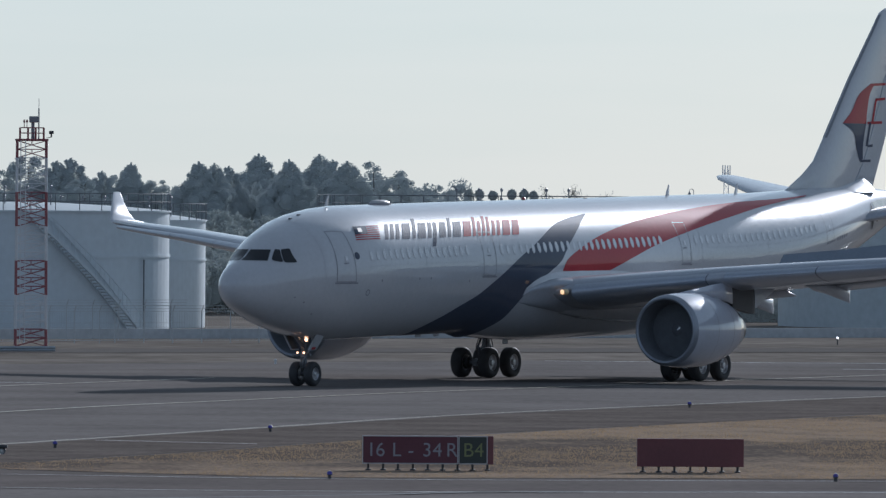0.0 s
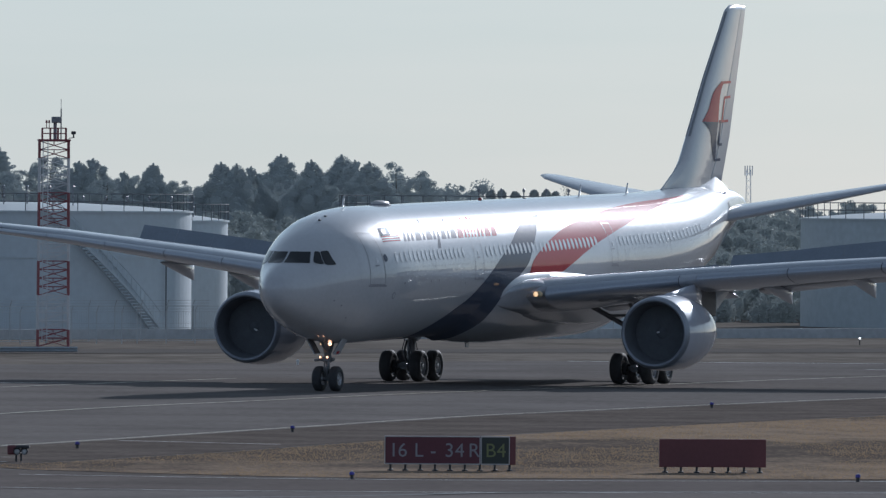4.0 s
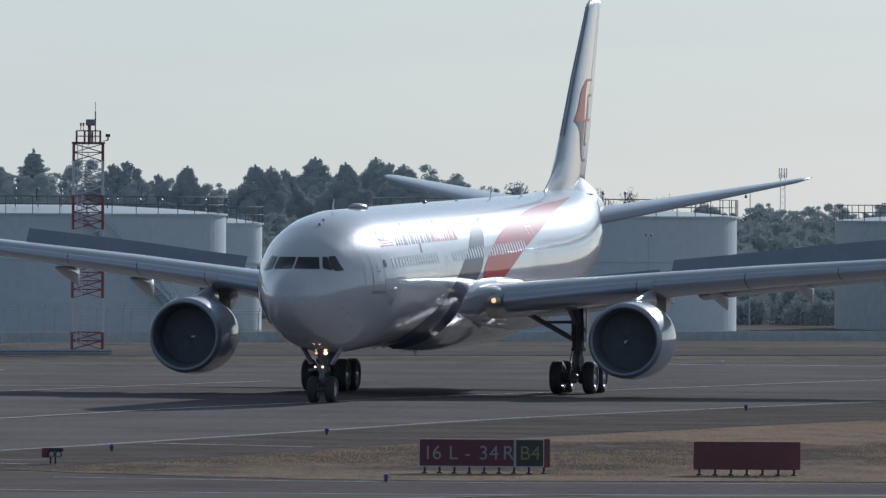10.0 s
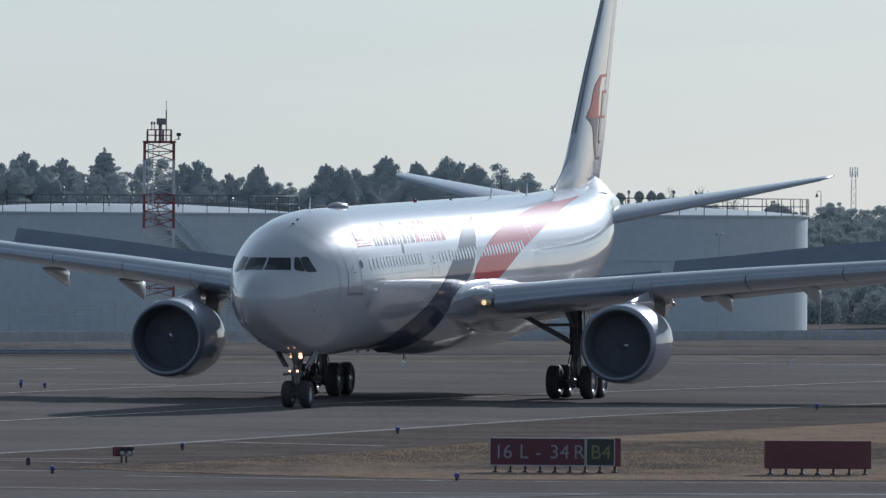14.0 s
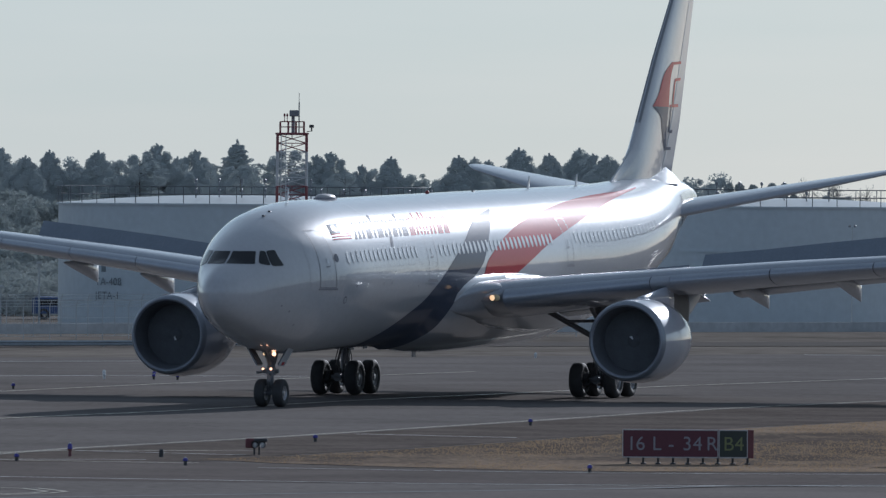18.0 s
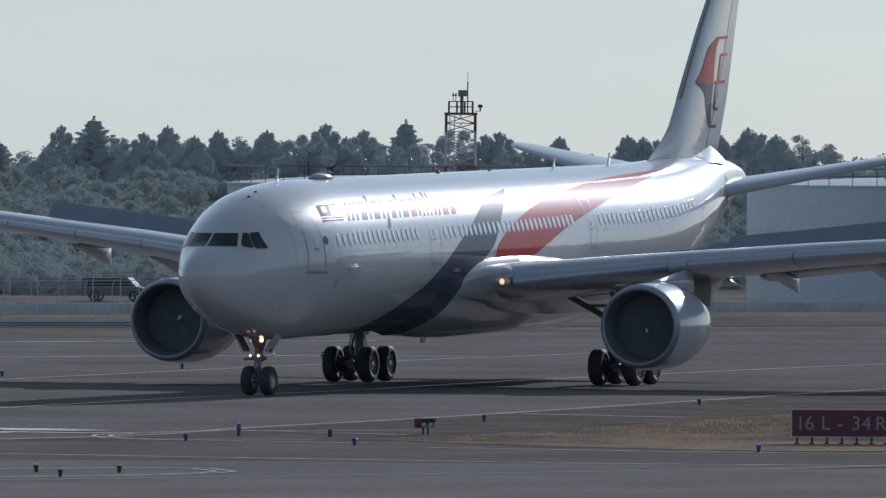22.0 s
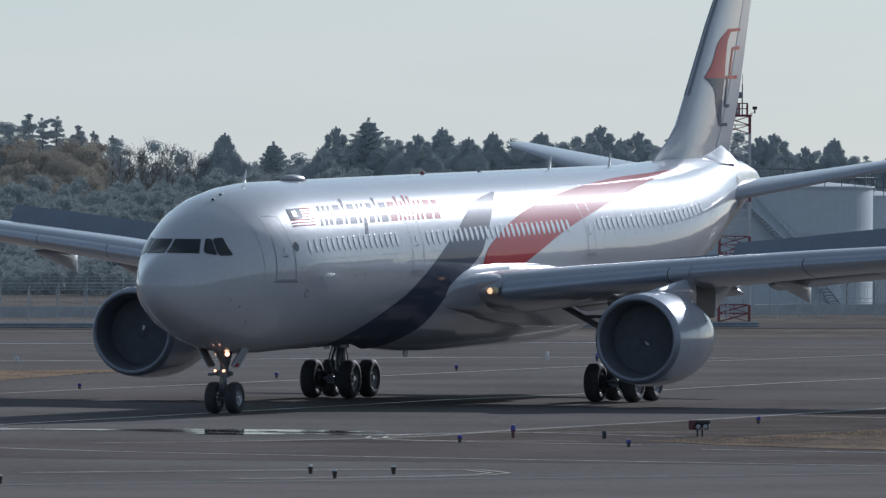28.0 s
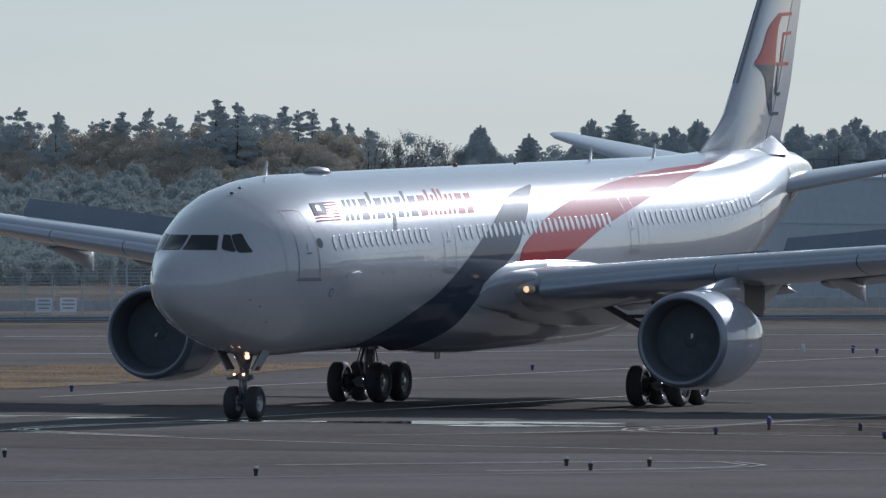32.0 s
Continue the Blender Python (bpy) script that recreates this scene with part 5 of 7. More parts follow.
# corners as side and height: lower front, upper front, upper rear, lower rear
COCKPIT = (((0.05, 5.36), (0.05, 5.80), (0.79, 5.80), (0.914, 5.34)), ((1.02, 5.36), (0.91, 5.82), (1.06, 5.80), (1.343, 5.275)), ((1.377, 5.26), (1.08, 5.81), (1.277, 5.85), (1.64, 5.27)))
for side in (1, -1):
    for q in COCKPIT:
        for nm, mt, grow, lift in (("window_frame", M_STEEL, 1.05, 0.010), ("cockpit_window", M_GLASS, 1.0, 0.016)):
            cy, cz = sum(p[0] for p in q) / 4, sum(p[1] for p in q) / 4
            quad = [Vector((cy + (y - cy) * grow, cz + (z - cz) * grow - 0.035)) for y, z in q]
            rim = []
            for k in range(4):
                a, b, c = quad[k - 1], quad[k], quad[(k + 1) % 4]
                r = (0.10 if q is COCKPIT[0] else 0.30) * min((a - b).length, (c - b).length, 0.40)
                p0, p1 = b + (a - b).normalized() * r, b + (c - b).normalized() * r
                for f in range(6):
                    u = f / 5
                    rim.append(p0 * (1 - u) ** 2 + b * (2 * u * (1 - u)) + p1 * u ** 2)
                rim += [p1.lerp(c + (b - c).normalized() * r, f / 6) for f in range(1, 6)]
            bm = bmesh.new()
            hub_ = Vector((cy, cz))
            rows = [[bm.verts.new(face_point(max(0.01, p.x), p.y, lift)) for p in (hub_.lerp(e, f) for e in rim)] for f in (1.0, 0.75, 0.5, 0.25, 0.05)]
            for r0, r1 in zip(rows, rows[1:]):
                for k in range(len(rim)):
                    m_ = (k + 1) % len(rim)
                    bm.faces.new((r0[k], r0[m_], r1[m_], r1[k]))
            bm.faces.new(rows[-1])
            for v in bm.verts:
                v.co.y *= side
            part(nm, bm, mt, PLANE, "dark flight-deck window pane" if nm == "cockpit_window" else "", smooth=True)

# aerials and lumps along the crown
for s, tall in ((8.2, 0.46), (39.0, 0.50), (45.6, 0.48)):
    bm = bmesh.new()
    rings = []
    for k, c, off in ((0, 0.36, 0), (0.5, 0.26, 0.12), (1, 0.13, 0.28)):
        z = axis_z(s) + 2.80 + tall * k
        rings.append([P3(s + off, 0, z), P3(s + off + c * 0.4, 0.03, z), P3(s + off + c, 0, z), P3(s + off + c * 0.4, -0.03, z)])
    loft(bm, rings)
    part("blade_aerial", bm, M_WHITE, PLANE)
bm = bmesh.new()
rings = []
for k in range(11):
    u = k / 10
    hgt = 0.19 * math.sin(math.pi * u) ** 0.3
    rings.append([P3(12.28 + 1.45 * u, 0.36 * math.cos(a) * math.sin(math.pi * min(max(u, 0.04), 0.96)) ** 0.5, axis_z(13) + 2.79 + (hgt + 0.02) * math.sin(a) ** 0.6) for a in [math.pi * i / 12 for i in range(13)]])
loft(bm, rings, closed=False)
dome = part("antenna_dome", bm, M_FRAME, PLANE, "flat oval antenna dome on the crown", smooth=True)
bm = bmesh.new()
foot = [(13.0 + 0.76 * math.cos(a), 0.40 * math.sin(a)) for a in [2 * math.pi * i / 28 for i in range(28)]]
loft(bm, [[P3(s, y, axis_z(13) + 2.76 + h) for s, y in foot] for h in (0.0, 0.09)])
part("dome_skirt", bm, M_SEAM, dome, "dark skirt under the dome")
bm = bmesh.new()
turned(bm, ((0, 0.09), (0.06, 0.085), (0.11, 0.04), (0.12, 0.005)), 12, "z", P3(25.8, 0, axis_z(25.8) + 2.81))
part("beacon", bm, M_LAMP_RED, PLANE, "red rotating beacon")
for s in (4.9, 5.6, 31):
    bm = bmesh.new()
    c = P3(s, 0.25, axis_z(s) + float(np.interp(s, PROFILE[:, 0], PROFILE[:, 1])) - 0.02)
    box(bm, c - Vector((0.10, 0.05, 0.02)), c + Vector((0.10, 0.05, 0.035)), 0.015)
    part("sensor", bm, M_POST, PLANE)
for s in (16.4, 18.0, 24.2):
    bm = bmesh.new()
    c = P3(s, 0.0, axis_z(s) - 2.86 - (0.5 if s > 22 else 0))
    box(bm, c - Vector((0.22, 0.03, 0.16)), c + Vector((0.22, 0.03, 0.06)), 0.02)
    part("belly_aerial", bm, M_WHITE, PLANE)


# wings
def foil(le, te, y, thick, n=16, blunt=0.0, tilt=0.0):
    """A wing section from leading to trailing edge point (s, z)."""
    (s0, z0), (s1, z1) = le, te
    c = s1 - s0
    ring = []
    for i in range(2 * n):
        if i <= n:
            x = 0.5 - 0.5 * math.cos(math.pi * i / n)
            sign = 1
        else:
            x = 0.5 - 0.5 * math.cos(math.pi * (2 * n - i) / n)
            sign = -0.75
        yt = 5 * thick * c * (0.2969 * math.sqrt(x) - 0.126 * x - 0.3516 * x * x + 0.2843 * x ** 3 - 0.1015 * x ** 4)
        ring.append(P3(s0 + c * x, y + tilt * sign * yt, z0 + (z1 - z0) * x + sign * yt + (lean(y) if abs(y) > 2 and s0 < 50 else 0)))
    return ring


# span, leading edge station and height, trailing edge station and height, thickness
WING = ((1.8, 22.0, 3.8, 33.6, 3.22, 0.15), (3.4, 23.0, 4.02, 33.7, 3.42, 0.145), (6.4, 24.87, 4.44, 34.0, 3.8, 0.14),
        (9.4, 26.74, 4.82, 34.4, 4.18, 0.135), (13.5, 29.28, 5.22, 36.0, 4.74, 0.135), (18, 32.08, 5.62, 37.65, 5.28, 0.13),
        (23, 35.18, 6.06, 39.55, 5.84, 0.125), (27, 37.67, 6.34, 41.05, 6.22, 0.11), (29.2, 39.05, 6.5, 41.95, 6.44, 0.095))


def wing_at(y):
    w = np.array(WING)
    return [float(np.interp(abs(y), w[:, 0], w[:, i])) for i in range(1, 6)]


def wing_top(y, x):
    """Upper surface at a fraction x of the chord."""
    s0, z0, s1, z1, th = wing_at(y)
    c = s1 - s0
    yt = 5 * th * c * (0.2969 * math.sqrt(x) - 0.126 * x - 0.3516 * x * x + 0.2843 * x ** 3 - 0.1015 * x ** 4)
    return s0 + c * x, z0 + (z1 - z0) * x + yt


for side in (1, -1):
    bm = bmesh.new()
    loft(bm, [foil((a, za), (b, zb), side * y, th) for y, a, za, b, zb, th in WING])
    wing = part("wing", bm, M_WING, PLANE, "grey swept wing", smooth=True)
    # slats: a bright nose skin in pieces
    for y0, y1 in ((3.95, 8.93), (9.62, 13.03), (13.06, 16.6), (16.63, 20.3), (20.33, 24.0), (24.03, 28.6)):
        bm = bmesh.new()
        rings = []
        for k in range(5):
            y = y0 + (y1 - y0) * k / 4
            s0, z0, s1, z1, th = wing_at(y)
            ring = foil((s0, z0), (s1, z1), side * y, th, 24)
            sel = ring[-8:] + ring[:8]
            c0 = ring[0]
            rings.append([p + Vector((0.26, 0, -0.17)) + (p - (c0 - Vector((0.9, 0, 0)))).normalized() * 0.012 for p in sel])
        loft(bm, rings, closed=False)
        slat = part("slat", bm, M_SLAT, wing, "bare-metal leading-edge slat", smooth=True)
        # end caps hold painted tone: white for the sunlit end, dark for the gap
        for ring, mt in ((rings[0], M_WHITE if y0 > 9 and y0 < 11 else M_SLAT), (rings[-1], M_DARK)):
            bm = bmesh.new()
            bm.faces.new([bm.verts.new(p) for p in ring])
            part("slat_end", bm, mt, slat)
    # fixed nose of the wing over the pylon, flush between the slats
    bm = bmesh.new()
    rings = []
    for y in (8.95, 9.27, 9.6):
        s0, z0, s1, z1, th = wing_at(y)
        ring = foil((s0, z0), (s1, z1), side * y, th, 24)
        rings.append([p + Vector((0.25, 0, -0.165)) for p in ring[-8:] + ring[:8]])
    loft(bm, rings, closed=False)
    part("pylon_cap", bm, M_WING, wing, "fixed grey wing nose above the pylon", smooth=True)
    # raised spoilers
    for y0, y1, lift_ang in ((6.1, 8.7, 38), (9.22, 11.407, 44), (11.413, 13.827, 44), (13.833, 15.817, 44), (15.823, 17.777, 44), (17.783, 19.7, 44)):
        bm = bmesh.new()
        vs = []
        for y in (y0, y1):
            hinge = 0.70 if y < 12 else 0.70 - 0.023 * (y - 12)
            s, z = wing_top(y, hinge)
            z += 0.0 if side > 0 else 0.3 * lean(side * y)
            ln = (0.9 if y < 9 else 1.28 - 0.02 * (y - 10))
            ds, dz = ln * math.cos(radians(lift_ang)), ln * math.sin(radians(lift_ang))
            ns, nz = -math.sin(radians(lift_ang)) * 0.05, math.cos(radians(lift_ang)) * 0.05
            vs.append([P3(s, side * y, z - 0.02), P3(s + ds, side * y, z + dz), P3(s + ds - ns * 0.3, side * y, z + dz - nz * 0.3), P3(s - ns, side * y, z - nz - 0.02)])
        loft(bm, vs)
        part("spoiler", bm, M_SPOILER, PLANE, "raised dark grey spoiler panel")
    # drooped flaps
    for y0, y1 in ((3.2, 8.9), (10.1, 20.2)):
        bm = bmesh.new()
        rings = []
        for k in range(5):
            y = y0 + (y1 - y0) * k / 4
            s0, z0, s1, z1, th = wing_at(y)
            c = s1 - s0
            rings.append(foil((s1 - 0.8, z1 - 0.06), (s1 + 0.6, z1 - 0.30), side * y, 0.13, 8))
        loft(bm, rings)
        part("flap", bm, M_WING, PLANE, "lowered grey trailing-edge flap", smooth=True)
    # flap-track fairings
    for y, s_tip, z_tip in ((7.26, 35.75, 2.90), (10.98, 36.0, 3.42), (14.38, 37.4, 3.71), (17.8, 37.9, 4.20)):
        z1 = wing_at(y)[3]
        drop = (z1 - z_tip) / 1.33
        bm = bmesh.new()
        rings = []
        for u, zt, zb, w in ((0.0, -0.26, -0.30, 0.03), (0.12, -0.22, -0.42, 0.12), (0.3, -0.20, -0.60, 0.19), (0.5, -0.22, -0.80, 0.22), (0.7, -0.28, -1.02, 0.20), (0.86, -0.36, -1.20, 0.14), (0.96, -0.42, -1.30, 0.07), (1.0, -0.46, -1.33, 0.02)):
            ss = s_tip - 4.2 + 4.2 * u
            top, bot = (z1 + q * drop for q in (zt, zb))
            sec = ((-0.7, top), (-1.0, top * 0.7 + bot * 0.3), (-0.95, top * 0.3 + bot * 0.7), (-0.55, bot * 0.94 + top * 0.06), (0, bot), (0.55, bot * 0.94 + top * 0.06), (0.95, top * 0.3 + bot * 0.7), (1.0, top * 0.7 + bot * 0.3), (0.7, top))
            rings.append([P3(ss, side * y + q * w, z) for q, z in sec])
        loft(bm, rings)
        part("track_fairing", bm, M_WING, PLANE, "canoe-shaped flap-track fairing", smooth=True)
    # winglet
    bm = bmesh.new()
    loft(bm, [foil((a, z), (b, z + 0.02), side * y, th, 10, tilt=tl * side) for y, a, b, z, th, tl in ((29.1, 39.05, 41.95, 6.46, 0.085, 0.0), (29.6, 39.5, 41.75, 6.58, 0.08, -0.6), (29.95, 40.1, 41.7, 6.95, 0.07, -1.0), (30.5, 41.25, 41.85, 7.88, 0.06, -1.0))])
    part("winglet", bm, M_WHITE, PLANE, "white upturned winglet", smooth=True)

    # root fairing along the body above the wing
    bm = bmesh.new()
    rings = []
    for s, zt, out, zb in ((24.2, 4.45, 0.02, 3.4), (25, 4.66, 0.14, 3.0), (27, 4.78, 0.22, 2.8), (31, 4.76, 0.26, 2.6), (34.5, 4.55, 0.26, 2.6), (37, 4.1, 0.2, 2.7), (39.4, 3.5, 0.03, 3.0)):
        top_in = math.sqrt(max(0.1, 2.82 ** 2 - (zt - axis_z(s)) ** 2)) - 0.04
        ring = [(top_in, zt), (top_in + out * 0.55, zt - 0.05), (top_in + out * 0.92, zt - 0.22), (2.80 + out, (zt + zb) / 2 + 0.2), (2.78 + out, (zt + zb) / 2 - 0.2), (2.55 + out * 0.8, zb), (2.0, zb - 0.1), (2.0, zt)]
        rings.append([P3(s, side * y, z) for y, z in ring])
    loft(bm, rings)
    part("root_fairing", bm, M_WHITE, PLANE, "white wing-root fairing", smooth=True)
    # the glove swells out of the body into the leading edge
    bm = bmesh.new()
    bf = bmesh.new()
    rings, band = [], []
    for s, ta, tb, out in ((20.85, 117, 122, 0.0), (21.2, 113, 123, 0.05), (21.6, 109.5, 124, 0.14), (22.1, 106, 125.5, 0.32), (22.6, 103.5, 126.5, 0.58), (23.0, 101.8, 127.5, 0.86), (23.35, 101.0, 128.2, 1.12), (23.7, 100.6, 129, 1.24), (24.6, 100, 131, 1.3), (26, 100, 134, 1.2)):
        a, b = skin(s, ta, -0.02), skin(s, tb, bulge(s, tb) - 0.03)
        ring = []
        for i in range(15):
            u = i / 14
            p = a.lerp(b, 0.5 - 0.5 * math.cos(math.pi * u))
            ring.append(Vector((p.x, side * (p.y + out * ((u / 0.26) ** 0.55 if u < 0.26 else ((1 - u) / 0.74) ** 0.8)), p.z)))
        rings.append(ring)
    loft(bm, rings, closed=False)
    part("wing_glove", bm, M_WING, PLANE, "grey pointed glove at the wing root", smooth=True)
    for s, ta, w, out in ((20.9, 117, 0.4, 0.0), (21.3, 112.2, 3.5, 0.05), (21.8, 108.3, 5.0, 0.10), (22.4, 104.5, 5.2, 0.14), (23.1, 101.8, 5.2, 0.17), (24, 100.5, 5.0, 0.18), (26, 99.4, 4.2, 0.16), (28, 98.6, 2.8, 0.10), (29.6, 98, 1.0, 0.04), (30.4, 97.8, 0.2, 0.0)):
        p, q = skin(s, ta - w, 0.004), skin(s, ta + 0.6, 0.0)
        band.append([Vector((p.x, side * p.y, p.z)), Vector(((p.x + q.x) / 2, side * ((p.y + q.y) / 2 + out * 0.62), (p.z + q.z) / 2 + 0.02)), Vector((q.x, side * (q.y + out), q.z + 0.02)), Vector((q.x, side * (q.y + out), q.z - 0.06))])
    loft(bf, band, closed=False)
    part("root_fillet", bf, M_WHITE, PLANE, "bright white fillet where the wing meets the body", smooth=True)
    # landing lamps behind an oval glass in the root
    bm = bmesh.new()
    centre = P3(23.0, side * 3.62, 3.90)
    for x, k in ((0.0, 1.0), (0.05, 0.86), (0.09, 0.55), (0.10, 0.02)):
        vs_ = [bm.verts.new(centre + Vector((x, 0.21 * k * math.cos(a) + 0.03 * side * k, (0.135 + 0.03 * math.cos(a) * side) * k * math.sin(a)))) for a in [2 * math.pi * i / 18 for i in range(18)]]
        if x:
            for i in range(18):
                bm.faces.new((prev_[i], prev_[(i + 1) % 18], vs_[(i + 1) % 18], vs_[i]))
        prev_ = vs_
    lens = part("landing_lamp", bm, M_LAMP_GLASS, PLANE, "oval landing-lamp glass in the wing root", smooth=True)
    bm = bmesh.new()
    turned(bm, ((0.13, 0.01), (0.115, 0.075), (0.085, 0.11)), 14, "x", P3(23.0, side * 3.58, 3.90))
    part("lit_lamp", bm, M_LAMP_SOFT, lens, "warm lit lamp", smooth=True)

    # tailplane
    bm = bmesh.new()
    loft(bm, [foil((a, z0), (b, z1), side * y, th) for y, a, z0, b, z1, th in ((0.3, 54.9, 6.88, 61.0, 7.73, 0.115), (1.5, 55.8, 7.09, 61.2, 7.89, 0.115), (5.5, 58.7, 8.01, 62.3, 8.5, 0.12), (9.3, 61.5, 8.90, 63.2, 9.10, 0.11), (9.7, 62.1, 9.04, 63.2, 9.13, 0.07))])
    part("tailplane", bm, M_WING, PLANE, "grey horizontal tailplane", smooth=True)

# fin and rudder
FIN = ((50.3, 59.3, 8.28), (51.0, 59.40, 8.55), (52.4, 59.75, 9.17), (53.5, 60.10, 9.8), (54.6, 60.75, 11.0), (56.9, 61.75, 13.6), (59.2, 62.65, 15.9), (60.0, 62.95, 16.75), (60.6, 63.0, 16.98))


def fin_half(s, z):
    f = np.array(FIN)
    a, b = float(np.interp(z, f[:, 2], f[:, 0])), float(np.interp(z, f[:, 2], f[:, 1]))
    a = max(a, b - 7.0)
    x = min(max((s - a) / (b - a), 0.001), 1.0)
    return 5 * 0.10 * (b - a) * (0.2969 * math.sqrt(x) - 0.126 * x - 0.3516 * x * x + 0.2843 * x ** 3 - 0.1015 * x ** 4)


def fin_ring(u0, u1, a, b, z, n=18):
    pts = []
    c = b - a
    for i in range(n + 1):
        f = 0.5 - 0.5 * math.cos(math.pi * i / n) if u0 == 0 else i / n
        s = a + c * (u0 + (u1 - u0) * f)
        pts.append((s, fin_half(s, z)))
    return [P3(s, w, z) for s, w in pts] + [P3(s, -w, z) for s, w in pts[::-1]]


bm = bmesh.new()
loft(bm, [fin_ring(0, 0.69, a, b, z) for a, b, z in FIN])
part("fin", bm, M_WHITE, PLANE, "tall white swept fin", smooth=True)
bm = bmesh.new()
loft(bm, [fin_ring(0.70, 1.0, a, b, z) for a, b, z in FIN[1:]])
part("rudder", bm, M_WING, PLANE, "pale grey rudder", smooth=True)
# bump at the foot of the fin
bm = bmesh.new()
rings = []
for k in range(15):
    u = k / 14
    w = 0.86 * min(1.0, 0.1 + 1.9 * u) * (1 if u < 0.93 else 1 - 4 * (u - 0.93))
    top = 0.12 + 0.72 * u ** 1.15 * (1 if u < 0.93 else max(0.0, (1 - u) / 0.07))
    rings.append([P3(53.6 + 4.9 * u, w * v, axis_z(56) + 2.74 + top * (1 - abs(v) ** 1.25) ** 0.9) for v in [1 - i / 8 for i in range(17)]])
loft(bm, rings, closed=False)
part("fin_fairing", bm, M_WHITE, PLANE, "ridged white fairing at the fin root", smooth=True)


def fin_shape(name, left, right, material, label="", n=20):
    """A flat mark on both sides of the fin between two edges of (station, height)."""
    a, b = curve_points([(*q, 0) for q in left], 0.1), curve_points([(*q, 0) for q in right], 0.1)
    for side in (1, -1):
        bm = bmesh.new()
        rows = []
        for i in range(n + 1):
            pa = a[round(i / n * (len(a) - 1))]
            pb = b[round(i / n * (len(b) - 1))]
            rows.append([])
            for j in range(9):
                q = pa.lerp(pb, j / 8)
                rows[-1].append(bm.verts.new(P3(q.x, side * (fin_half(q.x, q.y) + 0.015), q.y)))
        for r0, r1 in zip(rows, rows[1:]):
            for j in range(8):
                bm.faces.new((r0[j], r0[j + 1], r1[j + 1], r1[j]))
        part(name, bm, material, PLANE, label)


fin_shape("tail_mark", ((55.85, 11.55), (56.7, 12.1), (57.5, 12.9), (58.7, 13.42)), ((58.25, 11.55), (58.35, 12.2), (58.6, 12.9), (59.0, 13.3)), M_RED, "plain red shape on the fin")
fin_shape("tail_mark", ((55.85, 11.55), (56.9, 11.1), (57.2, 10.4), (57.6, 9.8)), ((58.25, 11.55), (58.05, 11.0), (57.95, 10.4), (58.0, 9.9)), M_NAVY, "plain navy shape on the fin")
for (s0, z0), (s1, z1), w, m_ in (((58.7, 13.36), (60.43, 13.42), 0.12, M_RED), ((57.7, 9.80), (58.95, 9.82), 0.12, M_NAVY), ((59.3, 12.68), (60.43, 12.73), 0.12, M_RED), ((58.4, 11.58), (60.15, 11.62), 0.12, M_RED),
                                  ((58.5, 10.50), (59.1, 10.53), 0.12, M_NAVY)):
    fin_shape("tail_mark", ((s0, z0 - w / 2), (s1, z1 - w / 2)), ((s0, z0 + w / 2), (s1, z1 + w / 2)), m_, "", 8)
fin_shape("tail_mark", ((58.85, 11.6), (59.05, 12.2), (59.25, 12.7)), ((59.1, 11.6), (59.28, 12.2), (59.45, 12.7)), M_RED, "", 8)
fin_shape("tail_mark", ((58.25, 10.5), (58.45, 11.1), (58.6, 11.6)), ((58.5, 10.5), (58.68, 11.1), (58.85, 11.6)), M_NAVY, "", 8)

# dark strip up the leading edge
for side in (1, -1):
    bm = bmesh.new()
    rows = []
    for i in range(25):
        z = 10.87 + 5.8 * i / 24
        a = float(np.interp(z, [q[2] for q in FIN], [q[0] for q in FIN]))
        rows.append([bm.verts.new(P3(s, side * (fin_half(s, z) + 0.012), z)) for s in (a - 0.006, a + 0.012, a + 0.03, a + 0.06, a + 0.10)])
    for r0, r1 in zip(rows, rows[1:]):
        for j in range(4):
            bm.faces.new((r0[j], r0[j + 1], r1[j + 1], r1[j]))
    part("leading_edge_strip", bm, M_GREYKIT, PLANE, "dark strip along the fin leading edge", smooth=True)
# bare metal seal where the tailplane swivels in the body
for side in (1, -1):
    bm = bmesh.new()
    patch(bm, ((57.2, side * 60), (61.2, side * 52), (61.4, side * 88), (57.6, side * 100)), 10, 10, 0.014)
    part("swivel_plate", bm, M_PLATE, PLANE, "bare metal plate round the tailplane root", smooth=True)

# dark gap ahead of the plate
for side in (1, -1):
    bm = bmesh.new()
    for k in range(8):
        a0, a1 = 62 + 6 * k, 68 + 6 * k
        bow = [0.55 * math.sin(math.pi * (a - 62) / 48) for a in (a0, a1)]
        patch(bm, ((56.95 - 0.5 * bow[0], side * a0), (57.0 + 0.25 * bow[0], side * a0), (57.0 + 0.25 * bow[1], side * a1), (56.95 - 0.5 * bow[1], side * a1)), 2, 2, 0.018)
    part("swivel_gap", bm, M_POST, PLANE, "dark gap at the tailplane root")

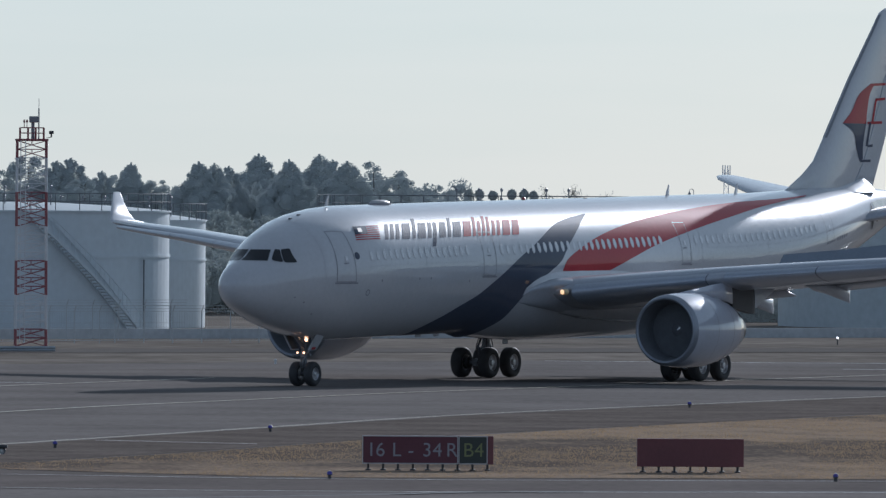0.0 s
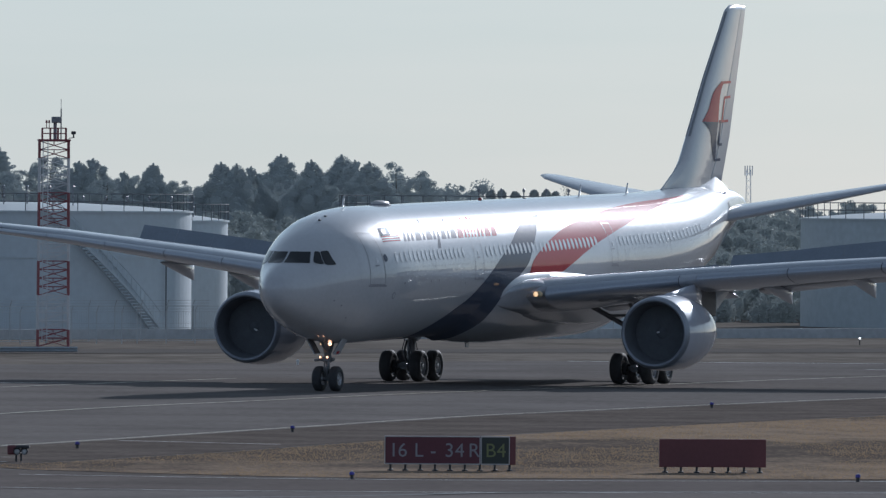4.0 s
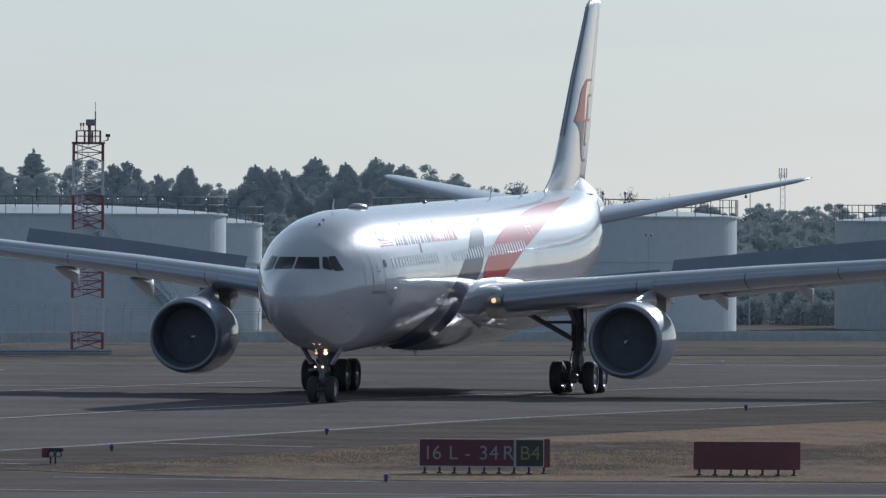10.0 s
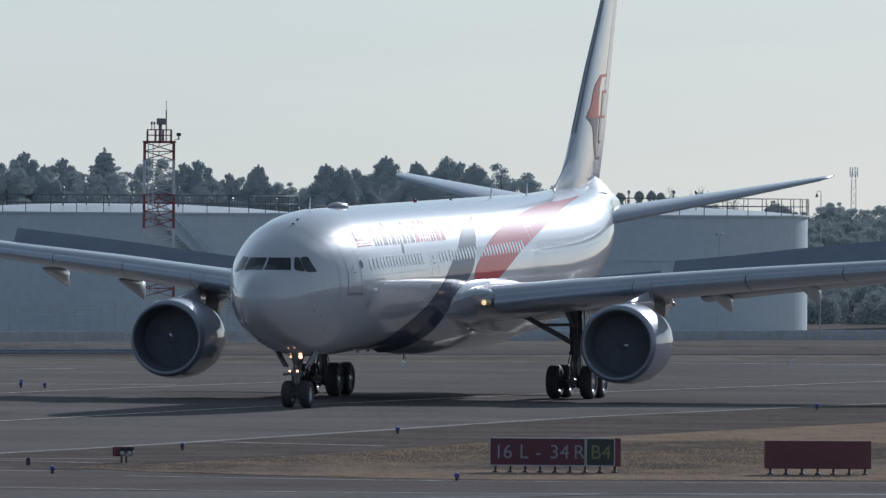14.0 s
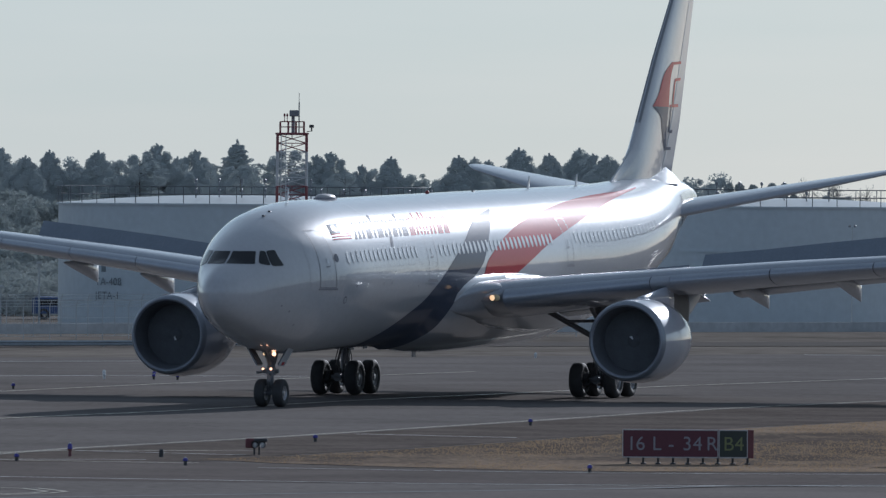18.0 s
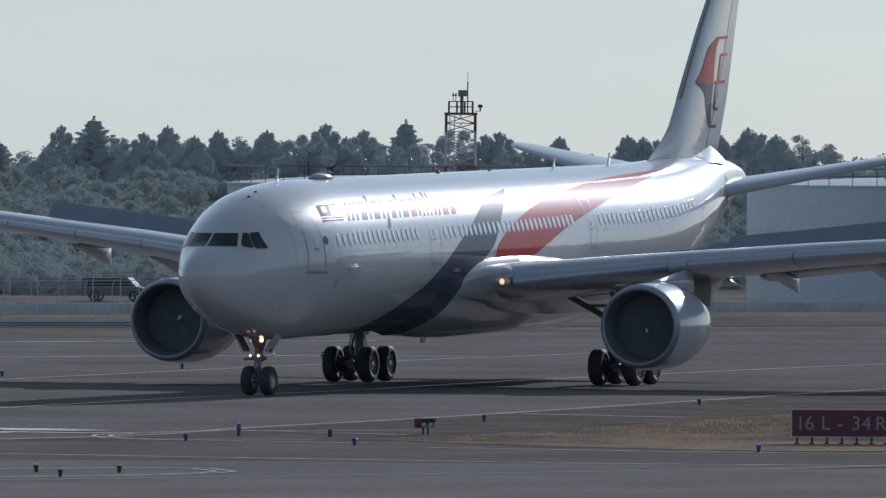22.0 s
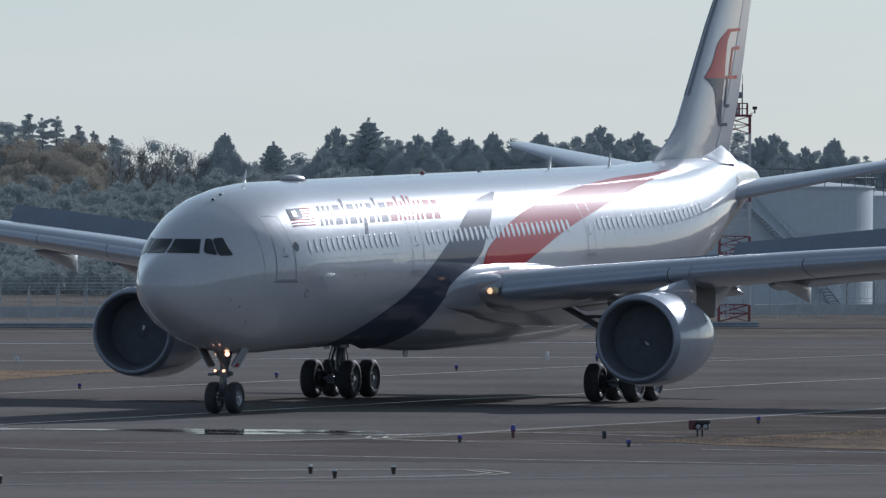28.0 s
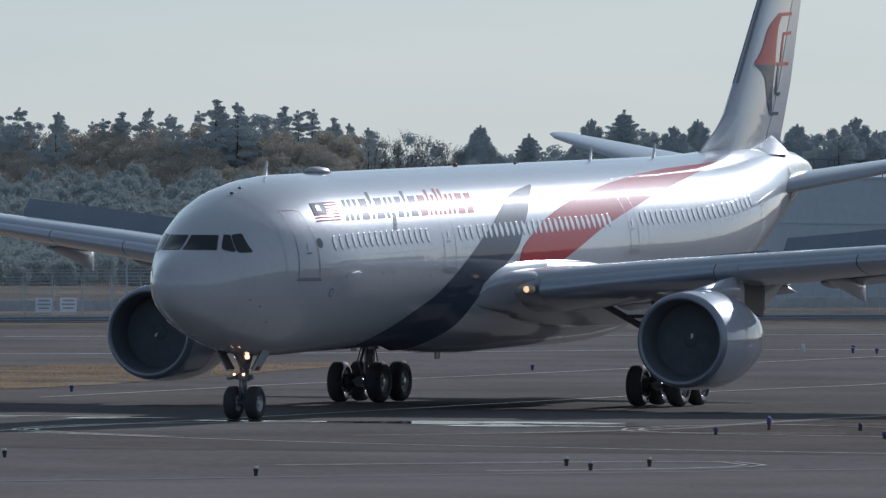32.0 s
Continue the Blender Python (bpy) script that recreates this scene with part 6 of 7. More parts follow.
# engines
FANS = []
for side in (1, -1):
    c = P3(21.75, side * 9.31, 2.33 + 0.3 * lean(side * 9.37))
    bm = bmesh.new()
    turned(bm, ((-0.28, 1.55), (-0.8, 1.61), (-1.7, 1.64), (-2.8, 1.62), (-3.8, 1.49), (-4.7, 1.29), (-5.3, 1.12), (-5.3, 1.04), (-4.6, 1.09)), 64, "x", c)
    eng = part("nacelle", bm, M_NACELLE, PLANE, "bluish grey engine nacelle", smooth=True)
    bm = bmesh.new()
    turned(bm, ((-0.28, 1.55), (-0.10, 1.49), (-0.02, 1.44), (0.0, 1.4), (-0.02, 1.37), (-0.08, 1.33)), 64, "x", c)
    part("intake_lip", bm, M_LIP, eng, "polished metal intake lip", smooth=True)
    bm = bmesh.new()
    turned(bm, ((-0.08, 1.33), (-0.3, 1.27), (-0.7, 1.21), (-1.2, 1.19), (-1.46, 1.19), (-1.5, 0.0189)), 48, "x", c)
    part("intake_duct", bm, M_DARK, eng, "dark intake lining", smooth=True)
    bm = bmesh.new()
    turned(bm, ((-4.6, 1.07), (-5.0, 0.898), (-5.6, 0.756), (-6.3, 0.68), (-6.3, 0.586), (-5.2, 0.586)), 40, "x", c)
    part("exhaust_nozzle", bm, M_METAL, eng, "brown metal exhaust nozzle", smooth=True)
    bm = bmesh.new()
    turned(bm, ((-5.4, 0.425), (-6.2, 0.378), (-7.0, 0.0473)), 24, "x", c)
    part("exhaust_cone", bm, M_METAL, eng, smooth=True)
    for sx in (-1.95, -3.6):
        bm = bmesh.new()
        r = {-1.95: 1.648, -3.6: 1.527}[sx]
        turned(bm, ((sx, r + 0.004), (sx - 0.03, r + 0.004)), 64, "x", c)
        part("cowl_seam", bm, M_SEAM, eng)
    # fan with spinner, turning on the engine axis
    hub = new("fan")
    hub.parent = PLANE
    hub.matrix_basis = Matrix.Translation(c + Vector((-1.15, 0, 0)))
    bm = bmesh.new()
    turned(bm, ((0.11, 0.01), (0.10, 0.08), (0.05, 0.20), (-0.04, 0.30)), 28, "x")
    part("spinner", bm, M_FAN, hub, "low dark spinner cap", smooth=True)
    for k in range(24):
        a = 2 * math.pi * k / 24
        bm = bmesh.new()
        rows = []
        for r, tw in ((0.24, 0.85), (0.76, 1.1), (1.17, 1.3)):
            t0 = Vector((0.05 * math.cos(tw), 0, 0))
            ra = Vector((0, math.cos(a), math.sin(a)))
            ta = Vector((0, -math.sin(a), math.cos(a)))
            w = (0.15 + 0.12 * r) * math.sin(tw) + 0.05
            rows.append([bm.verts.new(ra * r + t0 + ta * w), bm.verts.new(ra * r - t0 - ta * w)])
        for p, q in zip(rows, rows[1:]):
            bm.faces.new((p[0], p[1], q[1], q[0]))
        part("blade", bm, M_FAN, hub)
    bm = bmesh.new()
    rows = [[bm.verts.new((x + 0.012, r * math.cos(a), r * math.sin(a))) for a in (a0, a0 + da)] for x, r, a0, da in ((0.106, 0.065, 0.0, 0.5), (0.085, 0.125, 0.15, 0.55), (0.062, 0.18, 0.3, 0.5), (0.04, 0.225, 0.5, 0.35))]
    for p, q in zip(rows, rows[1:]):
        bm.faces.new((p[0], p[1], q[1], q[0]))
    part("spinner_mark", bm, M_NOTICE, hub, "white comma mark on the spinner")
    FANS.append((hub, hub.matrix_basis.copy()))
    # pylon: painted nose; rear blackened for shade under the wing, tail pale for sun
    for nm, mt, rows, lab in (("pylon", M_NACELLE, ((23.0, 3.8, 3.93, 0.05), (24.2, 3.75, 4.06, 0.10), (25.6, 3.7, 4.22, 0.14), (26.8, 3.6, 4.34, 0.16), (27.6, 3.4, 4.35, 0.17)), "engine pylon under the wing"),
                              ("shaded_pylon_rear", M_POST, ((27.6, 3.25, 4.35, 0.165), (28.6, 3.12, 4.35, 0.17), (29.5, 2.98, 4.32, 0.165), (29.75, 2.96, 4.3, 0.13)), "rear of the pylon, painted dark for the shade under the wing"),
                              ("sunlit_pylon_tail", M_WING, ((29.75, 3.2, 4.3, 0.15), (30.1, 3.34, 4.29, 0.15), (31.0, 3.72, 4.26, 0.13), (32.1, 4.17, 4.24, 0.07)), "tapering tail of the pylon, painted pale for its sunlit facet")):
        bm = bmesh.new()
        rings = []
        for s, zl, zh, w in rows:
            y = side * 9.37
            rings.append([P3(s, y - w, zl), P3(s, y - w, (zl + zh) / 2), P3(s, y - w * 0.6, zh), P3(s, y + w * 0.6, zh), P3(s, y + w, (zl + zh) / 2), P3(s, y + w, zl)])
        loft(bm, rings)
        part(nm, bm, mt, PLANE, lab, smooth=nm == "pylon")

# wheels
WHEELS = []


def wheel(x, y, r, w, outer):
    """Spins about its y axis; the hub shows on the outer side."""
    hub = new("wheel")
    hub.parent = PLANE
    hub.matrix_basis = Matrix.Translation((x, y, r))
    bm = bmesh.new()
    h = w / 2
    turned(bm, ((-h * 0.78, r * 0.52), (-h, r * 0.70), (-h * 0.97, r * 0.84), (-h * 0.75, r * 0.955), (-h * 0.42, r * 0.995), (h * 0.42, r * 0.995), (h * 0.75, r * 0.955), (h * 0.97, r * 0.84), (h, r * 0.70), (h * 0.78, r * 0.52)), 40, "y")
    part("tyre", bm, M_TYRE, hub, "black rubber tyre", smooth=True)
    bm = bmesh.new()
    for sg in (1, -1):
        turned(bm, ((sg * h * 0.80, r * 0.53), (sg * h * 0.70, r * 0.49), (sg * h * 0.42, r * 0.42), (sg * h * 0.42, r * 0.22), (sg * h * 0.80, r * 0.16), (sg * h * 0.84, 0.01)), 28, "y")
        for k in range(9):
            a = 2 * math.pi * k / 9
            rod(bm, (r * 0.32 * math.cos(a), sg * h * 0.40, r * 0.32 * math.sin(a)), (r * 0.32 * math.cos(a), sg * h * 0.52, r * 0.32 * math.sin(a)), 0.045, seg=6)
    part("rim", bm, M_RIM, hub, "grey metal wheel rim", smooth=False)
    WHEELS.append((hub, x, y, r))
    return hub


for side in (1, -1):
    wheel(0.0, side * 0.36, 0.525, 0.40, side)
MX = WHEEL_S - 32.05
for side in (1, -1):
    for dx in (0.99, -0.99):
        for dy in (0.70, -0.70):
            wheel(MX + dx, side * 5.34 + dy, 0.69, 0.52, dy)

# nose gear
bm = bmesh.new()
rod(bm, (0, 0, 0.45), (0, 0, 1.3), 0.085, seg=20)
rod(bm, (0, 0, 1.25), (0.1, 0, 2.55), 0.15, seg=20)
rod(bm, (0, -0.2, 0.525), (0, 0.2, 0.525), 0.10)
rod(bm, (0, 0, 1.22), (-0.02, 0, 1.36), 0.19, seg=20)
rod(bm, (0.04, 0, 1.7), (0.05, 0, 1.78), 0.18, seg=20)
part("nose_strut", bm, M_STEEL, PLANE, "grey nose-gear leg", smooth=False)
for a, b in (((0.12, 0, 0.6), (0.36, 0, 0.95)), ((0.36, 0, 0.95), (0.12, 0, 1.27))):
    bm = bmesh.new()
    for e in (0.09, -0.09):
        rod(bm, (a[0], e if a[2] < 0.9 else e * 0.3, a[2]), (b[0], e * 0.3 if a[2] < 0.9 else e, b[2]), 0.035)
    part("torque_link", bm, M_STEEL, PLANE)
bm = bmesh.new()
rod(bm, (0.05, 0, 1.55), (1.25, 0, 2.45), 0.07)
for e in (0.3, -0.3):
    rod(bm, (0.06, e * 0.35, 1.75), (0.25, e * 1.7, 2.45), 0.05)
    rod(bm, (-0.05, e * 0.4, 1.6), (-0.1, e * 1.1, 2.45), 0.03)
part("nose_brace", bm, M_STEEL, PLANE)
bm = bmesh.new()
rod(bm, (0.05, 0.30, 1.33), (0.05, -0.30, 1.33), 0.075)
rod(bm, (0.1, -0.28, 1.33), (0.1, -0.52, 1.28), 0.05)
rod(bm, (0.1, -0.50, 1.24), (0.1, -0.50, 1.34), 0.07)
box(bm, (-0.06, -0.16, 1.22), (0.16, 0.16, 1.46), 0.02)
part("steering_box", bm, M_STEEL, PLANE, "steering actuator across the leg")
for side in (1, -1):
    m = Matrix.Translation((0, side * 0.90, 2.29)) @ Matrix.Rotation(radians(-side * 30), 4, "X")
    bm = bmesh.new()
    box(bm, (-0.20, -0.02, -0.95), (0.48, 0.02, 0.0), 0.01)
    bmesh.ops.transform(bm, matrix=m, verts=bm.verts)
    door = part("gear_door", bm, M_WHITE, PLANE, "open white nose-gear door")
    bm = bmesh.new()
    box(bm, (-0.12, -side * 0.05 - 0.022, -0.92), (0.45, -side * 0.05 + 0.022, -0.03), 0.008)
    bmesh.ops.transform(bm, matrix=m, verts=bm.verts)
    part("door_lining", bm, M_DARK, door, "dark ribbed inner face")
    bm = bmesh.new()
    box(bm, (0.0, side * 0.022 - 0.004, -0.91), (0.3, side * 0.022 + 0.004, -0.78), 0.0)
    bmesh.ops.transform(bm, matrix=m, verts=bm.verts)
    part("door_mark", bm, M_RED, door, "red warning panel")
for y, z, r, m_ in ((0.16, 1.98, 0.07, M_LAMP), (-0.22, 1.98, 0.05, M_LAMP_SOFT), (0.16, 2.14, 0.04, M_LAMP), (-0.27, 1.42, 0.038, M_LAMP), (0.04, 1.42, 0.042, M_LAMP)):
    bm = bmesh.new()
    turned(bm, ((0.0, r * 1.15), (0.05, r * 1.1), (0.05, r), (0.09, r * 0.6), (0.10, 0.005)), 14, "x", (0.16, y, z))
    part("taxi_lamp", bm, m_, PLANE, "lit taxi lamp", smooth=True)
    bm = bmesh.new()
    turned(bm, ((0.05, r * 1.2), (-0.1, r * 0.9), (-0.12, 0.01)), 14, "x", (0.15, y, z))
    part("lamp_housing", bm, M_STEEL, PLANE)
for y in (-0.12, 0.22):
    bm = bmesh.new()
    turned(bm, ((0.0, 0.03), (0.03, 0.005)), 8, "x", (1.5, y, 2.36))
    part("marker_lamp", bm, M_LAMP, PLANE)

# main gear
for side in (1, -1):
    y = side * 5.34
    bm = bmesh.new()
    rod(bm, (MX, y, 0.75), (MX, y, 1.9), 0.19, seg=20)
    rod(bm, (MX, y, 1.8), (MX + 0.05, y - side * 0.1, 4.15), 0.27, seg=20)
    rod(bm, (MX, y, 1.78), (MX, y, 1.92), 0.33, seg=20)
    rod(bm, (MX, y, 2.55), (MX + 0.02, y - side * 0.03, 2.68), 0.32, seg=20)
    part("main_strut", bm, M_STEEL, PLANE, "thick grey main-gear leg")
    bm = bmesh.new()
    rod(bm, (MX + 1.05, y, 0.69), (MX - 1.05, y, 0.69), 0.17, seg=16)
    for dx in (0.99, -0.99):
        rod(bm, (MX + dx, y - 0.75, 0.69), (MX + dx, y + 0.75, 0.69), 0.09)
    box(bm, (MX - 0.3, y - 0.24, 0.55), (MX + 0.3, y + 0.24, 0.98), 0.06)
    part("bogie", bm, M_STEEL, PLANE, "four-wheel bogie beam")
    for dx in (0.99, -0.99):
        for e in (0.37, -0.37):
            bm = bmesh.new()
            turned(bm, ((-0.11, 0.10), (-0.11, 0.27), (0.10, 0.29), (0.10, 0.10)), 24, "y", (MX + dx, y + e, 0.69))
            for k in range(6):
                a = 2 * math.pi * k / 6
                rod(bm, (MX + dx + 0.2 * math.cos(a), y + e - 0.15 * (1 if e > 0 else -1), 0.69 + 0.2 * math.sin(a)), (MX + dx + 0.2 * math.cos(a), y + e, 0.69 + 0.2 * math.sin(a)), 0.045, seg=8)
            part("brake", bm, M_TYRE, PLANE, "dark disc brake between the wheels")
    for a, b in (((0.22, 0.86), (0.62, 1.28)), ((0.62, 1.28), (0.22, 1.82))):
        bm = bmesh.new()
        for e in (0.12, -0.12):
            rod(bm, (MX + a[0], y + e, a[1]), (MX + b[0], y + e, b[1]), 0.05)
        part("main_link", bm, M_STEEL, PLANE, "folding torque link")
    bm = bmesh.new()
    rod(bm, (MX - 0.85, y, 0.80), (MX - 0.15, y, 1.75), 0.06)
    part("pitch_trimmer", bm, M_STEEL, PLANE)
    bm = bmesh.new()
    rod(bm, (MX, y - side * 0.1, 2.2), (MX + 0.4, y - side * 2.6, 3.6), 0.11)
    part("side_stay", bm, M_STEEL, PLANE, "slanted side stay of the main gear")
    bm = bmesh.new()
    rod(bm, (MX + 0.05, y - side * 0.2, 3.0), (MX + 0.3, y - side * 1.35, 2.98), 0.06)
    part("lock_link", bm, M_STEEL, PLANE)
    bm = bmesh.new()
    rod(bm, (MX, y, 2.6), (MX + 1.5, y - side * 0.4, 4.1), 0.08)
    part("drag_stay", bm, M_STEEL, PLANE)
    bm = bmesh.new()
    box(bm, (MX - 0.5, y + side * 0.36, 2.1), (MX + 0.4, y + side * 0.42, 3.7), 0.02)
    part("leg_door", bm, M_WHITE, PLANE, "narrow white main-gear door")
    for k, (dx, e) in enumerate(((0.22, -0.20), (0.26, -0.08), (0.25, 0.05), (0.2, 0.17), (-0.2, 0.1), (-0.22, -0.1))):
        bm = bmesh.new()
        pts = [Vector((MX + dx * 1.3, y + e, 0.85)), Vector((MX + dx * 1.9, y + e * 1.4, 1.35)), Vector((MX + dx * 1.3, y + e, 1.9)), Vector((MX + dx * 1.45, y + e * 0.8, 2.9))]
        loft(bm, [[p + Vector((0.022 * math.cos(a), 0.022 * math.sin(a), 0)) for a in [2 * math.pi * i / 6 for i in range(6)]] for p in curve_points(pts, 0.12)])
        part("hose", bm, M_POST, PLANE)


# ---- guidance signs on the grass ----
def sign_legs(parent, width, n, z):
    for i in range(n):
        x = -width / 2 + 0.18 + (width - 0.36) * i / (n - 1)
        bm = bmesh.new()
        rod(bm, (x, 0.1, 0), (x, 0.1, z + 0.03), 0.035, seg=8)
        turned(bm, ((0.0, 0.09), (0.04, 0.09), (0.06, 0.04)), 10, "z", (x, 0.1, 0))
        part("leg", bm, M_POST, parent)


sign = thing("runway_sign", pose(-0.40, 338.4, 0.03, 0, 0, 0), "red runway holding sign with black and yellow panel beside it", "sign")
W = 3.93
bm = bmesh.new()
box(bm, (-W / 2, 0.0, 0.20), (W / 2, 0.24, 1.05), 0.015)
part("cabinet", bm, M_BACK, sign)
for x0, x1, m_ in ((-W / 2 + 0.03, 0.88, M_SIGN_RED), (0.95, 1.76, M_SIGN_BLACK)):
    bm = bmesh.new()
    box(bm, (x0, -0.012, 0.235), (x1, -0.003, 1.015))
    part("face", bm, m_, sign)
    for lo, hi in (((x0 - 0.025, -0.03, 0.20), (x1 + 0.025, -0.004, 0.232)), ((x0 - 0.025, -0.03, 1.018), (x1 + 0.025, -0.004, 1.05)), ((x0 - 0.03, -0.03, 0.233), (x0 - 0.002, -0.004, 1.017)), ((x1 + 0.002, -0.03, 0.233), (x1 + 0.03, -0.004, 1.017))):
        bm = bmesh.new()
        box(bm, lo, hi, 0.004)
        part("frame", bm, M_FRAME, sign)
for ch, x in (("1", -1.84), ("6", -1.57), ("L", -1.08), ("-", -0.60), ("3", -0.17), ("4", 0.14), ("R", 0.54)):
    letters(ch, 0.59, M_SIGN_WHITE, "character", sign, pose(x, -0.016, 0.43, 90, 0, 0), "white sign character")
for ch, x in (("B", 1.05), ("4", 1.39)):
    letters(ch, 0.59, M_SIGN_YELLOW, "character", sign, pose(x, -0.016, 0.43, 90, 0, 0), "yellow sign character")
sign_legs(sign, W, 9, 0.2)

sign2 = thing("sign_back", pose(7.46, 338.0, 0.03, 0, 0, 3), "plain dark red back of another guidance sign", "sign")
bm = bmesh.new()
box(bm, (-1.6, 0.0, 0.18), (1.6, 0.26, 1.02), 0.015)
part("cabinet", bm, M_BACK, sign2)
sign_legs(sign2, 3.2, 7, 0.2)


# ---- taxiway lights ----
def taxi_light(x, y, dome, label, base_m, tall=0.23):
    t = thing("taxiway_light", pose(x, y, 0.03), label, "light", "taxiway lights")
    bm = bmesh.new()
    turned(bm, ((0, 0.055), (tall * 0.45, 0.05), (tall * 0.47, 0.075), (tall * 0.56, 0.08)), 14, "z")
    part("stem", bm, base_m, t)
    bm = bmesh.new()
    turned(bm, ((tall * 0.56, 0.076), (tall * 0.80, 0.078), (tall * 0.93, 0.06), (tall, 0.005)), 14, "z")
    part("dome", bm, dome, t, smooth=True)
    bm = bmesh.new()
    turned(bm, ((tall * 0.985, 0.03), (tall * 1.06, 0.026), (tall * 1.08, 0.004)), 10, "z")
    part("cap", bm, M_CLEAR, t)
    return t


def dark_light(x, y, label, base_m, tall):
    t = thing("taxiway_light", pose(x, y, 0.03), label, "light", "taxiway lights")
    bm = bmesh.new()
    turned(bm, ((0, 0.05), (tall * 0.35, 0.055), (tall * 0.72, 0.075), (tall * 0.75, 0.06)), 14, "z")
    part("stem", bm, base_m, t)
    bm = bmesh.new()
    turned(bm, ((tall * 0.75, 0.058), (tall * 0.92, 0.05), (tall, 0.005)), 12, "z")
    part("dome", bm, M_CLEAR, t, smooth=True)
    return t


BLUE_AT = ((-5.91, 390.3), (-3.24, 328.4), (-12.45, 364.2), (9.61, 437.8), (-15.23, 333.4), (-20.45, 337.2), (-27.46, 450.2), (-22.97, 473.3), (-21.93, 472.4), (-38.65, 408.8), (-33.27, 432.1), (-23.25, 479.4), (-46.0, 389.3), (11.5, 329.2))
for x, y in BLUE_AT:
    taxi_light(x, y, M_BLUE, "blue-domed taxiway edge light on a short stem", M_POST)
for x, y in ((-7.89, 536), (-25.08, 473.9), (-25.48, 481.2), (-46.15, 460.6), (10.86, 549.3)):
    taxi_light(x, y, M_CLEAR, "clear runway edge light on a short stem", M_TW_WHITE, 0.24)
for x, y in ((-22.39, 302.9), (-21.45, 298.9), (-20.16, 303.0), (-38.11, 307), (-29.63, 291.6)):
    dark_light(x, y, "dark-bodied taxiway light with a clear top", M_BARK, 0.26)
taxi_light(-19.19, 343.1, M_BLUE, "blue taxiway light on a taller reddish stem", M_BACK, 0.40)
stub = thing("marker_post", pose(-16.41, 343.1, 0.03), "short dark marker post", "post")
bm = bmesh.new()
turned(bm, ((0, 0.07), (0.2, 0.07), (0.24, 0.05), (0.25, 0.005)), 12, "z")
part("body", bm, M_POST, stub)

# runway guard light: red housing with two hooded lamps
rg = thing("guard_light", pose(-13.68, 346.8, 0.03, 0, 0, 0), "red-backed runway guard light with two dark hooded lamps", "light")
bm = bmesh.new()
box(bm, (-0.33, 0.0, 0.20), (0.05, 0.12, 0.50), 0.05)
part("back_board", bm, M_BACK, rg, "red rounded board")
for k in (-0.02, 0.20):
    bm = bmesh.new()
    turned(bm, ((-0.16, 0.115), (-0.02, 0.12), (0.16, 0.10)), 16, "y", (k, -0.05, 0.32))
    turned(bm, ((-0.03, 0.115), (-0.03, 0.005)), 16, "y", (k, -0.05, 0.32))
    part("lamp_hood", bm, M_POST, rg)
    bm = bmesh.new()
    turned(bm, ((-0.06, 0.085), (-0.075, 0.05), (-0.08, 0.005)), 14, "y", (k, -0.05, 0.30))
    part("lens", bm, M_CLEAR, rg)
bm = bmesh.new()
box(bm, (-0.05, -0.18, 0.40), (0.36, 0.02, 0.50), 0.02)
part("visor", bm, M_POST, rg)
for k in (-0.05, 0.1):
    bm = bmesh.new()
    rod(bm, (k, 0.03, 0), (k, 0.03, 0.24), 0.03, seg=7)
    part("leg", bm, M_POST, rg)


# ---- parked service vehicles far off by the fence ----
def van(x, y, turn, length, tall, body_m, label):
    v = thing("van", pose(x, y, 0.0, 0, 0, turn), label, "vehicle")
    hw = 0.85
    prof = ((-length / 2, 0.35), (-length / 2, tall * 0.92), (-length / 2 + 0.2, tall), (length * 0.22, tall), (length * 0.36, tall * 0.62), (length / 2, tall * 0.52), (length / 2, 0.35))
    bm = bmesh.new()
    loft(bm, [[Vector((a, k, b)) for a, b in prof] for k in (-hw, hw)])
    part("body", bm, body_m, v)
    for k in (-hw - 0.006, hw + 0.006):
        bm = bmesh.new()
        bm.faces.new([bm.verts.new((a, k, b)) for a, b in ((-length * 0.4, tall * 0.62), (-length * 0.4, tall * 0.9), (length * 0.2, tall * 0.9), (length * 0.3, tall * 0.62))])
        part("window", bm, M_GLASS, v)
    for a in (-length * 0.3, length * 0.32):
        for k in (-hw + 0.05, hw - 0.05):
            bm = bmesh.new()
            turned(bm, ((-0.1, 0.2), (-0.1, 0.33), (0.1, 0.33), (0.1, 0.2)), 16, "y", (a, k, 0.33))
            part("wheel", bm, M_TYRE, v)
    return v


van(-37.9, 668, 0, 3.4, 1.35, mat("blue_car_paint", (0.08, 0.12, 0.25), 0.6, spec=0.2), "blue parked van behind the fence")

van(-43.9, 656, -6, 3.8, 1.4, mat("grey_car_paint", (0.16, 0.17, 0.19), 0.7, 0.0, 0.05, 1, 8, spec=0.15), "grey parked van behind the fence")


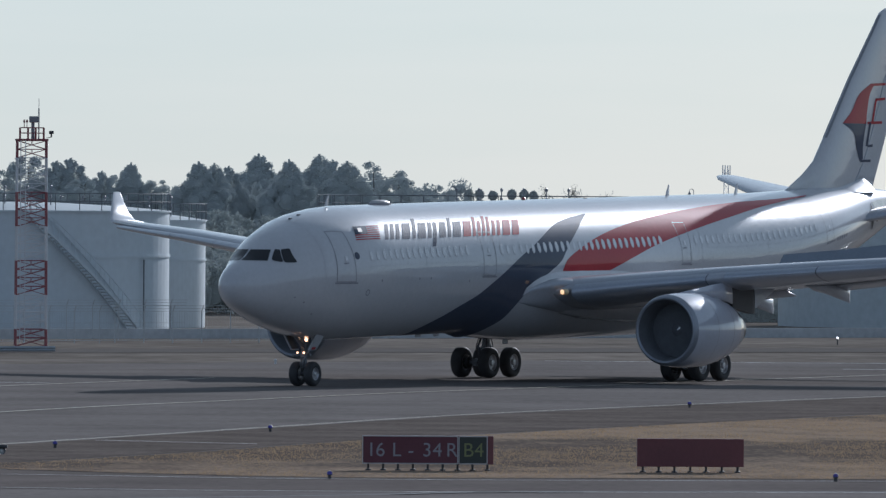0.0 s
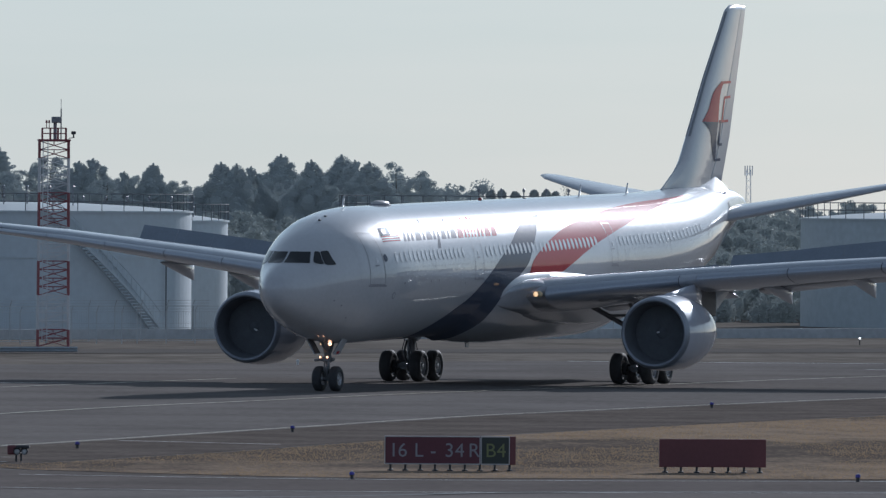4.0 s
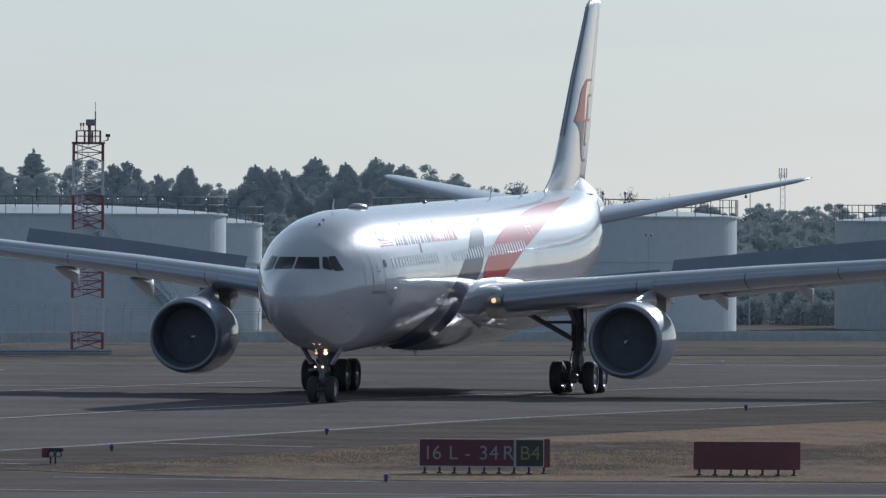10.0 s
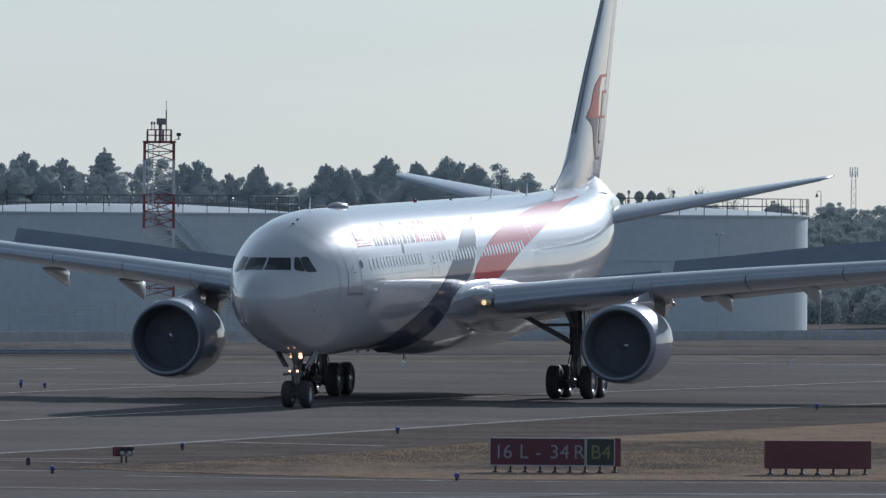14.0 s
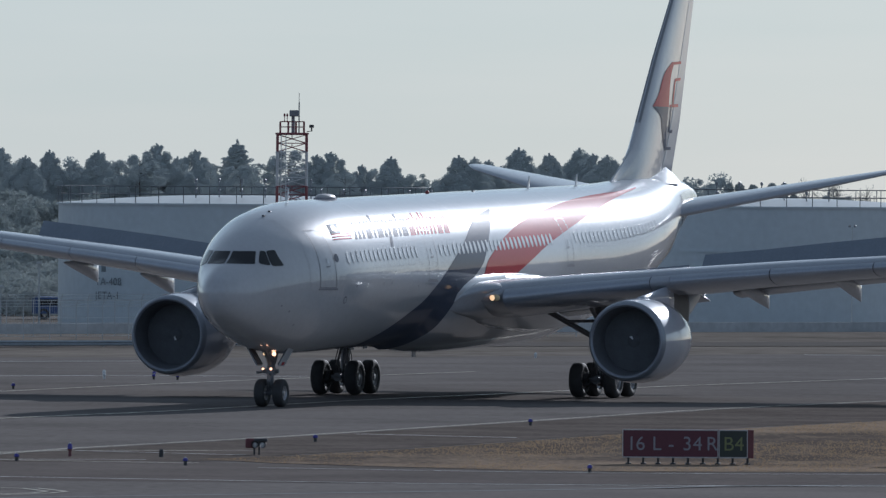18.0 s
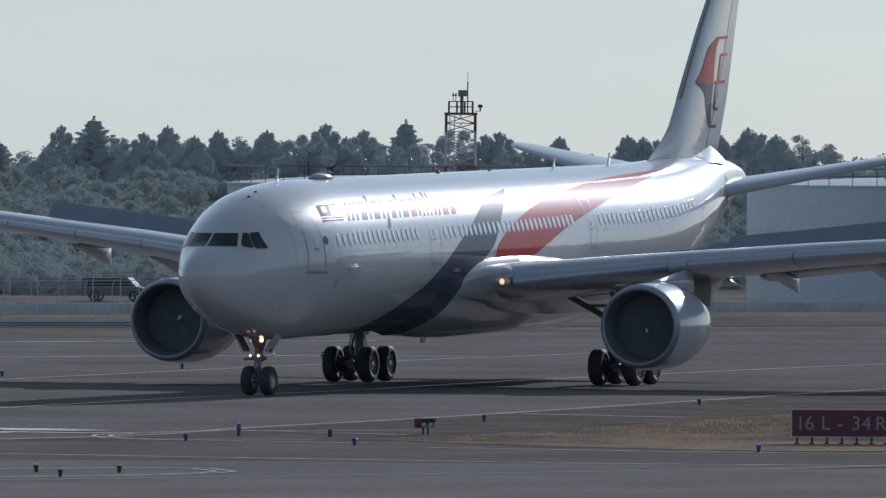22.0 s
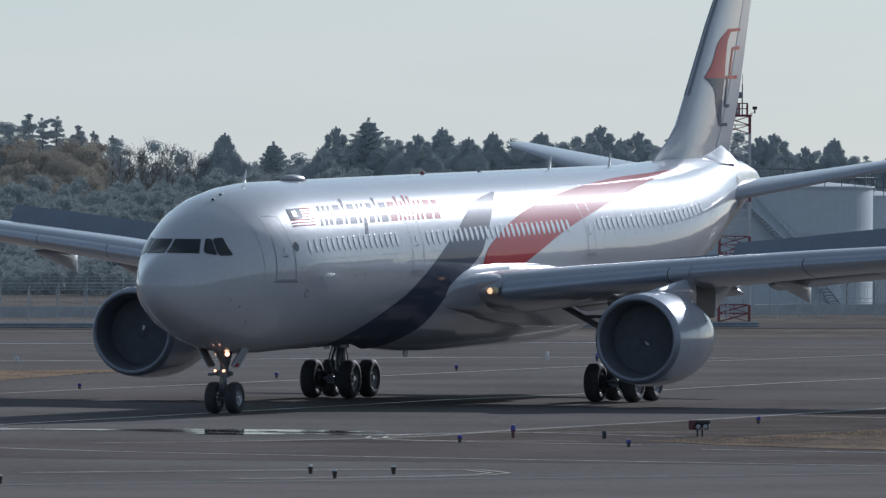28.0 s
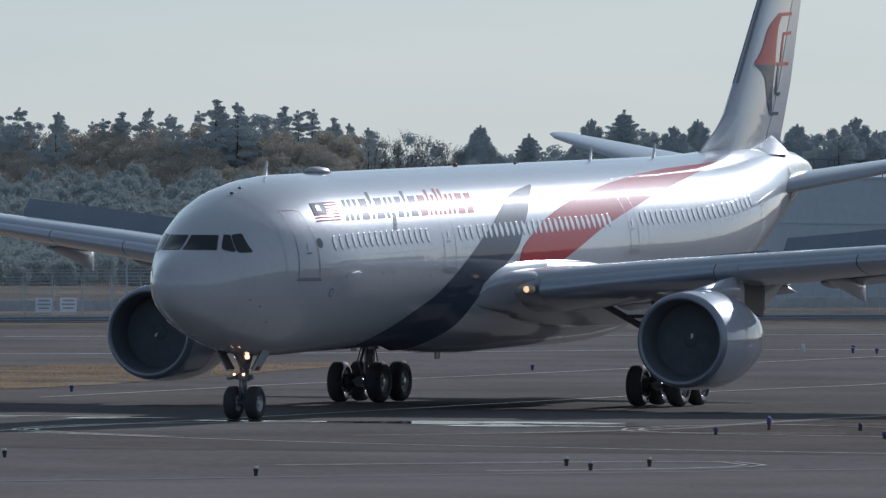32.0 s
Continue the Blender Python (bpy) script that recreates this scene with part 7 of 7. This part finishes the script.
# ---- what moves: the aeroplane taxis, its wheels roll and its fans turn ----
# seconds, place of the nose wheel, degrees by which the nose points away from the eye's side
TAXI_ROWS = (
    (0, -5.84, 482.73, -29.44), (0.5, -5.86, 481.40, -28.20), (1, -5.87, 480.07, -26.90),
    (1.5, -5.88, 478.71, -25.59), (2, -5.86, 477.33, -24.26), (2.5, -5.81, 475.92, -22.93),
    (3, -5.75, 474.47, -21.63), (3.5, -5.71, 472.99, -20.41), (5.5, -5.67, 466.89, -16.15),
    (6, -5.70, 465.32, -15.29), (9.2, -5.70, 465.32, -15.29), (9.3, -6.63, 454.61, -12.04),
    (9.5, -6.74, 453.95, -11.97), (10, -7.03, 452.31, -11.79), (10.5, -7.38, 450.64, -11.76),
    (11, -7.75, 448.96, -11.77), (11.5, -8.12, 447.26, -11.85), (12, -8.55, 445.53, -11.99),
    (12.5, -9.02, 443.76, -12.19), (13, -9.51, 441.96, -12.42), (13.5, -10.01, 440.10, -12.60),
    (14, -10.53, 438.20, -12.85), (14.5, -11.12, 436.26, -13.19), (16.5, -13.90, 428.31, -15.15),
    (17, -14.65, 426.30, -15.58), (17.5, -15.38, 424.28, -15.91), (18, -16.09, 422.24, -16.20),
    (18.5, -16.82, 420.19, -16.46), (19, -17.57, 418.12, -16.77), (19.5, -18.33, 416.05, -17.00),
    (20, -19.09, 413.94, -17.18), (20.5, -19.82, 411.81, -17.28), (21, -20.53, 409.66, -17.34),
    (21.5, -21.24, 407.47, -17.34), (22, -21.95, 405.23, -17.28), (22.5, -22.66, 402.96, -17.25),
    (23, -23.38, 400.65, -17.25), (23.5, -24.13, 398.31, -17.22), (24, -24.86, 395.94, -17.20),
    (24.5, -25.60, 393.53, -17.19), (25, -26.35, 391.08, -17.15), (25.5, -27.09, 388.60, -17.10),
    (27.5, -29.96, 378.57, -16.52), (28, -30.69, 376.02, -16.37), (28.5, -31.43, 373.42, -16.29),
    (29, -32.20, 370.79, -16.22), (29.5, -32.94, 368.15, -16.12), (30, -33.65, 365.50, -15.93),
    (30.5, -34.35, 362.83, -15.75), (31, -35.05, 360.13, -15.58), (31.5, -35.75, 357.42, -15.46),
    (32, -36.42, 354.71, -15.41),
)

# shrunk about the eye, body raised, to fit the camera's view; gear stays grounded
VIEW_FIT = 1 / 1.0085
PLANE.scale = (VIEW_FIT, VIEW_FIT, VIEW_FIT)
BODY_RAISE = Matrix.Translation((0, 0, 0.073))
GEAR = ("wheel", "nose_strut", "nose_brace", "steering_box", "torque_link", "taxi_lamp", "lamp_housing", "main_strut", "bogie", "brake", "main_link", "pitch_trimmer", "side_stay", "lock_link", "drag_stay", "hose")
for ob in PLANE.children:
    if ob.name.split(".")[0] not in GEAR:
        ob.matrix_basis = BODY_RAISE @ ob.matrix_basis
FANS = [(hub, BODY_RAISE @ m) for hub, m in FANS]


def motions():
    walk(PLANE, [(t, pose(x * VIEW_FIT, y * VIEW_FIT, 0.03, 0, 0, turn - 90)) for t, x, y, turn in TAXI_ROWS])
    # distance rolled, from the taxi rows
    ts = [r[0] for r in TAXI_ROWS]
    roll = [0.0]
    for a, b in zip(TAXI_ROWS, TAXI_ROWS[1:]):
        roll.append(roll[-1] + min(math.hypot(b[1] - a[1], b[2] - a[2]), 6.0 * (b[0] - a[0])))
    grid = [0.1 * i for i in range(321)]
    for hub, x, y, r in WHEELS:
        walk(hub, [(t, pose(x, y, r, 0, math.degrees(float(np.interp(t, ts, roll)) / r) % 360, 0)) for t in grid])
    for k, (hub, m) in enumerate(FANS):
        walk(hub, [(0.2 * i, m @ pose(0, 0, 0, (61 * i + 140 * k) % 360, 0, 0)) for i in range(161)])


motions()
